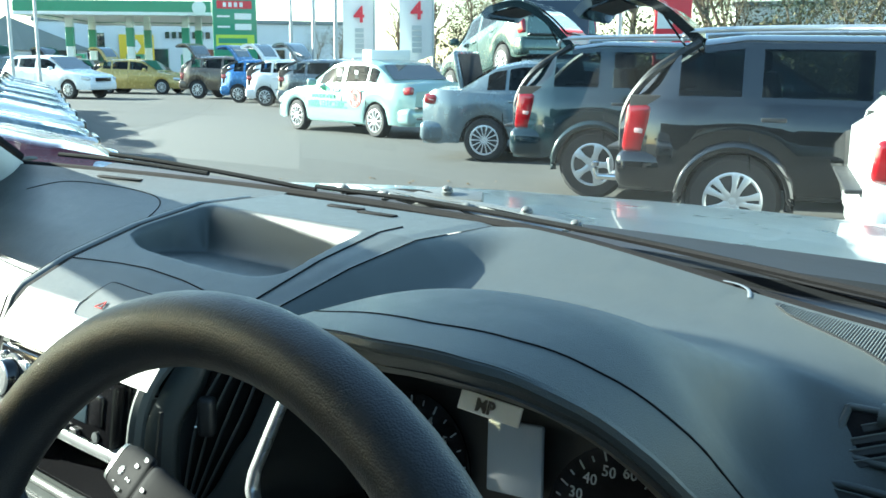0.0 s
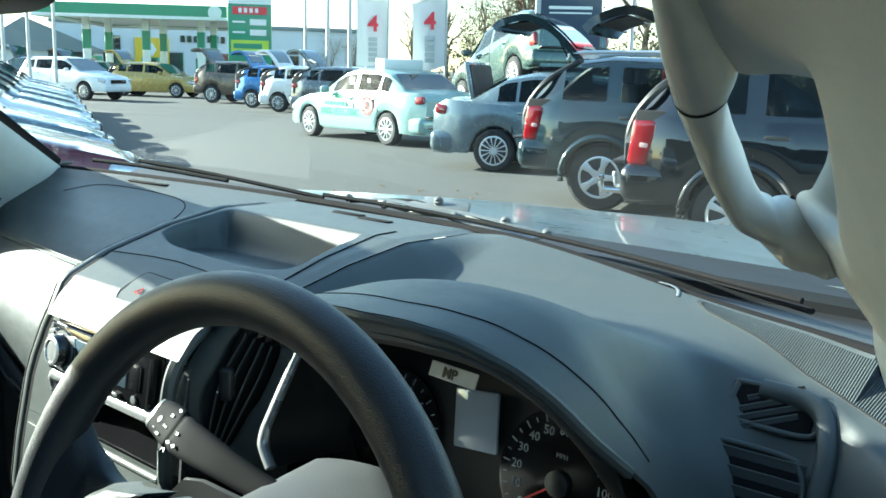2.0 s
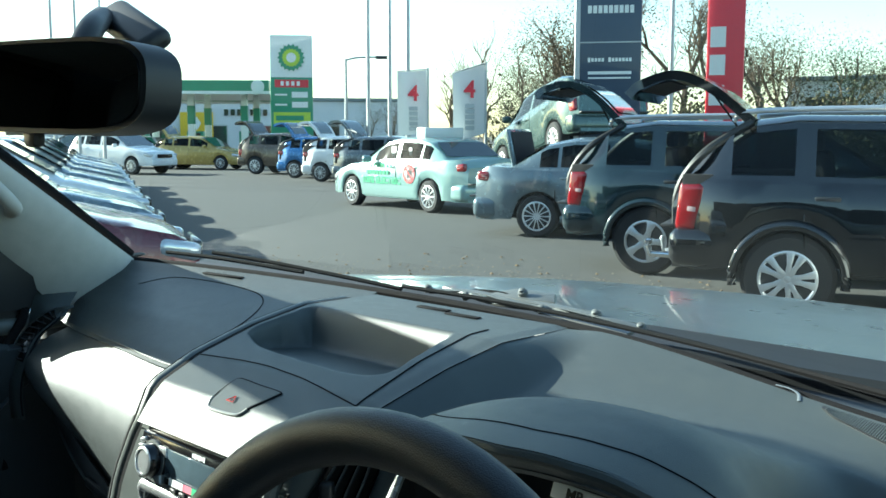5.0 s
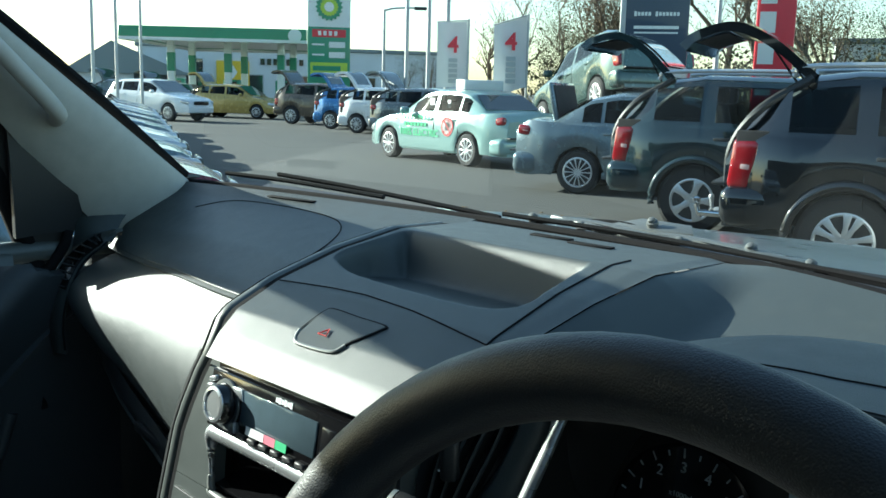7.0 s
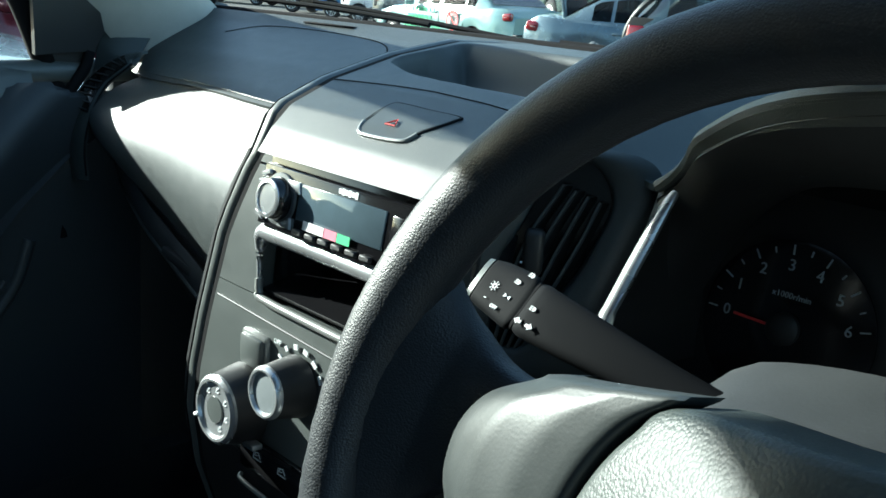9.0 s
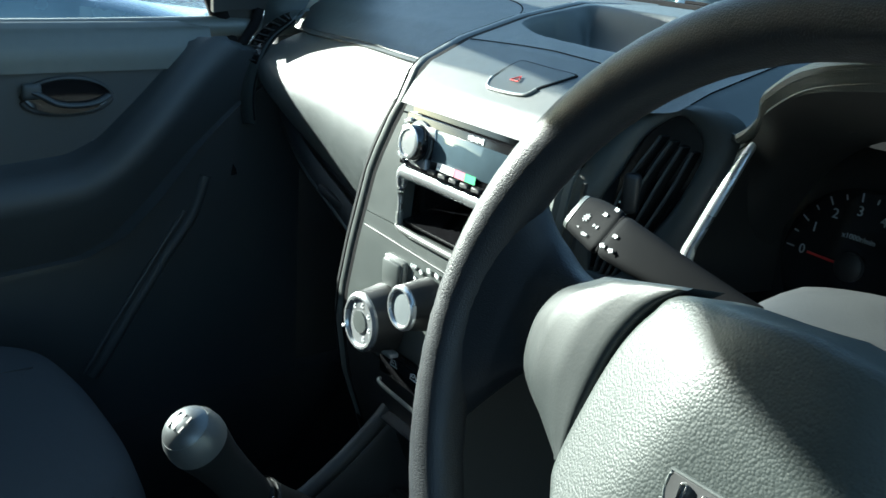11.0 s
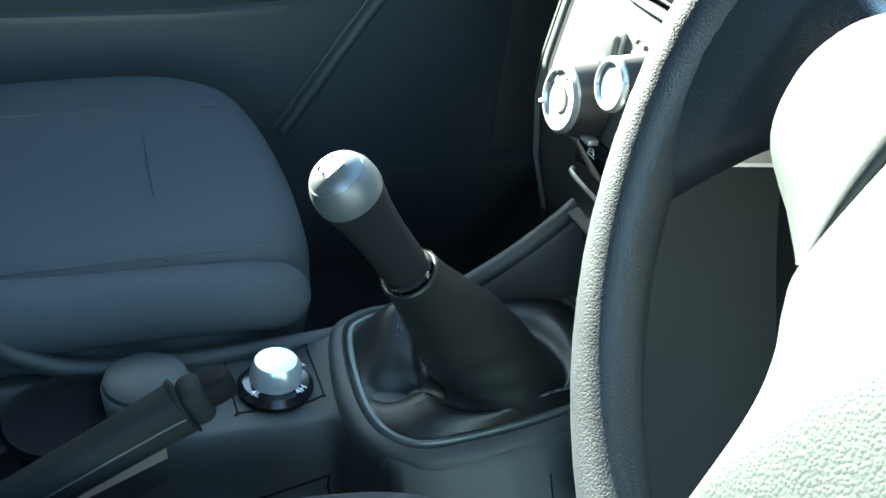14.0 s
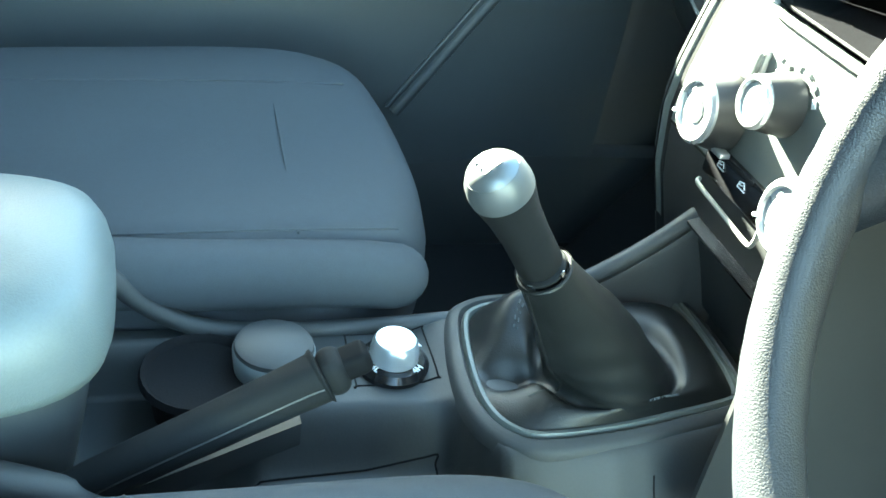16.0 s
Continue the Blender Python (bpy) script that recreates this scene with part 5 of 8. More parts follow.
part("grip", grid(hb_grip, 32, 60, True), M_GRIP, hbk, "grained black grip", angle=60)
part("grip_seam", tube([Vector(hb_grip(0.02, 0.1 + 0.8 * k / 20)) for k in range(21)], 0.0007, 6), M_BLACK, hbk)
part("lever_plate", thick(grid(lambda u, v: (0.026 - 0.004 * u, -0.345 + 0.16 * u, 0.77 + 0.07 * u - 0.02 * v), 8, 3), 0.010), M_BLACK, hbk)
part("end_collar", rbox((0.0150, -0.1660, 0.8790), (0.0270, 0.0180, 0.0300), 0.0085, 4, pose(0, 0, 0, 25, 0, 4)), M_GRIP, hbk)
part("button", rbox((0.0130, -0.1530, 0.8855), (0.0200, 0.0230, 0.0190), 0.0055, 4, pose(0, 0, 0, 25, 0, 4)), M_STALK, hbk, "dark push button")

# centre armrest
ar = thing("armrest_box", "padded light grey vinyl centre armrest in full sun", "armrest", (-0.06, -0.48, 0.78))
M_ARM = mat("armrest_vinyl", (0.080, 0.098, 0.102), 0.50, grain=0.1, scale=500, bump=0.3, bscale=800)


def squircle(a, p=4.0):
    c, s = math.cos(a), math.sin(a)
    r = (abs(c) ** p + abs(s) ** p) ** (-1 / p)
    return r * c, r * s


def arm_block(steps, front=-0.303, half=0.104, length=0.36):
    """A block with a rounded plan; steps give its inset and height from the bottom up."""
    def at(u, v):
        inset, z = steps[int(round(v * (len(steps) - 1)))]
        qx, qy = squircle(2 * math.pi * u, 3.6)
        return (-0.060 + (half - inset) * qx, front - length / 2 + (length / 2 - inset) * qy, z + 0.004 * (1 - qx * qx) * (1 if v > 0.5 else 0))
    return grid(at, 84, len(steps) - 1, True)


part("pad", arm_block([(0.012, 0.868), (0.003, 0.872), (0.0, 0.882), (0.0, 0.905), (0.003, 0.920), (0.010, 0.931), (0.022, 0.938), (0.045, 0.942), (0.075, 0.944), (0.1035, 0.945)]), M_ARM, ar, angle=80)
part("box", arm_block([(0.030, 0.74), (0.018, 0.80), (0.010, 0.850), (0.012, 0.864), (0.030, 0.868)], -0.308), M_DARK, ar, "grey plastic box below the pad", angle=60)
part("lid_seam", arm_block([(0.010, 0.865), (0.0085, 0.8675), (0.010, 0.870)], -0.305), M_BLACK, ar)


def seat(name, label, x0, x1, yf, zt):
    """A front seat: cushion with a side bolster, backrest and head restraint."""
    cx, w = (x0 + x1) / 2, (x1 - x0) / 2
    s = thing(name, label, "car seat", (cx, yf - 0.3, 0.5))

    def cushion(u, v):
        """u round the plan outline, v from the lower edge up and in to the middle."""
        qx, qy = squircle(2 * math.pi * u, 5.0)
        inset, dz = ((0.020, -0.170), (0.004, -0.135), (0.0, -0.095), (0.002, -0.060), (0.010, -0.030), (0.022, -0.012), (0.038, -0.003), (0.060, 0.0), (0.10, 0.001), (0.14, -0.001), (0.19, -0.004), (0.2375, -0.005))[int(round(v * 11))]
        x, y = cx + w * (1 - inset / 0.2375) * qx, yf - 0.26 + 0.26 * (1 - inset / 0.2375) * qy
        bow = 0.022 * (1 - ((x - cx) / w) ** 2) * (1 if qy > 0 else 0) * sm(0.3, 1.0, qy)
        crown = 0.010 * sm(0.0, 1.0, (y - yf + 0.5) / 0.45)
        return (x, y + bow, zt + dz + crown + 0.0025 * math.sin(17 * x + 9 * y) * sm(0, 0.5, v))
    part("cushion", grid(cushion, 96, 11, True), M_FABRIC, s, "dark blue-grey woven fabric cushion", angle=80)
    inner = x1 if x1 < 0 else x0
    d = 1 if x1 < 0 else -1
    roll = curve([(inner - d * 0.022, yf - 0.50, zt - 0.004), (inner - d * 0.014, yf - 0.25, zt - 0.018), (inner - d * 0.016, yf - 0.10, zt - 0.022), (inner - d * 0.030, yf - 0.040, zt - 0.036), (inner - d * 0.060, yf - 0.022, zt - 0.052)], 34)
    part("side_bolster", tube(roll, [0.030 - 0.012 * sm(0.75, 1.0, k / (len(roll) - 1)) for k in range(len(roll))], 18), M_FABRIC, s)
    part("bolster_seam", tube([p + Vector((-d * 0.026, 0, 0.0135)) for p in roll[:-3]], 0.0016, 6), M_FABRIC, s)
    far, near = inner - d * 0.335, inner - d * 0.036
    for xs in (far, near):
        part("seam", tube([(xs, yf - 0.5 + 0.46 * k / 14, zt + 0.0004 + 0.0105 * sm(0, 1, k / 12)) for k in range(15)], 0.0012, 6), M_FABRIC, s)
    part("seam", tube([(x, yf - 0.128 + 0.02 * abs(x - near), zt + 0.0070) for x in np.linspace(far, near, 12)], 0.0012, 6), M_FABRIC, s)
    part("base", rbox((cx, yf - 0.28, 0.59), (2 * w * 0.9, 0.42, 0.20), 0.02, 2), M_BLACK, s)
    part("backrest", rbox((cx, yf - 0.60, zt + 0.30), (2 * w, 0.13, 0.66), 0.06, 4, pose(0, 0, 0, 16, 0, 0)), M_FABRIC, s)
    part("head_restraint", rbox((cx, yf - 0.72, zt + 0.74), (0.26, 0.10, 0.18), 0.045, 4, pose(0, 0, 0, 12, 0, 0)), M_FABRIC, s)


seat("passenger_seat", "dark blue-grey fabric front passenger seat beside the console", -0.640, -0.165, -0.032, 0.838)
seat("driver_seat", "dark grey fabric driver seat at the steering wheel", 0.094, 0.60, 0.010, 0.852)

footbar = thing("door_seal", "grey rubber door seal up the passenger footwell", "door seal", (-0.76, 0.07, 0.70))
part("strip", tube(curve([(-0.762, 0.060, 0.690), (-0.762, 0.126, 0.788), (-0.762, 0.180, 0.867), (-0.762, 0.220, 0.921), (-0.762, 0.242, 0.980)], 24), 0.013, 10, 0.8), M_DOOR, footbar, angle=70)
part("bead", tube(curve([(-0.752, 0.046, 0.700), (-0.752, 0.112, 0.797), (-0.752, 0.165, 0.874), (-0.752, 0.206, 0.930)], 24), 0.0035, 8), M_DOOR, footbar)

# ---- shell of the cab ----
structure("floor", rbox((-0.03, -0.2, 0.43), (1.62, 1.7, 0.04), 0.0), M_CARPET, "black carpeted cab floor", "floor")
structure("firewall", rbox((0, 0.62, 0.84), (1.60, 0.04, 0.84), 0.0), M_CARPET, "dark carpeted footwell bulkhead", "bulkhead")
structure("toe_board", rbox((-0.42, 0.46, 0.60), (0.55, 0.03, 0.40), 0.01, 2, pose(0, 0, 0, -38, 0, 0)), M_CARPET, "dark carpeted sloping toe board", "floor")
structure("wall_rear", rbox((0, -1.05, 1.05), (1.6, 0.05, 1.30), 0.0), M_DARK, "grey cab rear wall", "wall")
structure("ceiling", thick(grid(lambda u, v: (-0.74 + 1.44 * u, -1.08 + 1.02 * v, 1.772 - 0.05 * (2 * u - 1) ** 2 - 0.03 * v ** 3), 12, 12), 0.03), M_PILLAR, "pale grey fabric headlining", "ceiling")


def scr(u, v):
    """Windscreen: from the cowl up to the roof header."""
    x = -0.76 + 1.45 * u
    y0, z0 = edge_y(x) + 0.018, 1.292
    xr = -0.64 + 1.21 * u
    y1, z1 = -0.055 - 0.05 * (2 * u - 1) ** 2, 1.715
    return (x + (xr - x) * v, y0 + (y1 - y0) * v + 0.012 * math.sin(math.pi * v), z0 + (z1 - z0) * v + 0.012 * math.sin(math.pi * v))


ws = structure("windscreen", grid(scr, 30, 20), M_GLASS, "clear laminated windscreen, slightly dusty", "windscreen")
ws.visible_shadow = False
part("base_seal", tube([(x, edge_y(x) + 0.010, edge_z(x) - 0.001) for x in np.linspace(-0.76, 0.69, 60)], 0.0050, 8), M_RUBBER, ws)
for uu in (0.0, 1.0):
    part("side_seal", tube([scr(uu, k / 20) for k in range(21)], 0.009, 8), M_RUBBER, ws)

# passenger pillar
def pil(u, v):
    u = -0.16 + 1.16 * u
    f = Vector((-0.735 + 0.075 * u, 0.508 - 0.56 * u, 1.284 + 0.43 * u))
    r = Vector((-0.772 + 0.05 * u, 0.352 - 0.33 * u - 0.07 * u * (1 - u), 1.254 + 0.43 * u))
    p = f * (1 - v) + r * v
    return p + Vector((0.022 * math.sin(math.pi * v) ** 0.7, 0, 0))


structure("pillar_left", thick(grid(pil, 24, 12), 0.012), M_PILLAR, "pale grey moulded pillar trim", "pillar")
gh = thing("grab_handle", "grey moulded grab handle on the passenger pillar", "grab handle", (-0.70, 0.22, 1.45))
part("bar", tube(curve([pil(0.36, 0.55), Vector(pil(0.40, 0.55)) + Vector((0.035, 0, 0)), Vector(pil(0.62, 0.55)) + Vector((0.04, 0, 0)), pil(0.68, 0.5)], 24), 0.011, 12), M_PILLAR, gh)
def door_ridge(y):
    """Height of the sweeping ridge that runs from the armrest up to the window corner."""
    return lerp([(-0.85, 0.965), (-0.06, 0.980), (0.05, 0.989), (0.10, 1.012), (0.152, 1.061), (0.218, 1.127), (0.293, 1.190), (0.40, 1.26)], y)


def door_skin(u, v):
    """Door panel whose rows follow the ridge, so that its edges stay clean."""
    y = 0.40 - 1.25 * u
    ridge = door_ridge(y)
    # unseen rear part raised to keep the sun off the driver's seat
    top = 1.17 + 0.07 * sm(-0.22, -0.32, y)
    z = min(top, ridge + lerp([(0, 0.5 - ridge), (0.30, -0.14), (0.36, -0.112), (0.40, -0.104), (0.44, -0.094), (0.54, -0.04), (0.62, -0.006), (0.66, 0.005), (0.72, 0.020), (0.76, 0.030), (1, max(0.031, top - ridge))], v))
    d = lerp([(-0.60, 0.005), (-0.30, 0.012), (-0.112, 0.022), (-0.104, 0.004), (-0.094, 0.030), (-0.04, 0.052), (-0.006, 0.064), (0.005, 0.058), (0.020, 0.022), (0.030, 0.010), (0.20, 0.006)], z - ridge)
    return (-0.790 + d * (1 - 0.45 * sm(0.12, 0.30, y)), y, z)


dr = structure("door_1", thick(grid(door_skin, 90, 50), 0.02), M_DOOR, "dark grey moulded passenger door panel with armrest", "door", angle=70)
CUP = [(-0.7585, 0.052 + 0.058 * math.cos(a) * (1 - 0.10 * math.sin(a)), 1.108 + 0.024 * math.sin(a)) for a in (2 * math.pi * k / 30 for k in range(30))]
cup_d = part("handle_recess", tube(CUP, 0.0035, 8, 1.0, True), M_DARK, dr)
part("recess_floor", thick(grid(lambda u, v: (-0.7570 - 0.002 * math.sin(math.pi * v), 0.052 + 0.056 * (2 * u - 1), 1.108 + 0.023 * (2 * v - 1) * math.sqrt(max(0.04, 1 - (2 * u - 1) ** 2))), 14, 6), 0.004), M_GLOSSB, cup_d)
part("door_handle", tube(curve([(-0.756, -0.002, 1.120), (-0.748, 0.014, 1.113), (-0.746, 0.035, 1.101), (-0.746, 0.060, 1.097), (-0.748, 0.085, 1.099), (-0.755, 0.106, 1.107)], 24), 0.0050, 10, 0.8), M_DOOR, dr, "dark inner door handle")
part("handle_pivot", rbox((-0.754, 0.006, 1.117), (0.014, 0.026, 0.022), 0.006, 3), M_DOOR, dr)
part("lock_button", rbox((-0.755, 0.200, 1.135), (0.010, 0.012, 0.016), 0.003, 2), M_RUBBER, dr)
part("door_seal", tube(curve([(-0.776, 0.339, 1.222), (-0.778, 0.332, 1.199), (-0.780, 0.313, 1.170), (-0.780, 0.295, 1.140), (-0.778, 0.284, 1.096), (-0.772, 0.282, 1.044), (-0.766, 0.289, 0.975)], 60), 0.0075, 10), M_RUBBER, dr, "black rubber door seal")
# out of view the sill rises with the door, added for shade inside
part("window_sill", tube([(-0.798, 0.42 - 1.26 * k / 20, 1.190 + 0.004 * sm(0.3, 0, k / 20) + 0.070 * sm(0.50, 0.58, k / 20)) for k in range(21)], 0.016, 10), M_STACK, dr)
def belt(u, v):
    """Soft shoulder along the top of the door, under the window; its unseen rear rise is added to shade the driver's
    seat.
    """
    y = 0.262 - 1.09 * u
    x, z = lerp([(0, -0.800), (0.3, -0.784), (0.6, -0.768), (0.85, -0.758), (1, -0.756)], v), lerp([(0, 1.199), (0.3, 1.203), (0.6, 1.193), (0.85, 1.168), (1, 1.140)], v)
    return (x - 0.012 * sm(0.20, 0.262, y), y, z + 0.07 * sm(-0.22, -0.32, y))


# lighter plastic than the door, standing in for sky light on the shoulder
part("belt_shoulder", thick(grid(belt, 60, 14), 0.003), M_STACK, dr, "soft shoulder under the window, lighter grey for the sky light on it", angle=70)
SAIL_LO, SAIL_UP = curve([(-0.782, 0.265, 1.217), (-0.782, 0.301, 1.221), (-0.782, 0.339, 1.225), (-0.778, 0.355, 1.248)], 18), curve([(-0.776, 0.255, 1.411), (-0.774, 0.272, 1.393), (-0.774, 0.300, 1.361), (-0.774, 0.341, 1.308)], 18)
part("sail_panel", thick(grid(lambda u, v: SAIL_LO[int(round(u * (len(SAIL_LO) - 1)))].lerp(SAIL_UP[int(round(u * (len(SAIL_UP) - 1)))], v) + Vector((0.006 * math.sin(math.pi * v), 0, 0)), 18, 10), 0.010), M_BLACK, dr, "black mirror corner panel")
WF = curve([(-0.805, 0.305, 1.165), (-0.798, 0.235, 1.330), (-0.778, 0.100, 1.465), (-0.757, -0.056, 1.572), (-0.746, -0.20, 1.634), (-0.739, -0.36, 1.669), (-0.734, -0.55, 1.680), (-0.734, -0.84, 1.670)], 63)
part("window_frame", tube(WF + [Vector((-0.80, -0.84, 1.17))], 0.016, 10), M_RUBBER, dr)
part("frame_trim", thick(grid(lambda u, v: WF[int(round(u * (len(WF) - 1)))] + Vector((0.012, 0.075 * (1 - u), 0.085)) * v, len(WF) - 1, 4), 0.012), M_BLACK, dr, "black upper door frame")
wpane = structure("window_1", grid(lambda u, v: (-0.808 + 0.075 * v, 0.30 - 0.38 * v - (1.14 - 0.38 * v) * u, 1.165 + 0.53 * v), 6, 6), M_SIDEGLASS, "clear passenger side window", "window")
wpane.visible_shadow = False
structure("pillar_rear_left", rbox((-0.775, -0.86, 1.12), (0.05, 0.44, 1.36), 0.015, 2), M_DARK, "grey rear door pillar", "pillar")
structure("pillar_rear_right", rbox((0.70, -0.98, 1.1), (0.05, 0.12, 1.3), 0.015, 2), M_PILLAR, "grey rear door pillar", "pillar")
structure("side_panel_left", rbox((-0.815, 0.53, 0.83), (0.03, 0.30, 0.82), 0.01, 2), M_DARK, "dark passenger footwell side panel", "panel")
structure("door_sill", rbox((0.70, -0.25, 0.50), (0.10, 1.6, 0.16), 0.03, 3), M_DARK, "dark plastic door sill at the open driver door", "sill")
structure("sill_left", rbox((-0.80, -0.2, 0.50), (0.08, 1.66, 0.24), 0.02, 2), M_DARK, "dark passenger door sill", "sill")
structure("side_panel", rbox((0.70, 0.48, 0.86), (0.03, 0.30, 0.78), 0.01, 2), M_DARK, "dark footwell side panel", "panel")

# driver pillar with its grab handle
P_IN = curve([(0.715, -0.36, 1.655), (0.709, -0.240, 1.560), (0.706, -0.192, 1.517), (0.699, -0.147, 1.504), (0.678, -0.090, 1.485), (0.666, -0.045, 1.471), (0.661, -0.019, 1.4635), (0.668, -0.012, 1.4635), (0.6755, -0.004, 1.4630), (0.671, 0.018, 1.458), (0.662, 0.045, 1.448), (0.648, 0.085, 1.433), (0.628, 0.130, 1.418), (0.613, 0.165, 1.406), (0.618, 0.185, 1.386), (0.622, 0.200, 1.370), (0.627, 0.215, 1.3640), (0.629, 0.240, 1.345), (0.626, 0.270, 1.313), (0.640, 0.300, 1.25), (0.650, 0.31, 1.20)], 100)
P_OUT = curve([(0.741, -0.40, 1.66), (0.741, -0.270, 1.560), (0.741, -0.225, 1.528), (0.741, -0.198, 1.513), (0.741, -0.176, 1.501), (0.741, -0.156, 1.491), (0.741, -0.144, 1.480), (0.741, -0.133, 1.468), (0.741, -0.122, 1.455), (0.741, -0.110, 1.442), (0.741, -0.094, 1.428), (0.741, -0.075, 1.412), (0.741, -0.050, 1.394), (0.741, -0.025, 1.375), (0.741, 0.000, 1.356), (0.741, 0.025, 1.335), (0.741, 0.050, 1.312), (0.741, 0.075, 1.290), (0.741, 0.100, 1.268), (0.741, 0.13, 1.23), (0.741, 0.15, 1.19)], 100)


def pil_r(u, v):
    """Moulded pillar trim from its inner edge to the door seal, with a scooped hand recess half-way."""
    k = v * (len(P_IN) - 1)
    i = min(len(P_IN) - 2, int(k))
    a, b = P_IN[i].lerp(P_IN[i + 1], k - i), P_OUT[i].lerp(P_OUT[i + 1], k - i)
    n = Vector((-0.62, -0.70, 0.35)).normalized()
    scoop = sm(0.36, 0.42, v) * (1 - sm(0.60, 0.66, v)) * (1 - sm(0.30, 0.52, u))
    return a.lerp(b, u) + n * (0.012 * math.sin(math.pi * u) ** 0.7) * (1 - 0.9 * sm(0.56, 0.72, v)) - n * 0.022 * scoop * min(1, 0.25 + 3 * u)


prt = structure("pillar_right", thick(grid(pil_r, 40, 100), 0.003), M_HANDLE, "pale beige moulded driver pillar trim", "pillar", angle=70)
part("outer_seal", tube([Vector(pil_r(1.0, k / 30)) + Vector((0.014, 0.004, 0.004)) for k in range(31)], 0.011, 10), M_RUBBER, prt)
part("outer_frame", tube([Vector(pil_r(1.0, k / 30)) + Vector((0.062, 0.03, 0.012)) for k in range(31)], 0.036, 10), M_BLACK, prt)
gr = thing("grab_handle", "pale beige moulded grab handle on the driver pillar", "grab handle", (0.63, 0.1, 1.42))
H_OUT = curve([(0.676, -0.105, 1.489), (0.664, -0.075, 1.478), (0.652, -0.048, 1.468), (0.642, -0.024, 1.460), (0.630, 0.008, 1.449), (0.616, 0.053, 1.434), (0.599, 0.115, 1.410), (0.597, 0.155, 1.388), (0.604, 0.180, 1.373), (0.611, 0.195, 1.368), (0.622, 0.203, 1.369)], 60)
H_IN = curve([(0.682, -0.098, 1.488), (0.675, -0.074, 1.480), (0.669, -0.050, 1.473), (0.660, -0.018, 1.4635), (0.648, 0.003, 1.455), (0.638, 0.027, 1.446), (0.622, 0.078, 1.429), (0.609, 0.130, 1.411), (0.609, 0.150, 1.405), (0.612, 0.164, 1.405), (0.620, 0.190, 1.385)], 60)


def handle(k0, k1, grow=0.0):
    """A length of the handle: an oval section between its outer and inner edge lines."""
    def at(u, v):
        k = k0 + (k1 - k0) * v
        i = min(len(H_OUT) - 2, int(k))
        o, q = H_OUT[i].lerp(H_OUT[i + 1], k - i), H_IN[i].lerp(H_IN[i + 1], k - i)
        d = (H_OUT[i + 1] - H_OUT[i] + H_IN[i + 1] - H_IN[i]).normalized()
        mid, half = (o + q) / 2, (q - o) / 2
        side = half.cross(d).normalized()
        a = 2 * math.pi * u
        thickness = max(0.0080, half.length * 0.75)
        return mid + half * (1 + grow / max(half.length, 0.004)) * math.cos(a) + side * (thickness + grow) * math.sin(a)
    return grid(at, 28, max(2, int(k1 - k0)), True)


NH = len(H_OUT) - 1
part("end_cap", handle(0, NH * 0.36), M_HANDLE, gr, angle=60)
part("bar", handle(NH * 0.363, NH), M_HANDLE, gr, angle=60)
part("cap_seam", handle(NH * 0.358, NH * 0.366, 0.0003), M_RUBBER, gr)
part("trim_seam", tube([P_IN[k] + Vector((-0.004, -0.004, 0.003)) for k in range(18, 33)], 0.0013, 6), M_RUBBER, gr, "dark shut line beside the pillar trim")
part("foot_seam", tube([P_IN[k] + Vector((-0.003, -0.004, 0.001)) for k in range(65, 76)], 0.0012, 6), M_RUBBER, gr)

# mirror
mi = thing("rear_view_mirror", "dark interior rear-view mirror on a black arm", "mirror", (0.05, 0.03, 1.53))
def mirror_outline(s):
    return [(s * 0.110 * (1 if math.cos(a) > 0 else -1) * abs(math.cos(a)) ** 0.45, s * 0.031 * (1 if math.sin(a) > 0 else -1) * abs(math.sin(a)) ** 0.6) for a in (2 * math.pi * k / 40 for k in range(40))]
MM = frame_at((0.072, 0.002, 1.522), (1, 0.18, -0.02), (0, 0.06, 1))
part("housing", prism(mirror_outline(1.0), -0.028, MM, 0.0), M_BLACK, mi)
part("mirror_glass", prism([(x * 0.955, y * 0.90) for x, y in mirror_outline(1.0)], 0.002, MM), M_MIRROR, mi)
part("arm", tube(curve([(0.085, 0.025, 1.540), (0.065, 0.045, 1.562), (0.010, 0.080, 1.577), (-0.015, 0.096, 1.582)], 12), 0.009, 10), M_BLACK, mi)
part("toggle", rbox((0.056, 0.006, 1.488), (0.018, 0.010, 0.014), 0.004, 2), M_BLACK, mi)
part("mount", rbox((0.018, 0.103, 1.572), (0.098, 0.030, 0.016), 0.008, 3, pose(0, 0, 0, 35, 20, -8)), M_BLACK, mi)

# ---- bonnet and wipers ----
def hood(u, v):
    x = -0.86 + 1.70 * u
    q = abs(2 * u - 1)
    y = 0.70 - 0.10 * q ** 2 + (1.22 - 0.16 * q ** 2.5) * v
    z = 1.262 - 0.125 * v - 0.03 * v ** 3 - 0.05 * sm(0.86, 1.0, v) ** 2 - 0.024 * q ** 4 - 0.045 * sm(0.9, 1.0, q)
    z += 0.004 * (sm(0.50, 0.58, q) - sm(0.62, 0.9, q)) * (1 - 0.5 * v)
    return (x, y, z)


bonnet = structure("bonnet", thick(grid(hood, 70, 50), 0.004), M_HOODPAINT, "pale silver-blue painted bonnet, dusty and wet-spotted", "bonnet", angle=60)
part("front_panel", rbox((0, 1.86, 0.80), (1.66, 0.06, 0.55), 0.03, 3), M_HOODPAINT, bonnet)
part("cowl", thick(grid(lambda u, v: ((x := -0.80 + 1.55 * u), edge_y(x) + 0.02 + (0.70 - edge_y(x) - 0.03) * v, 1.268 - 0.018 * math.sin(math.pi * v)), 30, 6), 0.005), M_BLACK, bonnet)
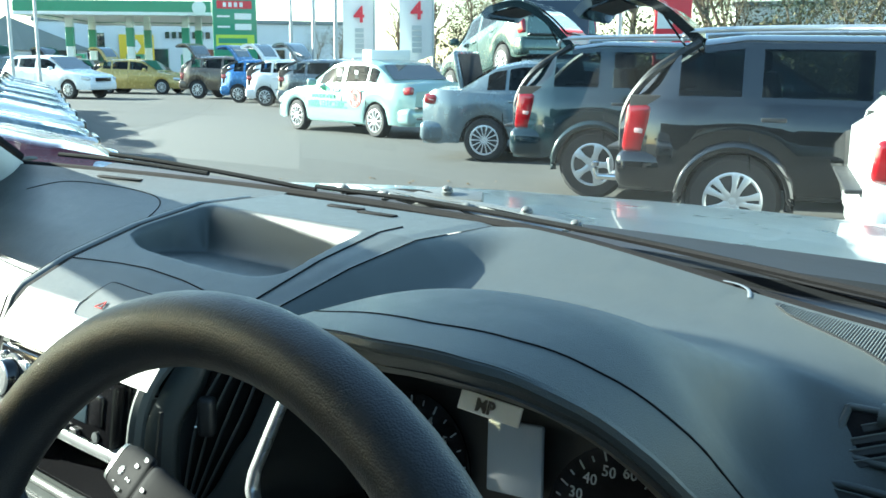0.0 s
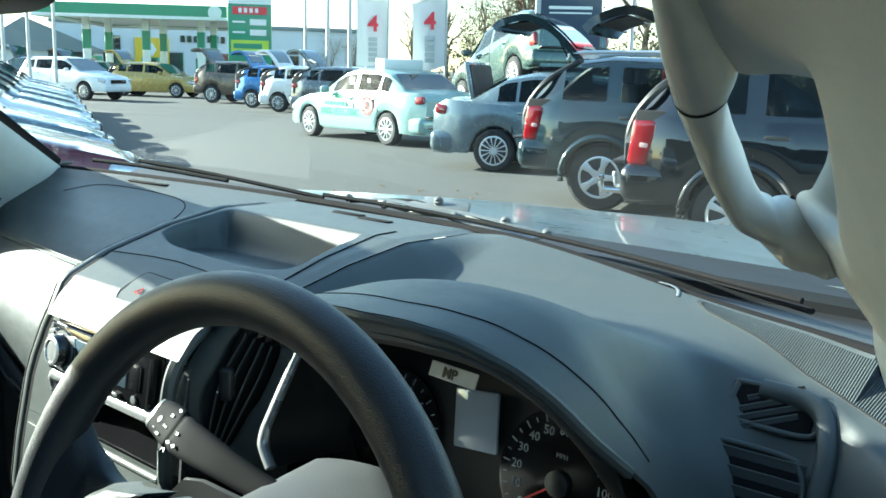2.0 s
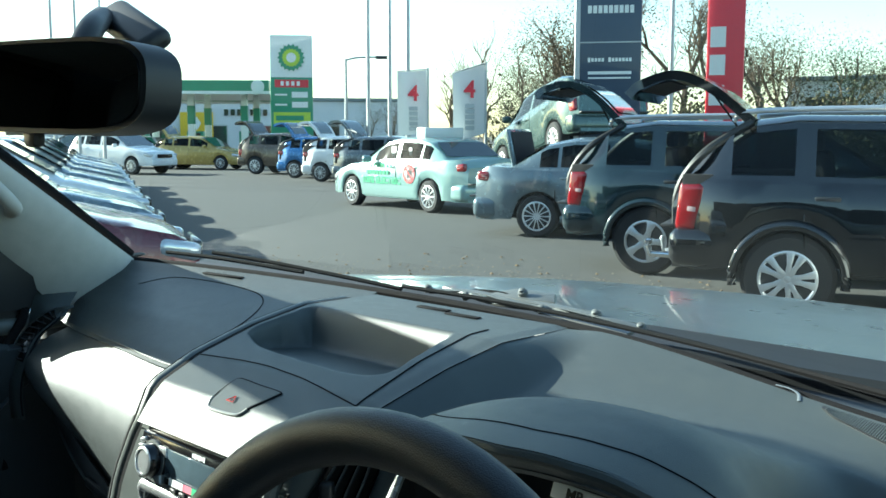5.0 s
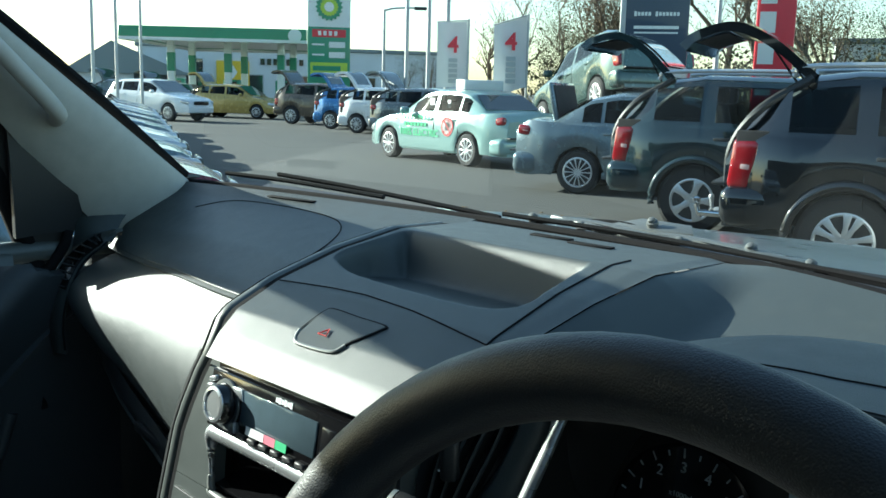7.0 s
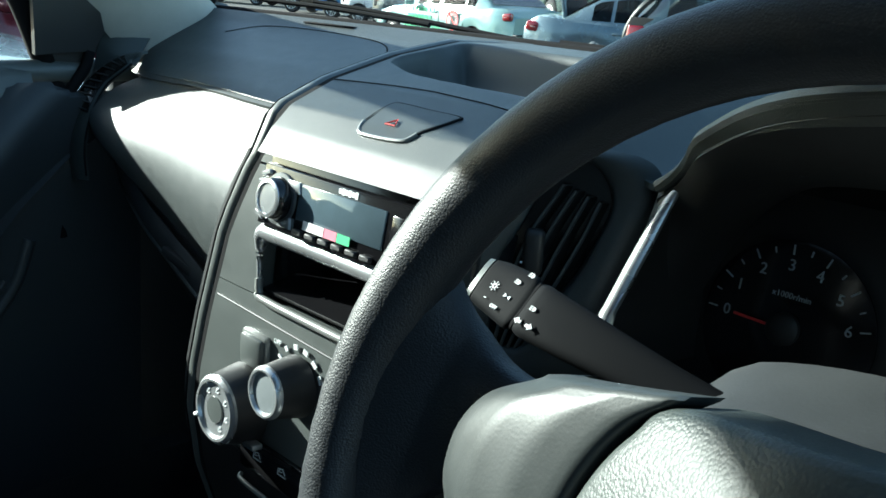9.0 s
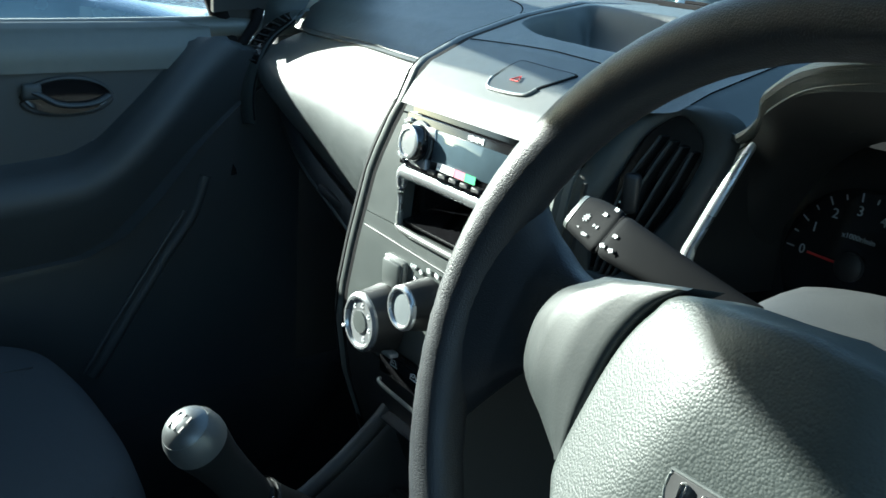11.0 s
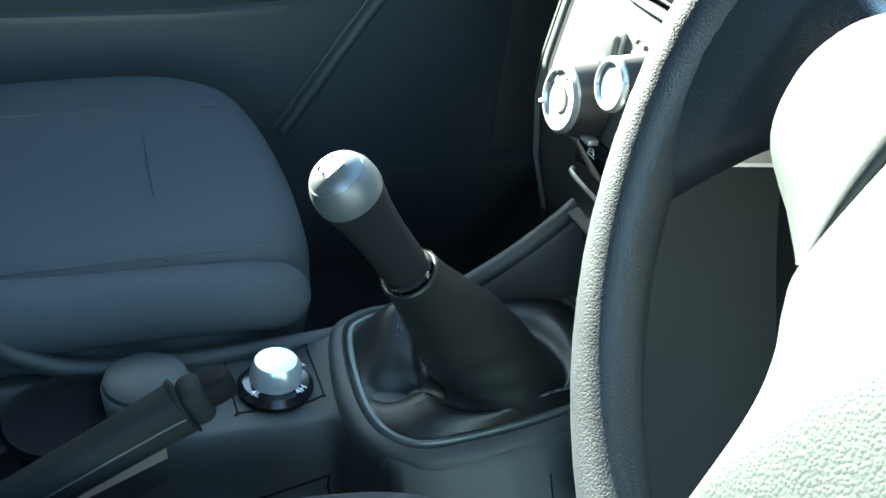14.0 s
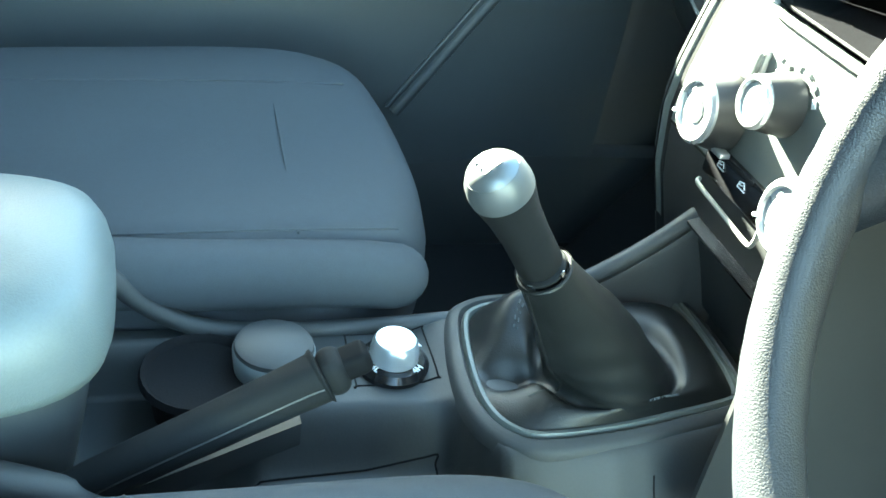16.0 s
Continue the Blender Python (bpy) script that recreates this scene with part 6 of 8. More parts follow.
for sx in (-0.84, 0.82):
    part("wing", rbox((sx, 1.2, 0.90), (0.05, 1.25, 0.40), 0.02, 3), M_HOODPAINT, bonnet)
wp = thing("wiper", "black wiper linkage and arm parked at the windscreen base", "wiper", (0, 0.62, 1.27))
part("arm", tube(curve([(-0.170, 0.628, 1.281), (-0.06, 0.640, 1.290), (0.03, 0.620, 1.279), (0.16, 0.628, 1.274), (0.33, 0.580, 1.274), (0.50, 0.520, 1.270)], 40), 0.0042, 8, 0.7), M_RUBBER, wp)
part("blade", tube(curve([(-0.20, 0.605, 1.288), (0.0, 0.607, 1.286), (0.25, 0.568, 1.284), (0.50, 0.495, 1.283)], 30), 0.0030, 6), M_RUBBER, wp)
for strap in ([(-0.172, 0.624, 1.284), (-0.09, 0.632, 1.289), (0.029, 0.616, 1.283)], [(-0.10, 0.624, 1.282), (0.0, 0.632, 1.287), (0.103, 0.620, 1.285), (0.162, 0.622, 1.278)], [(0.029, 0.616, 1.281), (0.10, 0.602, 1.279), (0.162, 0.598, 1.276)]):
    part("strap", tube(curve(strap, 18), 0.0085, 8, 0.22), M_WIPER, wp)
part("bracket", prism([(-0.055, -0.012), (-0.01, -0.018), (0.045, -0.012), (0.03, 0.014), (-0.03, 0.018)], 0.008, pose(-0.015, 0.646, 1.285, 12, 0, 4), 0.002), M_WIPER, wp)
part("strut", tube([(-0.15, 0.635, 1.287), (-0.04, 0.612, 1.283), (0.10, 0.628, 1.284)], 0.0042, 8), M_WIPER, wp)
for p in ((-0.169, 0.622, 1.286), (-0.10, 0.622, 1.284), (0.029, 0.614, 1.284), (0.103, 0.618, 1.287), (0.16, 0.622, 1.279), (-0.02, 0.638, 1.296)):
    part("pivot_nut", lathe([(0.0065, -0.003), (0.0065, 0.0015), (0.0042, 0.002), (0.0040, 0.0048), (0.0028, 0.0055)], 10, Matrix.Translation(p) @ pose(0, 0, 0, 30, 0, 0)), M_WIPER, wp)
wp2 = thing("wiper", "black passenger-side wiper lying on the windscreen base", "wiper", (-0.45, 0.56, 1.29))
part("blade", tube(curve([(-0.66, 0.522, 1.303), (-0.54, 0.548, 1.300), (-0.38, 0.578, 1.292)], 24), 0.0032, 8), M_RUBBER, wp2)
part("arm", tube(curve([(-0.58, 0.556, 1.306), (-0.46, 0.580, 1.299), (-0.32, 0.606, 1.288), (-0.22, 0.622, 1.280)], 24), 0.0032, 8), M_RUBBER, wp2)

# ==== outside ====
ground = structure("ground", grid(lambda u, v: (-900 + 1800 * u, -700 + 1800 * v, 0.0), 2, 2), M_ASPHALT, "worn grey asphalt forecourt with dust and leaves", "asphalt", smooth=False)


def road_wheel(style, r, width, rim_r):
    """A wheel about the x axis, outer face to -y... built facing +y at the origin; returns its part list."""
    tyre = lathe([(rim_r, -width / 2), (r * 0.90, -width / 2), (r, -width * 0.34), (r, width * 0.34), (r * 0.90, width / 2), (rim_r * 1.02, width / 2), (rim_r, width * 0.42)], 40)
    disc = lathe([(rim_r * 1.0, width * 0.44), (rim_r * 1.0, width * 0.47), (rim_r * 0.93, width * 0.475), (rim_r * 0.9, width * 0.30), (0.0, width * 0.25)], 40)
    spokes = [lathe([(rim_r * 1.02, width * 0.43), (rim_r * 1.02, width * 0.50), (rim_r * 0.96, width * 0.515), (rim_r * 0.90, width * 0.46)], 40, None, False)]
    L = rim_r * 0.95
    if style == "twin":
        angles = [72 * k + d for k in range(5) for d in (-13, 13)]
        wd = 0.23
    else:
        n = {"five": 5, "ten": 10, "many": 14, "six": 6}[style]
        angles = [360 * k / n for k in range(n)]
        wd = {"five": 0.36, "ten": 0.12, "many": 0.085, "six": 0.22}[style]
    for a in angles:
        outl = [(0.03, -wd * rim_r * 0.50), (L * 0.55, -wd * rim_r * 0.36), (L, -wd * rim_r * 0.62), (L, wd * rim_r * 0.62), (L * 0.55, wd * rim_r * 0.36), (0.03, wd * rim_r * 0.50)]
        spokes.append(prism(outl, 0.02, pose(0, 0, width * 0.43, 0, 0, a), 0.004))
    hub = lathe([(rim_r * 0.24, width * 0.40), (rim_r * 0.24, width * 0.47), (rim_r * 0.18, width * 0.50), (0, width * 0.505)], 20)
    return tyre, disc, spokes, hub


def add_wheel(car, at, r, width, rim_r, style, alloy=None):
    tyre, disc, spokes, hub = road_wheel(style, r, width, rim_r)
    m = Matrix.Translation(at) @ (pose(0, 0, 0, 90, 0, 0) if at[1] < 0 else pose(0, 0, 0, -90, 0, 0))
    for b in (tyre, disc, hub, *spokes):
        bmesh.ops.transform(b, matrix=m, verts=b.verts[:])
    t = part("wheel", tyre, M_TYRE, car, "black tyre")
    part("rim", disc, M_CLAD, t)
    part("rim_lip", spokes[0], alloy or M_ALLOY, t)
    for s in spokes[1:]:
        part("spoke", s, alloy or M_ALLOY, t)
    part("hub_cap", hub, alloy or M_ALLOY, t)


KINDS = {
    # length, half width, wheel radius, rim, front axle, rear axle, body top along the length, roof along the length, sill
    "suv": dict(L=4.55, w=0.92, r=0.365, rim=0.225, ax=(0.90, 3.62), sill=0.42,
                belt=[(0, 0.82), (0.12, 0.92), (1.15, 1.06), (1.5, 1.10), (4.4, 1.15), (4.55, 1.08)],
                roof=[(1.20, 1.08), (2.05, 1.58), (2.4, 1.64), (3.6, 1.655), (4.10, 1.60), (4.50, 1.17)], glass=((1.75, 2.55), (2.66, 3.45), (3.60, 4.08))),
    "sedan": dict(L=4.62, w=0.885, r=0.315, rim=0.215, ax=(0.92, 3.62), sill=0.26,
                  belt=[(0, 0.58), (0.10, 0.72), (0.9, 0.90), (1.3, 0.95), (3.9, 1.02), (4.45, 1.04), (4.62, 0.88)],
                  roof=[(1.15, 0.95), (2.05, 1.40), (2.5, 1.47), (3.1, 1.46), (3.5, 1.38), (4.05, 1.03)], glass=((1.72, 2.48), (2.58, 3.28), (3.33, 3.60))),
    "hatch": dict(L=4.10, w=0.86, r=0.305, rim=0.20, ax=(0.82, 3.38), sill=0.26,
                  belt=[(0, 0.58), (0.12, 0.74), (0.85, 0.92), (1.2, 0.97), (3.9, 1.06), (4.10, 0.92)],
                  roof=[(1.0, 0.96), (1.80, 1.43), (2.3, 1.49), (3.3, 1.47), (3.75, 1.36), (4.05, 1.06)], glass=((1.48, 2.30), (2.40, 3.10), (3.18, 3.55))),
    "crossover": dict(L=4.33, w=0.89, r=0.34, rim=0.22, ax=(0.88, 3.50), sill=0.36,
                      belt=[(0, 0.68), (0.12, 0.86), (0.95, 1.02), (1.25, 1.06), (4.1, 1.16), (4.33, 1.0)],
                      roof=[(1.05, 1.04), (1.90, 1.55), (2.4, 1.61), (3.5, 1.58), (3.95, 1.46), (4.25, 1.12)], glass=((1.55, 2.40), (2.50, 3.28), (3.38, 3.78))),
}


def car(name, label, kind, body, at, heading, style="ten", open_tail=False, rails=False, clad=False, pitch=0.0, lift=0.0, boot_up=False, tail_h=None, group="parked cars"):
    """A parked car. It is built nose at x = 0, tail at x = -L, left side at +y; heading in degrees from +x."""
    K = KINDS[kind]
    L, w, r = K["L"], K["w"], K["r"]
    c = thing(name, label, "car", (0, 0, 0), group)
    xs = sorted(set([round(v, 3) for v in np.linspace(0, L, 47)] + [a + d for a in K["ax"] for d in (-r * 1.16, -r * 0.8, 0, r * 0.8, r * 1.16)]))
    Rm = r * 1.17

    def bottom(s):
        z = K["sill"] - (0.0 if 0.35 < s < L - 0.35 else 0.02)
        for a in K["ax"]:
            if abs(s - a) < Rm:
                z = max(z, r + math.sqrt(max(0, Rm * Rm - (s - a) ** 2)))
        return z

    def half(s):
        e = min(s, L - s)
        return w * (0.80 + 0.20 * sm(0, 0.55, e) ** 0.6)

    bm = bmesh.new()
    rows = []
    for s in xs:
        zb, zt, hw = bottom(s), lerp(K["belt"], s), half(s)
        zt = max(zt, zb + 0.06)
        prof = [(0.97, 0.0), (1.0, 0.18), (1.005, 0.5), (0.985, 0.72), (0.965, 0.93), (0.93, 1.0), (0.55, 1.025), (0, 1.04)]
        pts = [(-s, hw * py, zb + (zt - zb) * pz) for py, pz in prof]
        pts += [(x, -y, z) for x, y, z in reversed(pts[:-1])]
        rows.append([bm.verts.new(p) for p in pts])
    for a, b in zip(rows, rows[1:]):
        for k in range(len(a) - 1):
            bm.faces.new((a[k], a[k + 1], b[k + 1], b[k]))
    bm.faces.new(rows[0])
    if not open_tail:
        bm.faces.new(rows[-1][::-1])
    shell = part("body", bm, body, c, angle=35)
    # roof and pillars
    R0, R1 = K["roof"][0][0], K["roof"][-1][0]
    rs = sorted(set([round(float(v), 4) for v in np.linspace(R0, R1, 40)] + [g for pair in K["glass"] for g in pair]))
    cut = R1 - 0.58 if open_tail else R1 + 1

    def top(s):
        return lerp(K["roof"], s)

    def side(s, f):
        """Point of the cabin's side at length s and share f of its height."""
        zb, zt = lerp(K["belt"], s) - 0.01, max(top(s), lerp(K["belt"], s))
        hw = half(s)
        return (-s, hw * (0.935 - 0.17 * f), zb + (zt - zb) * f * 0.965)
    bm = bmesh.new()
    rows = []
    for s in rs:
        fb = max(0.12, 0.86 - 0.02 / max(top(s) - lerp(K["belt"], s), 0.05))
        pts = [side(s, 0), side(s, 0.10), side(s, (0.10 + fb) / 2), side(s, fb), side(s, 0.92), (-s, half(s) * 0.66, top(s) * 0.997), (-s, half(s) * 0.35, top(s) + 0.008), (-s, 0, top(s) + 0.014)]
        pts += [(x, -y, z) for x, y, z in reversed(pts[:-1])]
        rows.append([bm.verts.new(p) for p in pts])
    for a, b in zip(rows, rows[1:]):
        for k in range(len(a) - 1):
            mid = -(a[0].co.x + b[0].co.x) / 2
            if (k in (1, 2) or k in (len(a) - 4, len(a) - 3)) and any(g0 < mid < g1 for g0, g1 in K["glass"]):
                continue
            if -b[0].co.x <= cut or k < 3 or k > len(a) - 5:
                bm.faces.new((a[k], a[k + 1], b[k + 1], b[k]))
    cabin = part("cabin", bm, body, c, angle=35)
    # side windows
    for sd in (1, -1):
        for g0, g1 in K["glass"]:
            def pane(u, v, g0=g0, g1=g1, sd=sd):
                s = g0 + (g1 - g0) * u
                fa = 0.10
                h = top(s) - lerp(K["belt"], s)
                fb = max(fa + 0.02, 0.86 - 0.02 / max(h, 0.05))
                x, y, z = side(s, fa + (fb - fa) * v)
                return (x, sd * (y + 0.002), z)
            part("side_window", grid(pane, 8, 5), M_CARPANE, cabin, "tinted side window")
    for gx in (K["glass"][0][1] - 0.15, K["glass"][1][1] - 0.10):
        for sd in (1, -1):
            part("seat_back", rbox((-gx, sd * w * 0.40, K["sill"] + 0.62), (0.14, w * 0.58, 0.66), 0.05, 2, pose(0, 0, 0, 0, -12, 0)), M_INNER, cabin)
            part("head_rest", rbox((-gx - 0.10, sd * w * 0.40, K["sill"] + 1.03), (0.10, 0.26, 0.17), 0.04, 2), M_INNER, cabin)
    part("dash_top", rbox((-(R0 + 0.55), 0, lerp(K["belt"], R0 + 0.5) - 0.03), (0.5, w * 1.6, 0.10), 0.03, 2), M_INNER, cabin)
    # front and rear glass
    fr = K["roof"][1][0]
    part("front_glass", grid(lambda u, v: (-(R0 + 0.10 + (fr - R0 - 0.12) * v) + 0.004, (2 * u - 1) * half(R0) * (0.84 - 0.10 * v), top(R0 + 0.10 + (fr - R0 - 0.12) * v) + 0.016), 8, 6), M_CARGLASS, cabin, "dark windscreen")
    if not open_tail:
        b0 = K["roof"][-2][0]
        part("rear_glass", grid(lambda u, v: (-(b0 + 0.04 + (R1 - b0 - 0.12) * v) - 0.004, (2 * u - 1) * half(b0) * (0.66 + 0.10 * v), top(b0 + 0.04 + (R1 - b0 - 0.12) * v) + 0.016), 8, 6), M_CARGLASS, cabin, "dark rear window")
    else:
        zt = top(cut)
        hinge = Vector((-cut, 0, zt + 0.01))
        fold = 1.0 if kind == "suv" else 0.85
        arc = curve([(0, 0, 0), (0.33 * fold, 0, 0.27), (0.65 * fold, 0, 0.40), (0.95 * fold, 0, 0.32), (1.06 * fold, 0, 0.22)], 24)
        rot = radians((tail_h or 24) - 24)

        def gate(u, v):
            p = arc[min(len(arc) - 1, int(round(v * (len(arc) - 1))))]
            y = (2 * u - 1) * half(L - 0.4) * (0.70 + 0.16 * v) * (1 - 0.06 * abs(2 * u - 1) ** 4 * v)
            dx, dz = p.x * math.cos(rot) - p.z * math.sin(rot), p.x * math.sin(rot) + p.z * math.cos(rot)
            return (hinge.x - dx, y, hinge.z + dz)
        tg = part("tailgate", thick(grid(gate, 12, 24), 0.075), body, c, "open raised tailgate")
        part("gate_lining", grid(lambda u, v: Vector(gate(0.10 + 0.80 * u, 0.56 + 0.36 * v)) - Vector((0, 0, 0.085)), 4, 6), M_INNER, tg)
        part("gate_glass", grid(lambda u, v: Vector(gate(0.12 + 0.76 * u, 0.08 + 0.42 * v)) + Vector((0, 0, 0.016)), 6, 6), M_CARGLASS, tg)
        for sd in (1, -1):
            part("gas_strut", tube([(-(cut + 0.10), sd * half(L) * 0.80, zt - 0.12), tuple(Vector(gate(0.5 + 0.42 * sd, 0.30)) - Vector((0, 0, 0.05)))], 0.009, 8), M_RUBBER, tg)
        part("load_floor", rbox((-(L - 0.62), 0, 0.66), (1.15, half(L) * 1.7, 0.04), 0.01), M_INNER, c)
        part("seat_back", rbox((-(L - 1.12), 0, 1.02), (0.12, half(L) * 1.7, 0.70), 0.04, 2), M_INNER, c)
        for sd in (1, -1):
            part("boot_lining", rbox((-(L - 0.58), sd * half(L - .5) * 0.86, 0.92), (1.0, 0.03, 0.52), 0.01), M_INNER, c)
            part("boot_frame", tube(curve([(-(L - 0.02), sd * half(L) * 0.93, 0.72), (-(L - 0.04), sd * half(L) * 0.95, 1.06), (-(R1 - 0.20), sd * half(L - .3) * 0.86, (zt + 1.1) / 2), (-(cut + 0.03), sd * half(L - .3) * 0.72, zt - 0.02)], 20), 0.035, 8), M_CLAD, c)
        part("rear_panel", rbox((-(L - 0.03), 0, 0.56), (0.08, half(L) * 1.86, 0.30), 0.03, 2), body, c)
    if boot_up:
        part("boot_lid", rbox((-(L - 0.52), 0, 1.30), (0.07, w * 1.42, 0.60), 0.03, 3, pose(0, 0, 0, 0, -12, 0)), body, c, "open boot lid standing upright")
        part("boot_lining", rbox((-(L - 0.56), 0, 1.30), (0.03, w * 1.30, 0.52), 0.01, 2, pose(0, 0, 0, 0, -12, 0)), M_INNER, c)
    # bumpers, lamps, wheels
    part("front_bumper", rbox((-0.04, 0, K["sill"] + 0.12), (0.16, w * 1.62, 0.28), 0.06, 3), M_CLAD if clad else body, c)
    part("rear_bumper", rbox((-(L - 0.19), 0, K["sill"] + 0.16), (0.42, w * 1.93, 0.32), 0.10, 4), body, c)
    part("bumper_step", rbox((-(L - 0.02), 0, K["sill"] + 0.325), (0.24, w * 1.60, 0.03), 0.01, 2), M_CLAD, c)
    part("grille", rbox((0.03, 0, K["belt"][1][1] - 0.14), (0.05, w * 0.9, 0.14), 0.02, 2), M_GLOSSB, c)
    for sd in (1, -1):
        zf = K["belt"][1][1] - 0.10
        part("head_lamp", rbox((-0.16, sd * w * 0.80, zf), (0.34, 0.16, 0.14), 0.05, 3, pose(0, 0, 0, 0, 12, -sd * 18)), M_LAMP, c, "clear headlamp")
        zr = lerp(K["belt"], L - 0.15) - (0.24 if kind in ("suv", "crossover") else 0.13)
        hh = 0.40 if kind == "suv" else 0.26 if kind == "crossover" else 0.15
        tp = part("tail_lamp", rbox((-(L - 0.15), sd * half(L - 0.15) * 0.945, zr), (0.22, 0.12, hh), 0.045, 3, pose(0, 0, 0, 0, 6, sd * 9)), M_TAIL, c, "red tail lamp")
        part("clear_band", rbox((-(L - 0.17), sd * half(L - 0.15) * 0.950, zr - hh * 0.04), (0.10, 0.123, hh * 0.17), 0.02, 2, pose(0, 0, 0, 0, 6, sd * 9)), M_TAILW, tp)
        part("door_mirror", rbox((-(R0 + 0.52), sd * (w + 0.10), lerp(K["belt"], R0 + 0.5) + 0.06), (0.12, 0.20, 0.14), 0.05, 3), body, c)
        for k, (g0, g1) in enumerate(K["glass"][:2]):
            part("door_handle", rbox((-(g1 - 0.10), sd * w * 0.985, lerp(K["belt"], g1) - 0.13), (0.19, 0.03, 0.035), 0.012, 2), M_CLAD if clad else body, c)
            xd = -(g1 + 0.05)
            part("door_gap", tube([(xd, sd * w * 0.992, K["sill"] + 0.12), (xd - 0.02, sd * w * 1.006, K["sill"] + 0.40), (xd, sd * w * 0.960, lerp(K["belt"], g1) - 0.03)], 0.006, 6), M_GLOSSB, c)
        for a in K["ax"]:
            add_wheel(c, (-a, sd * (w - 0.105), r), r, 0.21, K["rim"], style)
            if clad:
                arch = [(-a + Rm * math.cos(t), sd * w * 1.0, r + Rm * math.sin(t)) for t in np.linspace(-0.15, math.pi + 0.15, 28)]
                part("wheel_arch", tube(arch, 0.040, 10), body, c)
            part("arch_liner", thick(grid(lambda u, v, a=a: (-a + (Rm - 0.01) * math.cos(math.pi * u), sd * (w * 0.95 - 0.42 * v), r + (Rm - 0.01) * math.sin(math.pi * u)), 14, 2), 0.01), M_INNER, c)
        if rails:
            part("roof_rail", tube(curve([(-2.2, sd * w * 0.66, top(2.2) + 0.02), (-2.35, sd * w * 0.67, top(2.4) + 0.06), (-3.9, sd * w * 0.67, top(3.8) + 0.06), (-4.1, sd * w * 0.66, top(4.0) + 0.0)], 20), 0.022, 8), M_ALLOY, c)
    part("sill_panel", rbox((-L / 2, 0, K["sill"] + 0.02), (K["ax"][1] - K["ax"][0] - 2 * Rm, w * 1.90, 0.12), 0.03, 2), M_CLAD if clad else body, c)
    part("underbody", rbox((-L / 2, 0, K["sill"] + 0.06), (L * 0.86, w * 1.1, 0.14), 0.03, 2), M_INNER, c)
    if rails and open_tail:
        part("tow_bar", merge(rbox((-(L + 0.06), 0, 0.44), (0.22, 0.07, 0.06), 0.015, 2), tube([(-(L + 0.13), 0, 0.44), (-(L + 0.19), 0, 0.46), (-(L + 0.20), 0, 0.54)], 0.018, 8), lathe([(0.0, 0.53), (0.022, 0.54), (0.026, 0.56), (0.018, 0.58), (0, 0.585)], 14, pose(-(L + 0.20), 0, 0))), M_POLE, c, "steel tow bar with a ball")
    c.matrix_world = Matrix.Translation((at[0], at[1], lift)) @ Matrix.Rotation(radians(heading), 4, 'Z') @ Matrix.Rotation(radians(pitch), 4, 'Y')
    c.location, c.rotation_euler = (at[0], at[1], lift), (0, radians(pitch), radians(heading))
    return c, K


def nose_from_wheel(kind, axle, wheel, heading, sd):
    """Where the nose stands when the given axle's wheel on side sd stands at wheel."""
    K = KINDS[kind]
    h = radians(heading)
    fx, fy = math.cos(h), math.sin(h)
    lx, ly = -fy, fx
    a, b = K["ax"][axle], sd * (K["w"] - 0.06)
    return (wheel[0] + fx * a - lx * b, wheel[1] + fy * a - ly * b)


M_CARPANE = glass("car_pane", (0.30, 0.36, 0.36), 0.10)
P_TEAL = paint("paint_dark_teal", (0.016, 0.032, 0.038), 0.2, 0.12, 1.0, 0.45)
P_BLACKC = paint("paint_black", (0.004, 0.005, 0.0065), 0.0, 0.07, 1.0, 0.5)
P_SILVERB = paint("paint_silver_blue", (0.13, 0.175, 0.20), 0.4)
P_MINT = paint("paint_pale_mint", (0.25, 0.38, 0.36), 0.15, 0.2, 0.8)
P_WHITE = paint("paint_white", (0.74, 0.76, 0.76), 0.0)
P_BLUE = paint("paint_blue", (0.04, 0.15, 0.36), 0.3)
P_GREY = paint("paint_grey", (0.12, 0.14, 0.15), 0.4)
P_BROWN = paint("paint_brown", (0.10, 0.08, 0.06), 0.3)
P_YELLOW = paint("paint_gold", (0.42, 0.31, 0.09), 0.2)
P_RED = paint("paint_red", (0.10, 0.016, 0.024), 0.3)
P_SAGE = paint("paint_sage", (0.07, 0.11, 0.10), 0.4)

HR = 21.0
RAMP, RAMP_H = (-12.88, 16.78), 152.0
suv1, _ = car("estate_car", "glossy black off-road car with its tailgate raised", "suv", P_BLACKC, nose_from_wheel("suv", 1, (-2.43, 7.02), HR, -1), HR, "twin", True, True, True, tail_h=24)
suv2, _ = car("estate_car", "dark teal off-road car with its tailgate raised", "suv", P_TEAL, nose_from_wheel("suv", 1, (-4.70, 8.63), HR, -1), HR, "five", True, True, True, tail_h=30)
saloon, _ = car("saloon_car", "silver-blue saloon car with its boot lid open", "sedan", P_SILVERB, nose_from_wheel("sedan", 1, (-7.90, 10.85), HR + 2, -1), HR + 2, "many", boot_up=True)
elec, EK = car("saloon_car", "pale mint electric saloon car with green lettering on its doors", "sedan", P_MINT, nose_from_wheel("sedan", 1, (-12.20, 13.0), 172.0, 1), 172.0, "ten")
car("hatchback_car", "white car at the end of the row", "crossover", P_WHITE, nose_from_wheel("crossover", 1, (-0.25, 5.9), HR, -1), HR, "ten")
car("estate_car", "sage green off-road car displayed on a raised ramp", "crossover", P_SAGE, RAMP, RAMP_H, "ten", pitch=11.0, lift=0.42)

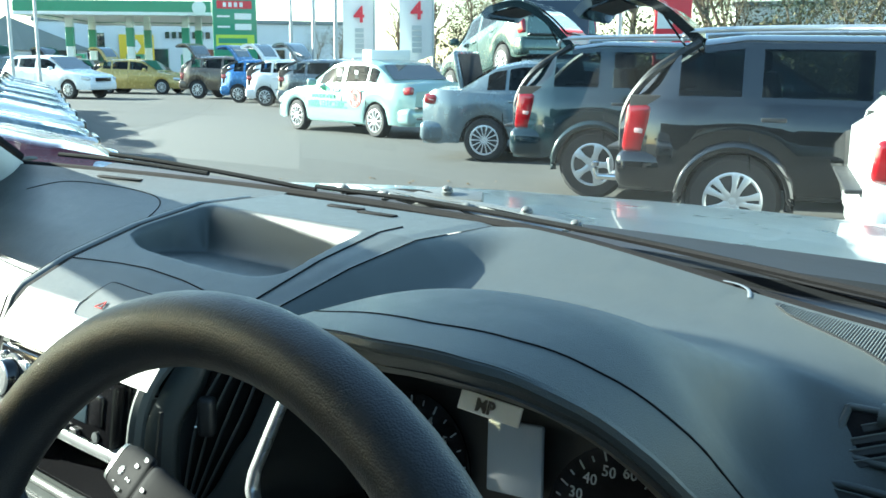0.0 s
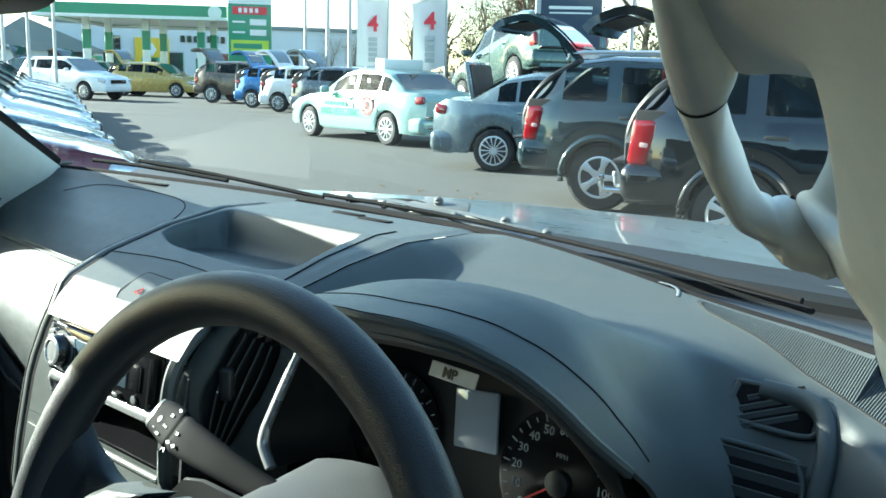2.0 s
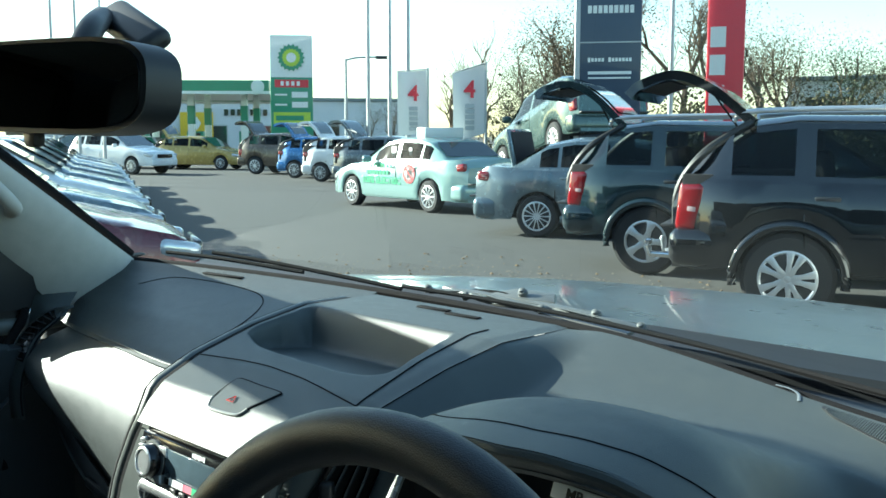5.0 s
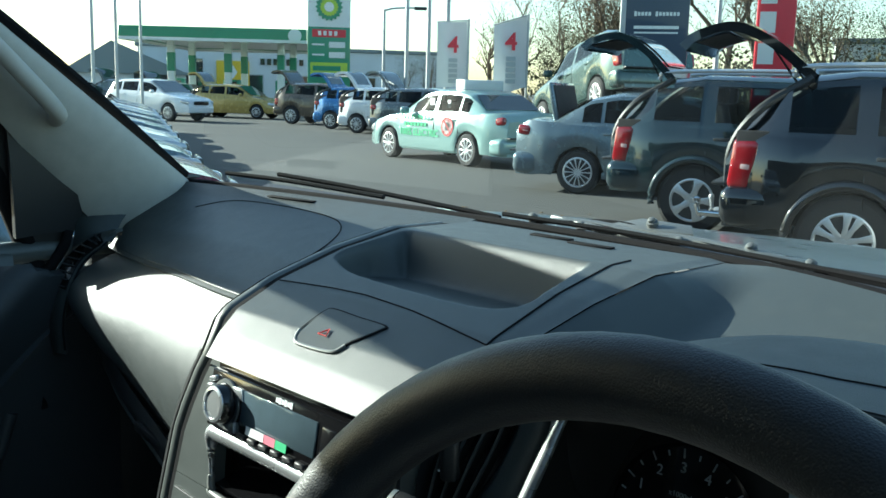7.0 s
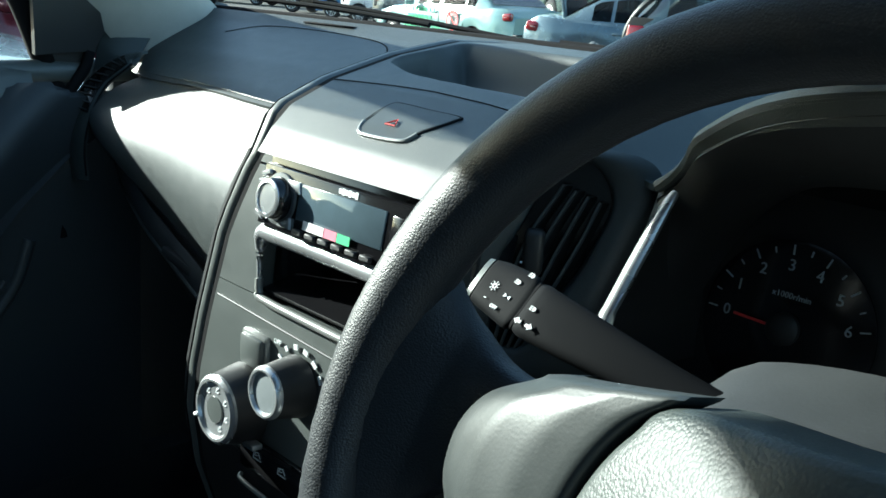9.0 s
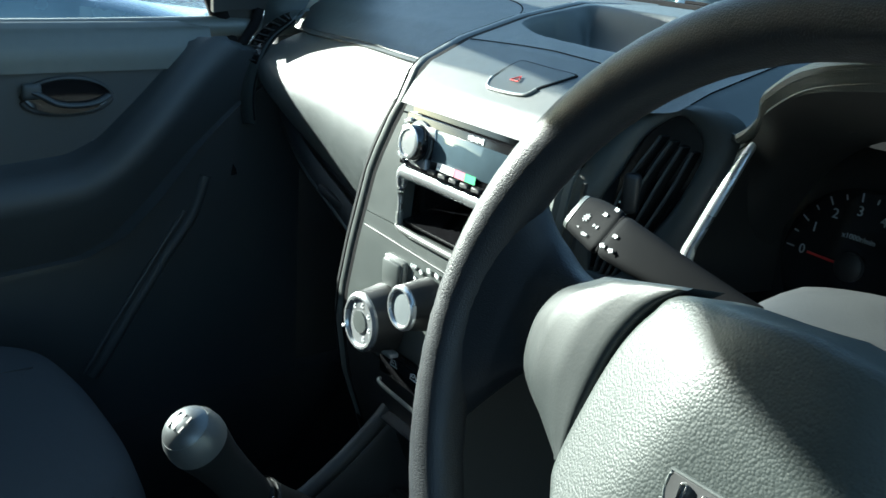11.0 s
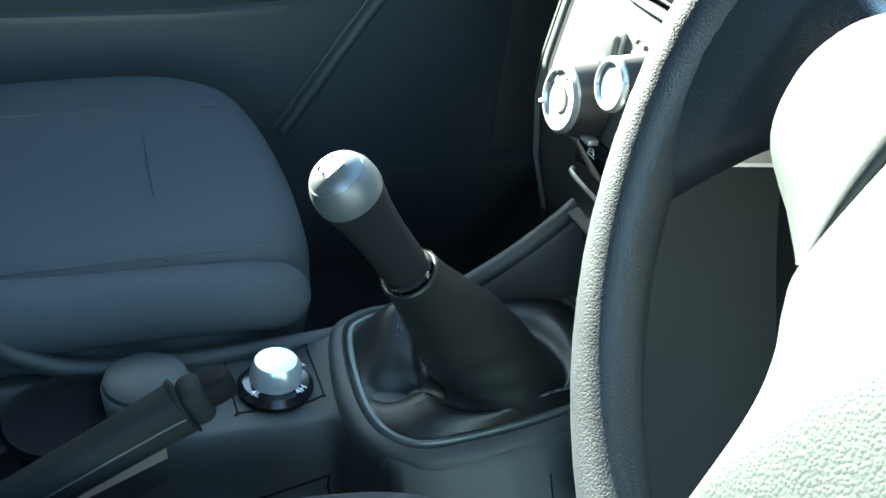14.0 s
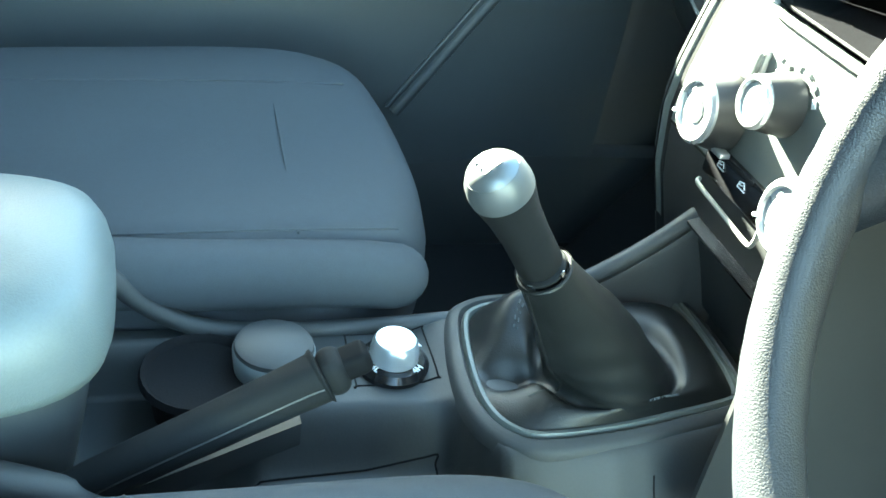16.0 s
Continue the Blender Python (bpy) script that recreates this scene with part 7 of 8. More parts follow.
# lettering and badge on the electric car


def on_car(carob, bm, name, material, label=""):
    """A decal or fitting in the car's own frame (nose at x = 0, left side +y)."""
    ob = part(name, bm, material, carob, label)
    ob.matrix_parent_inverse = Matrix()
    return ob


W0 = KINDS["sedan"]["w"]
side_f = frame_at((-2.05, W0 * 1.012, 0.60), (-1, 0, 0), (0, 0, 1))
on_car(elec, writing("100% ELECTRIC", 0.20, side_f @ pose(0, -0.02, 0), 0.002, 0.004), "door_lettering", M_GREEN)
for k, (n0, dz, wd) in enumerate(((9, 0.30, 0.10), (7, 0.15, 0.10))):
    on_car(elec, merge(*[rbox((0, 0, 0), (wd * 0.8, 0.075, 0.003), 0, 1, side_f @ pose(-0.60 + 0.12 * j + 0.1 * k, dz, 0)) for j in range(n0)]), "door_bars", M_GREEN)
disc_f = frame_at((-3.02, W0 * 1.006, 0.74), (-1, 0, 0), (0, 0, 1))
on_car(elec, lathe([(0.19, 0), (0.19, 0.004), (0, 0.004)], 32, disc_f), "round_sticker", M_WHITEP)
on_car(elec, lathe([(0.165, 0.004), (0.19, 0.004), (0.19, 0.007), (0.165, 0.007), (0.165, 0.004)], 32, disc_f), "sticker_ring", M_RED)
on_car(elec, merge(rbox((0, 0, 0), (0.11, 0.16, 0.003), 0.01, 1, disc_f @ pose(-0.01, 0, 0.005)), rbox((0, 0, 0), (0.05, 0.08, 0.003), 0.01, 1, disc_f @ pose(0.06, 0.02, 0.005))), "sticker_pump", M_BLACK)
on_car(elec, rbox((0, 0, 0), (0.30, 0.025, 0.003), 0, 1, disc_f @ pose(0, 0, 0.008, 0, 0, -45)), "sticker_slash", M_RED)
on_car(elec, prism([(-0.2, 0.0), (0.0, 0.05), (-0.02, 0.0), (0.22, 0.06), (0.0, -0.06), (0.02, -0.01)], 0.003, frame_at((-1.05, W0 * 0.99, 0.80), (-1, 0, 0), (0, 0, 1))), "red_flash", M_RED)
on_car(elec, merge(rbox((-2.35, W0 * 0.87, 1.17), (0.16, 0.004, 0.22), 0, 1), rbox((-2.9, W0 * 0.86, 1.18), (0.10, 0.004, 0.16), 0, 1)), "window_paper", M_WHITEP)
on_car(elec, rbox((-2.9, 0, 1.56), (0.30, 1.0, 0.20), 0.02, 2), "roof_sign", M_SIGNW, "white roof sign board")
on_car(suv1, merge(tube([(-4.66, -0.1, 0.42), (-4.84, -0.1, 0.42), (-4.86, -0.1, 0.50)], 0.03, 10), lathe([(0.0, 0), (0.035, 0.02), (0.035, 0.05), (0, 0.07)], 14, pose(-4.86, -0.1, 0.50))), "tow_ball", M_CHROME)

# ---- far rows of parked cars ----
spots = [
    ("hatchback_car", "blue hatchback with its tailgate raised", "hatch", P_BLUE, (-26.4, 20.7), 24, True, "ten"),
    ("hatchback_car", "silver hatchback with its tailgate raised", "hatch", P_WHITE, (-23.6, 19.6), 24, True, "ten"),
    ("hatchback_car", "dark grey hatchback with its tailgate raised", "hatch", P_GREY, (-21.2, 18.9), 24, True, "ten"),
    ("estate_car", "brown estate car with its tailgate raised", "crossover", P_BROWN, (-30.3, 21.8), 24, True, "ten"),
]
for nm, lb, kd, pt, wh, hd, op, sty in spots:
    car(nm, lb, kd, pt, nose_from_wheel(kd, 1, wh, hd, -1), hd, sty, op, tail_h=38)
car("estate_car", "white crossover parked by the forecourt", "crossover", P_WHITE, nose_from_wheel("crossover", 0, (-33.3, 18.2), 18, -1), 18, "ten")
car("estate_car", "gold compact car with its tailgate raised", "hatch", P_YELLOW, nose_from_wheel("hatch", 1, (-37.6, 22.3), 30, -1), 30, "ten", True, tail_h=40)
car("estate_car", "black hatchback with its tailgate raised", "hatch", P_BLACKC, nose_from_wheel("hatch", 1, (-40.6, 21.2), 30, -1), 30, "ten", True, tail_h=40)
car("estate_car", "dark estate car with its tailgate raised", "crossover", P_GREY, nose_from_wheel("crossover", 1, (-43.0, 20.2), 30, -1), 30, "ten", True, tail_h=40)
car("hatchback_car", "grey hatchback far along the row", "hatch", P_GREY, (-40.0, 17.2), 20, "ten")
# our own row, noses level with the bonnet
row_paint = [P_SILVERB, P_RED, P_SILVERB, P_WHITE, P_SILVERB, P_GREY, P_SILVERB, P_WHITE, P_GREY, P_SILVERB]
row_name = ["silver-blue", "dark red", "silver", "white", "pale silver", "grey", "silver", "white", "dark grey", "silver"]
for j in range(10):
    k = j - 1
    back = 0.75 - 0.06 * k + (0.5 if k < 0 else -0.1 if k == 0 else 0)
    nx, ny = -5.9 - 2.45 * k - 0.44 * back, 4.55 + 1.16 * k - 0.90 * back
    car("hatchback_car", f"{row_name[j]} car in the sunlit row beside the truck", "hatch", row_paint[j], (nx, ny), 64, "ten", group="row of parked cars")

# ---- signs ----
def sign_post(name, label, cat, c, wd, hg, th, yaw, z0, material, group=""):
    t = thing(name, label, cat, (c[0], c[1], 0), group)
    m = Matrix.Translation((c[0], c[1], z0 + hg / 2)) @ Matrix.Rotation(radians(yaw), 4, 'Z')
    part("panel", rbox((0, 0, 0), (wd, th, hg), 0.03, 2, m), material, t)
    return t, m


def facing(c):
    """Yaw at which a board at c turns its -y face to the truck."""
    return math.degrees(math.atan2(-(c[0] - 0.6), c[1] + 0.2))


c = (-34.4, 26.8)
tot, m = sign_post("price_sign", "tall green and white fuel price sign with a round flower badge", "sign", c, 1.9, 6.0, 0.35, facing(c), 0.0, M_GREENP)
def board(t, m, name, x, z, w, h, material, dep=0.02, th=0.175):
    return part(name, rbox((0, 0, 0), (w, dep, h), 0.004, 1, m @ pose(x, -th - dep / 2, z - 3.0)), material, t)
board(tot, m, "white_head", 0, 5.05, 1.86, 1.85, M_SIGNW)
fl = m @ frame_at((0, -0.20, 2.0), (1, 0, 0), (0, 0, 1))
star = [(0.62 * (1 if k % 2 == 0 else 0.84) * math.cos(math.pi * k / 18), 0.62 * (1 if k % 2 == 0 else 0.84) * math.sin(math.pi * k / 18)) for k in range(36)]
part("badge_outer", prism(star, 0.03, fl), M_GREENP, tot)
part("badge_middle", prism([(x * 0.68, y * 0.68) for x, y in star], 0.05, fl), M_LIME, tot)
part("badge_core", prism([(x * 0.38, y * 0.38) for x, y in star], 0.07, fl), M_SIGNW, tot)
board(tot, m, "shop_band", 0, 3.85, 1.5, 0.34, M_SIGNR)
for k in range(4):
    board(tot, m, "shop_bar", -0.42 + 0.24 * k, 3.85, 0.14, 0.20, M_SIGNW, 0.03)
for z in (3.35, 2.9):
    board(tot, m, "price_bar", 0.36, z, 0.72, 0.26, M_SIGNW, 0.02)
    board(tot, m, "grade_bar", -0.48, z, 0.55, 0.08, M_SIGNW, 0.02)
board(tot, m, "lime_panel", 0, 2.25, 1.66, 0.62, M_LIME)
board(tot, m, "word_bar", -0.1, 2.3, 1.25, 0.22, M_GREENP, 0.03)

c = (-9.45, 15.0)
ns, m = sign_post("dealer_sign", "tall navy dealer sign with pale bars of writing", "sign", c, 1.15, 5.6, 0.22, facing(c), 0.0, M_NAVY)
part("edge_trim", rbox((0, 0, 0), (0.10, 0.26, 5.4), 0.01, 1, m @ pose(-0.60, 0, 0)), M_POLE, ns)
for zz, w, h in ((0.62, 0.86, 0.14), (-0.15, 0.0, 0.0)):
    if w:
        for k in range(9):
            part("name_bar", rbox((0, 0, 0), (0.072, 0.012, h), 0, 1, m @ pose(-0.38 + 0.096 * k, -0.116, 1.02)), M_SIGNW, ns)
part("divider", rbox((0, 0, 0), (1.14, 0.012, 0.025), 0, 1, m @ pose(0, -0.116, 0.42)), M_POLE, ns)
for k in range(13):
    if k != 5:
        part("name_bar", rbox((0, 0, 0), (0.046, 0.012, 0.085 if k in (0, 6) else 0.065), 0, 1, m @ pose(-0.38 + 0.063 * k, -0.116, 0.10)), M_SIGNW, ns)
part("phone_bar", rbox((0, 0, 0), (0.80, 0.012, 0.055), 0, 1, m @ pose(0, -0.116, -0.14)), M_SIGNW, ns)
part("web_bar", rbox((0, 0, 0), (0.78, 0.012, 0.028), 0, 1, m @ pose(0, -0.116, -0.235)), M_SIGNW, ns)
part("wing_badge", prism([(-0.22, 0.05), (-0.05, 0.0), (0, 0.06), (0.05, 0.0), (0.22, 0.05), (0.03, -0.06), (-0.03, -0.06)], 0.012, m @ frame_at((0, -0.112, 1.42), (1, 0, 0), (0, 0, 1))), M_SIGNW, ns)

c = (-8.5, 17.7)
rd, m = sign_post("red_sign", "tall red and white dealer sign behind the parked cars", "sign", c, 0.72, 5.2, 0.3, facing(c), 0.0, M_SIGNR)
for zz in (0.85, 0.3, -0.3, -0.9):
    part("white_shape", rbox((0, 0, 0), (0.30, 0.012, 0.40), 0.0, 1, m @ pose(-0.15, -0.156, zz)), M_SIGNW, rd)


def banner(c, label, lean):
    t = thing("banner_flag", label, "flag", (c[0], c[1], 0), "banner flags")
    yaw = facing(c)
    m = Matrix.Translation((c[0], c[1], 0)) @ Matrix.Rotation(radians(yaw), 4, 'Z')
    part("mast", tube([m @ Vector((0.36, 0, 0)), m @ Vector((0.36, 0, 3.05))], 0.025, 8), M_POLE, t)
    part("top_arm", tube([m @ Vector((0.36, 0, 3.02)), m @ Vector((-0.36, 0, 3.02 - lean))], 0.014, 8), M_POLE, t)
    part("cloth", thick(grid(lambda u, v: m @ Vector((0.33 - 0.68 * u + 0.10 * lean * math.sin(3 * v), 0.06 * math.sin(5 * u + 3 * v), 3.0 - lean * u - 1.45 * v - 0.1 * lean * u * v)), 12, 16), 0.006), M_FLAG, t, "white printed banner cloth")
    f = m @ frame_at((0.02, -0.09, 2.45), (1, 0, 0), (0, 0, 1))
    part("red_four", writing("4", 0.50, f, 0.01, 0.01), M_SIGNR, t)
    for k in range(5):
        part("word_bar", rbox((0, 0, 0), (0.20, 0.012, 0.09), 0, 1, m @ pose(0.02, -0.085, 2.12 - 0.115 * k)), M_POLE, t)


banner((-15.1, 15.4), "white banner flag with a red figure on a mast", 0.05)
banner((-12.9, 14.9), "white banner flag with a red figure, sagging on its mast", 0.22)


def pole(c, h, r, lamp=False, label="tall pale metal flagpole on the forecourt"):
    t = thing("lamp_post" if lamp else "flagpole", label, "post", (c[0], c[1], 0), "posts")
    part("shaft", tube([(c[0], c[1], 0), (c[0], c[1], h * 0.5), (c[0], c[1], h)], [r, r * 0.85, r * 0.6], 10), M_POLE, t)
    part("foot_plate", rbox((c[0], c[1], 0.02), (0.3, 0.3, 0.04), 0.01), M_POLE, t)
    if lamp:
        part("arm", tube(curve([(c[0], c[1], h - 0.05), (c[0] + 0.3, c[1] + 0.3, h + 0.05), (c[0] + 0.9, c[1] + 0.9, h + 0.08)], 8), 0.035, 8), M_POLE, t)
        part("lamp_head", rbox((c[0] + 1.0, c[1] + 1.0, h + 0.06), (0.5, 0.25, 0.12), 0.04, 2, pose(0, 0, 0, 0, 0, 45)), M_CLAD, t)


for k, (px, py) in enumerate(((-28.6, 13.1), (-30.1, 14.6), (-31.5, 16.2))):
    pole((px, py), 8.5, 0.06)
pole((-28.2, 24.7), 4.5, 0.08, True, "tall street lamp beside the forecourt")
for px, py in ((-21.7, 20.0), (-21.2, 20.45), (-18.0, 18.1)):
    pole((px, py), 9.0, 0.07)
pole((-11.4, 20.6), 8.0, 0.07)

# ---- fuel canopy ----
def turned(c, yaw):
    return Matrix.Translation(c) @ Matrix.Rotation(radians(yaw), 4, 'Z')


CAN = turned((-45.9, 28.8, 0), 46.0)
fc = thing("fuel_canopy", "green-edged white fuel station canopy on slim columns", "canopy", tuple(CAN.translation))
part("roof_slab", rbox((0, 0, 0), (9.4, 15.0, 0.35), 0.03, 1, CAN @ pose(0, 3.5, 4.0)), M_SIGNW, fc)
for sx, sy, lx, ly in ((0, -4.02, 9.5, 0.10), (0, 11.02, 9.5, 0.10), (4.72, 3.5, 0.10, 15.1), (-4.72, 3.5, 0.10, 15.1)):
    fa = part("fascia", rbox((0, 0, 0), (lx, ly, 0.70), 0.02, 1, CAN @ pose(sx, sy, 3.98)), M_GREENP, fc, "green fascia")
    part("fascia_band", rbox((0, 0, 0), (lx + 0.02, ly + 0.02, 0.16), 0.01, 1, CAN @ pose(sx, sy, 3.70)), M_SIGNW, fa)
part("round_badge", lathe([(0.34, 0), (0.34, 0.04), (0.2, 0.05), (0, 0.05)], 20, CAN @ frame_at((4.2, -4.09, 4.0), (1, 0, 0), (0, 0, 1))), M_SIGNW, fc)
for sx in (-2.6, 0.4, 3.2):
    for sy in (-2.2, 2.2):
        cl2 = part("column", rbox((0, 0, 0), (0.35, 0.35, 3.85), 0.03, 1, CAN @ pose(sx, sy, 1.92)), M_SIGNW, fc)
        part("column_band", rbox((0, 0, 0), (0.38, 0.38, 1.0), 0.03, 1, CAN @ pose(sx, sy, 2.6)), M_GREENP, cl2)
for sx in (-2.6, 0.4, 3.2):
    pm = thing("fuel_pump", "green and white fuel pump under the canopy", "fuel pump", tuple((CAN @ Vector((sx, -1.2, 0)))), "fuel pumps")
    part("cabinet", rbox((0, 0, 0), (0.9, 0.5, 1.6), 0.05, 2, CAN @ pose(sx, -1.2, 0.95)), M_GREENP, pm)
    part("display", rbox((0, 0, 0), (0.6, 0.04, 0.4), 0.01, 1, CAN @ pose(sx, -1.47, 1.45)), M_CARGLASS, pm)
    part("plinth", rbox((0, 0, 0), (1.4, 1.0, 0.15), 0.03, 1, CAN @ pose(sx, -1.2, 0.075)), M_CONC, pm)

# ---- buildings ----
SH = turned((-72.3, 45.2, 0), 58.0)
sr = thing("car_showroom", "long white car showroom with a yellow panel and dark openings", "building", tuple(SH.translation))
part("wall", rbox((0, 0, 0), (26, 12, 4.4), 0.05, 1, SH @ pose(6, 0, 2.2)), M_CONC, sr)
part("roof", rbox((0, 0, 0), (26.4, 12.4, 0.3), 0.05, 1, SH @ pose(6, 0, 4.5)), M_ROOF, sr)
yp = part("yellow_panel", rbox((0, 0, 0), (2.6, 0.2, 2.0), 0.02, 1, SH @ pose(0.35, -6.1, 2.4)), M_YEL, sr)
part("diamond", prism([(-0.35, 0), (0, -0.55), (0.35, 0), (0, 0.55)], 0.05, SH @ frame_at((0.35, -6.25, 2.5), (1, 0, 0), (0, 0, 1))), M_SIGNW, yp)
for k in range(7):
    part("name_bar", rbox((0, 0, 0), (0.34, 0.1, 0.5), 0, 1, SH @ pose(2.7 + 0.52 * k, -6.06, 3.4)), M_GLOSSB, sr)
for k in range(6):
    wnd = part("window", rbox((0, 0, 0), (3.0, 0.12, 2.2), 0.02, 1, SH @ pose(-12.5 + 4.6 * k, -6.05, 1.3)), M_POLE, sr)
    part("pane", rbox((0, 0, 0), (2.8, 0.05, 2.0), 0.0, 1, SH @ pose(-12.5 + 4.6 * k, -6.12, 1.3)), M_CARGLASS, wnd)
part("window", rbox((0, 0, 0), (1.0, 0.12, 1.2), 0.02, 1, SH @ pose(-2.5, -6.05, 2.9)), M_CARGLASS, sr)

BN = turned((-70.5, 35.0, 0), 63.0)
bn = thing("workshop_building", "low workshop building with a grey pitched sheet roof", "building", tuple(BN.translation))
part("wall", rbox((0, 0, 0), (8.4, 10, 2.2), 0.05, 1, BN @ pose(0, 0, 1.1)), M_CONC, bn)
part("roof", prism([(-4.6, 2.1), (4.6, 2.1), (-1.0, 4.45)], 10.6, BN @ frame_at((0, 5.3, 0), (1, 0, 0), (0, 0, 1))), M_ROOF, bn)
part("door", rbox((0, 0, 0), (3.0, 0.1, 2.2), 0.02, 1, BN @ pose(2, -5.05, 1.1)), M_CLAD, bn)

WB = turned((-17.5, 44.5, 0), 22.0)
wb = thing("white_building", "plain white building behind the trees", "building", tuple(WB.translation))
part("wall", rbox((0, 0, 0), (7, 6, 3.9), 0.05, 1, WB @ pose(2.2, 0, 1.95)), M_SIGNW, wb)
part("roof", rbox((0, 0, 0), (7.3, 6.3, 0.2), 0.03, 1, WB @ pose(2.2, 0, 4.0)), M_ROOF, wb)
part("window", rbox((0, 0, 0), (2.0, 0.1, 1.2), 0.02, 1, WB @ pose(0.5, -3.02, 2.6)), M_CARGLASS, wb)


# ---- trees ----
def tree(c, h, spread, leaf, density, seed, label, bare=0.0):
    """Tapered trunk with forking limbs and a ragged crown of small leaves."""
    rnd = random.Random(seed)
    t = thing("tree", label, "tree", (c[0], c[1], 0), "trees behind the forecourt")
    limbs, tips = [], []
    deep = 5 if leaf is M_LEAF2 else 4

    def grow(p, d, length, rad, level):
        pts = [p]
        q = Vector(p)
        for k in range(3):
            d = (d + Vector((rnd.uniform(-0.25, 0.25), rnd.uniform(-0.25, 0.25), rnd.uniform(-0.05, 0.22)))).normalized()
            q = q + d * length / 3
            pts.append(q.copy())
        limbs.append(tube(pts, [rad, rad * 0.85, rad * 0.7, rad * 0.5], 5 if level else 8))
        if level >= 2:
            tips.extend(pts[1:])
        if level < deep:
            for k in range(rnd.choice((2, 3, 3)) if level < 3 else 3):
                nd = (d + Vector((rnd.uniform(-0.9, 0.9), rnd.uniform(-0.9, 0.9), rnd.uniform(-0.2, 0.7)))).normalized()
                grow(pts[-1 - rnd.randint(0, 2)], nd, length * rnd.uniform(0.55, 0.78), rad * 0.55, level + 1)

    grow(Vector((c[0], c[1], 0)), Vector((0, 0, 1)), h * 0.36, h * 0.022, 0)
    part("trunk", limbs[0], M_BARK, t)
    part("branches", merge(*limbs[1:]), M_BARK, t)
    vs, fs = [], []
    for k in range(int(density * (0.9 if leaf is M_LEAF2 else 1.7))):
        tip = tips[rnd.randrange(len(tips))]
        o = tip + Vector((rnd.gauss(0, spread), rnd.gauss(0, spread), rnd.gauss(0, spread * 0.8)))
        a = Vector((rnd.uniform(-1, 1), rnd.uniform(-1, 1), rnd.uniform(-1, 1))).normalized()
        b = a.cross(Vector((rnd.uniform(-1, 1), rnd.uniform(-1, 1), rnd.uniform(-1, 1)))).normalized()
        s = rnd.uniform(0.018, 0.042) * h / 7
        i = len(vs)
        vs += [o - a * s, o + b * s * 0.6, o + a * s, o - b * s * 0.6]
        fs.append((i, i + 1, i + 2, i + 3))
    me = bpy.data.meshes.new("crown")
    me.from_pydata([tuple(v) for v in vs], [], fs)
    me.materials.append(leaf)
    ob = new("crown", me)
    ob.parent = t
    ob.matrix_parent_inverse = Matrix.Translation(-Vector((c[0], c[1], 0)))
    tagged(ob, "", "", "", "stuff")


for c, h, sp, lf, n, sd in (
    ((-29.3, 32.2), 6.6, 0.4, M_LEAF2, 500, 9),
    ((-26.9, 31.6), 6.8, 0.4, M_LEAF2, 700, 10),
    ((-24.5, 31.0), 6.2, 0.5, M_LEAF1, 5000, 1),
    ((-22.2, 30.2), 9.0, 0.55, M_LEAF2, 5000, 2),
    ((-21.7, 31.9), 9.5, 0.6, M_LEAF1, 4500, 3),
    ((-18.6, 30.3), 9.6, 0.6, M_LEAF2, 3000, 4),
    ((-17.9, 31.9), 9.2, 0.6, M_LEAF2, 2600, 5),
    ((-15.6, 30.9), 8.0, 0.5, M_LEAF2, 1500, 13),
    ((-15.6, 34.2), 8.2, 0.6, M_LEAF2, 1800, 6),
    ((-16.5, 40.4), 7.6, 0.6, M_LEAF1, 5000, 7),
    ((-14.0, 39.2), 7.4, 0.6, M_LEAF3, 5000, 8),
    ((-11.3, 38.0), 7.0, 0.6, M_LEAF1, 5000, 15),
    ((-9.1, 38.6), 7.0, 0.6, M_LEAF1, 5000, 16),
    ((-45.4, 41.5), 4.6, 0.4, M_LEAF3, 3000, 11),
    ((-42.7, 41.4), 4.6, 0.4, M_LEAF1, 3000, 12),
    ((-28.0, 35.9), 7.4, 0.5, M_LEAF1, 4500, 14),
):
    tree(c, h, sp, lf, n, sd, {M_LEAF1: "olive autumn tree with a ragged crown", M_LEAF2: "half-bare brown autumn tree", M_LEAF3: "dark green tree with a ragged crown"}[lf])

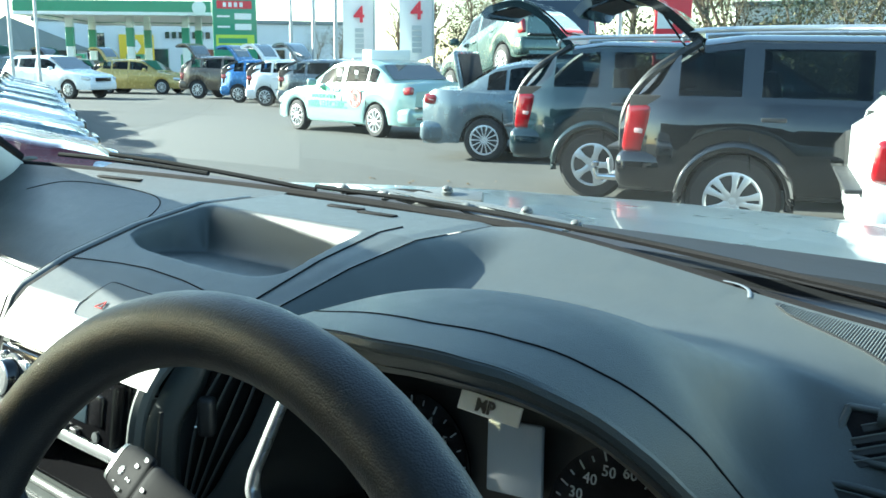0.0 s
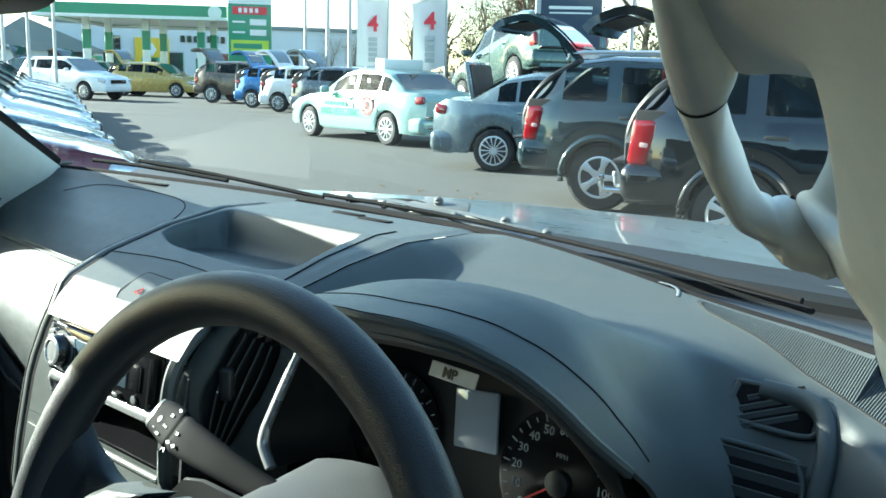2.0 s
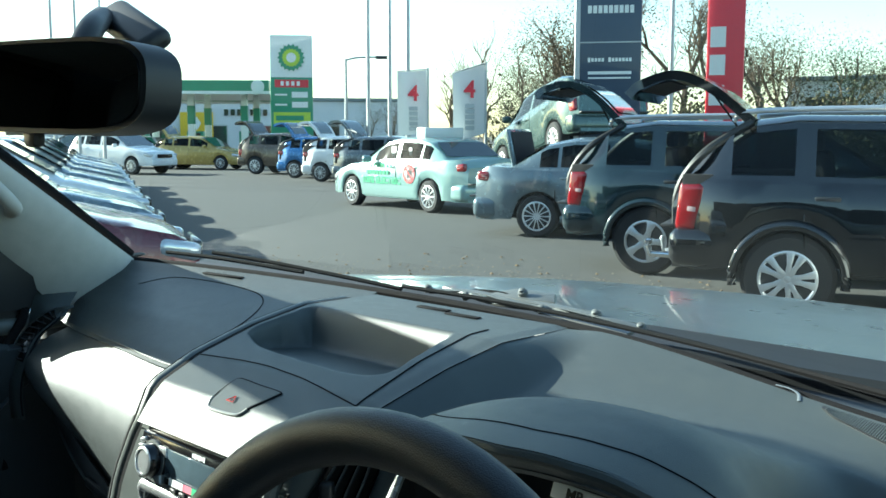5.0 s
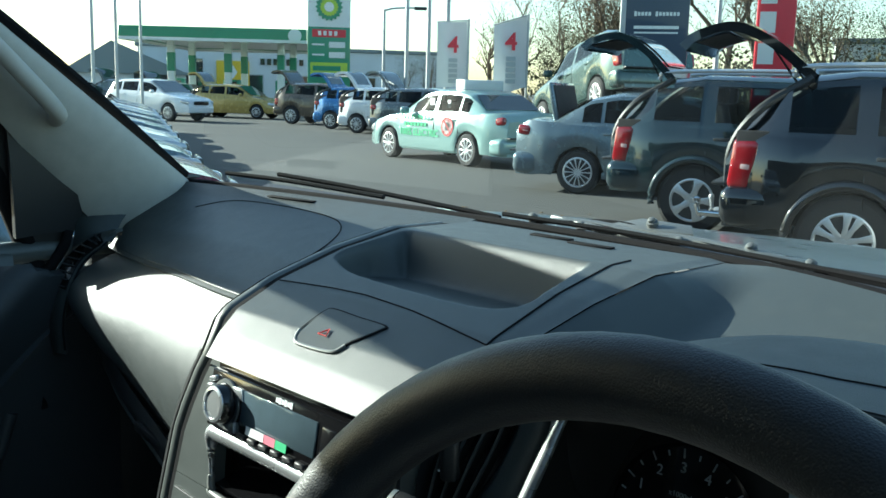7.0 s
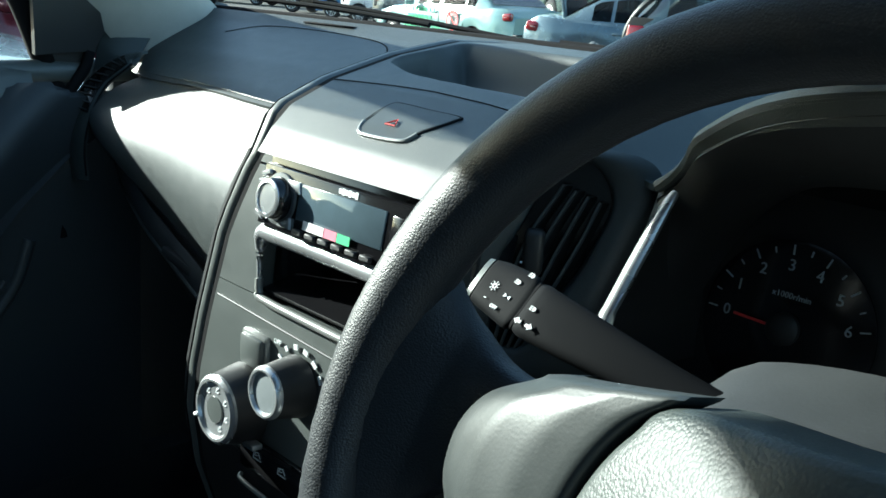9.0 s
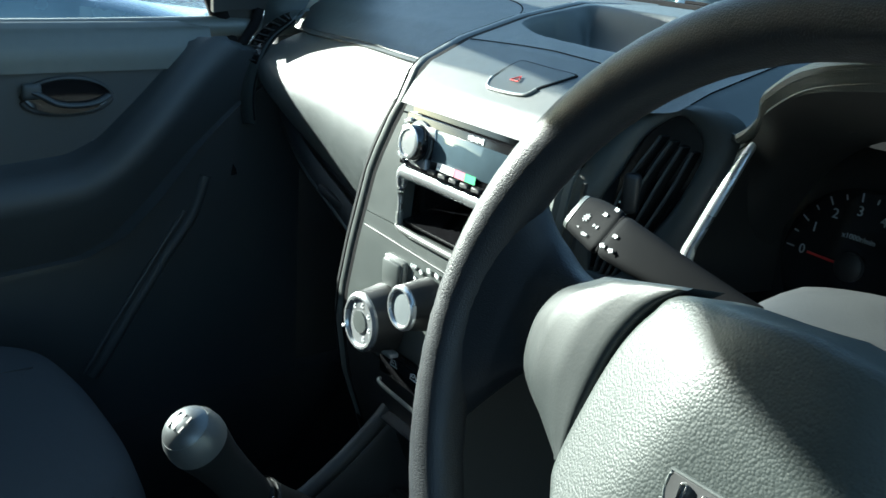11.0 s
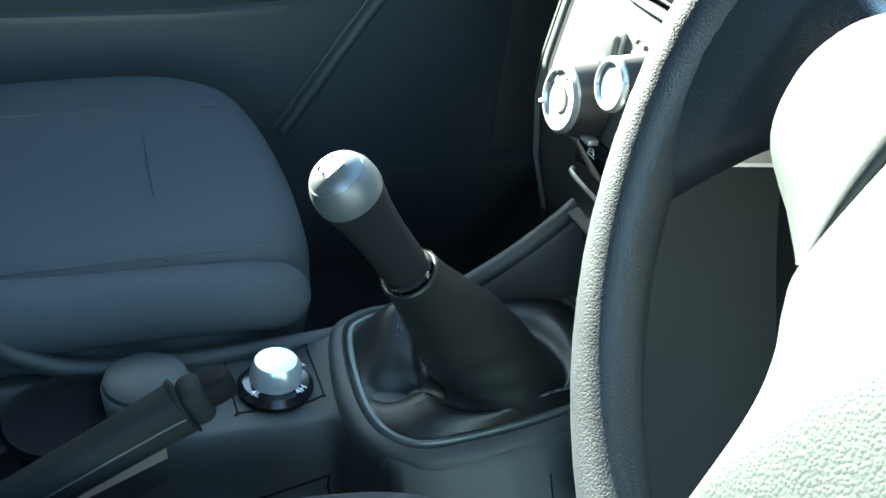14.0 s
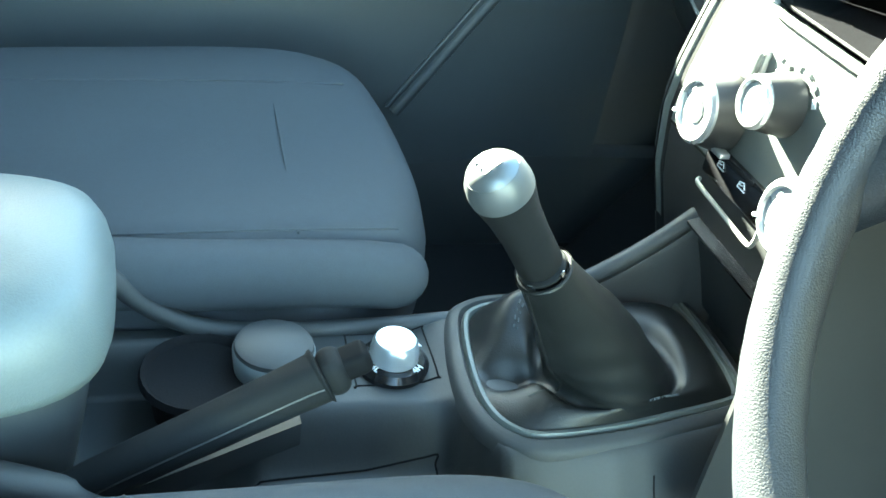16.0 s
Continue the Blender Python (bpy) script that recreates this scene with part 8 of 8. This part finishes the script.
# hedge and undergrowth below the trees
rnd = random.Random(77)
vs, fs = [], []
for k in range(30000):
    u = rnd.random()
    o = Vector((-22.4 + 15.0 * u + rnd.gauss(0, 0.6), 27.5 + 5.4 * u + rnd.gauss(0, 0.9), abs(rnd.gauss(0, 1)) * 1.0 + rnd.random() * 0.9))
    a = Vector((rnd.uniform(-1, 1), rnd.uniform(-1, 1), rnd.uniform(-1, 1))).normalized()
    b = a.cross(Vector((rnd.uniform(-1, 1), rnd.uniform(-1, 1), rnd.uniform(-1, 1)))).normalized()
    s = rnd.uniform(0.035, 0.10)
    i = len(vs)
    vs += [o - a * s, o + b * s * 0.6, o + a * s, o - b * s * 0.6]
    fs.append((i, i + 1, i + 2, i + 3))
me = bpy.data.meshes.new("hedge")
me.from_pydata([tuple(v) for v in vs], [], fs)
me.materials.append(M_LEAF1)
tagged(new("hedge", me), "overgrown olive hedge along the boundary", "hedge", "", "stuff")

# litter on the asphalt
for nm, lb, ct, mt, n, sz, sd in (("gravel", "loose grit scattered on the asphalt", "grit", M_GRIT, 900, 0.012, 5), ("fallen_leaves", "dry brown leaves scattered on the asphalt", "leaves", M_LEAFLITTER, 260, 0.022, 6)):
    rnd = random.Random(sd)
    vs, fs = [], []
    for k in range(n):
        o = Vector((-5.2 + rnd.gauss(0, 1.6), 6.6 + rnd.gauss(0, 0.9), 0.004))
        r = sz * rnd.uniform(0.5, 1.5)
        a = rnd.uniform(0, 6.28)
        i = len(vs)
        for j in range(4):
            vs.append(o + Vector((r * math.cos(a + 1.57 * j), r * rnd.uniform(0.5, 1) * math.sin(a + 1.57 * j), rnd.uniform(0, r * 0.4))))
        vs.append(o + Vector((0, 0, r * 0.7)))
        fs += [(i + j, i + (j + 1) % 4, i + 4) for j in range(4)]
    me = bpy.data.meshes.new(nm)
    me.from_pydata([tuple(v) for v in vs], [], fs)
    me.materials.append(mt)
    tagged(new(nm, me), lb, ct, "", "stuff")

# unseen dark wall added behind the camera to darken the cars' reflections
structure("wall_south", rbox((12, -15, 2.6), (46, 0.4, 5.2), 0.0), M_CLAD, "unseen dark grey wall added to darken reflections in the cars", "wall", smooth=False)
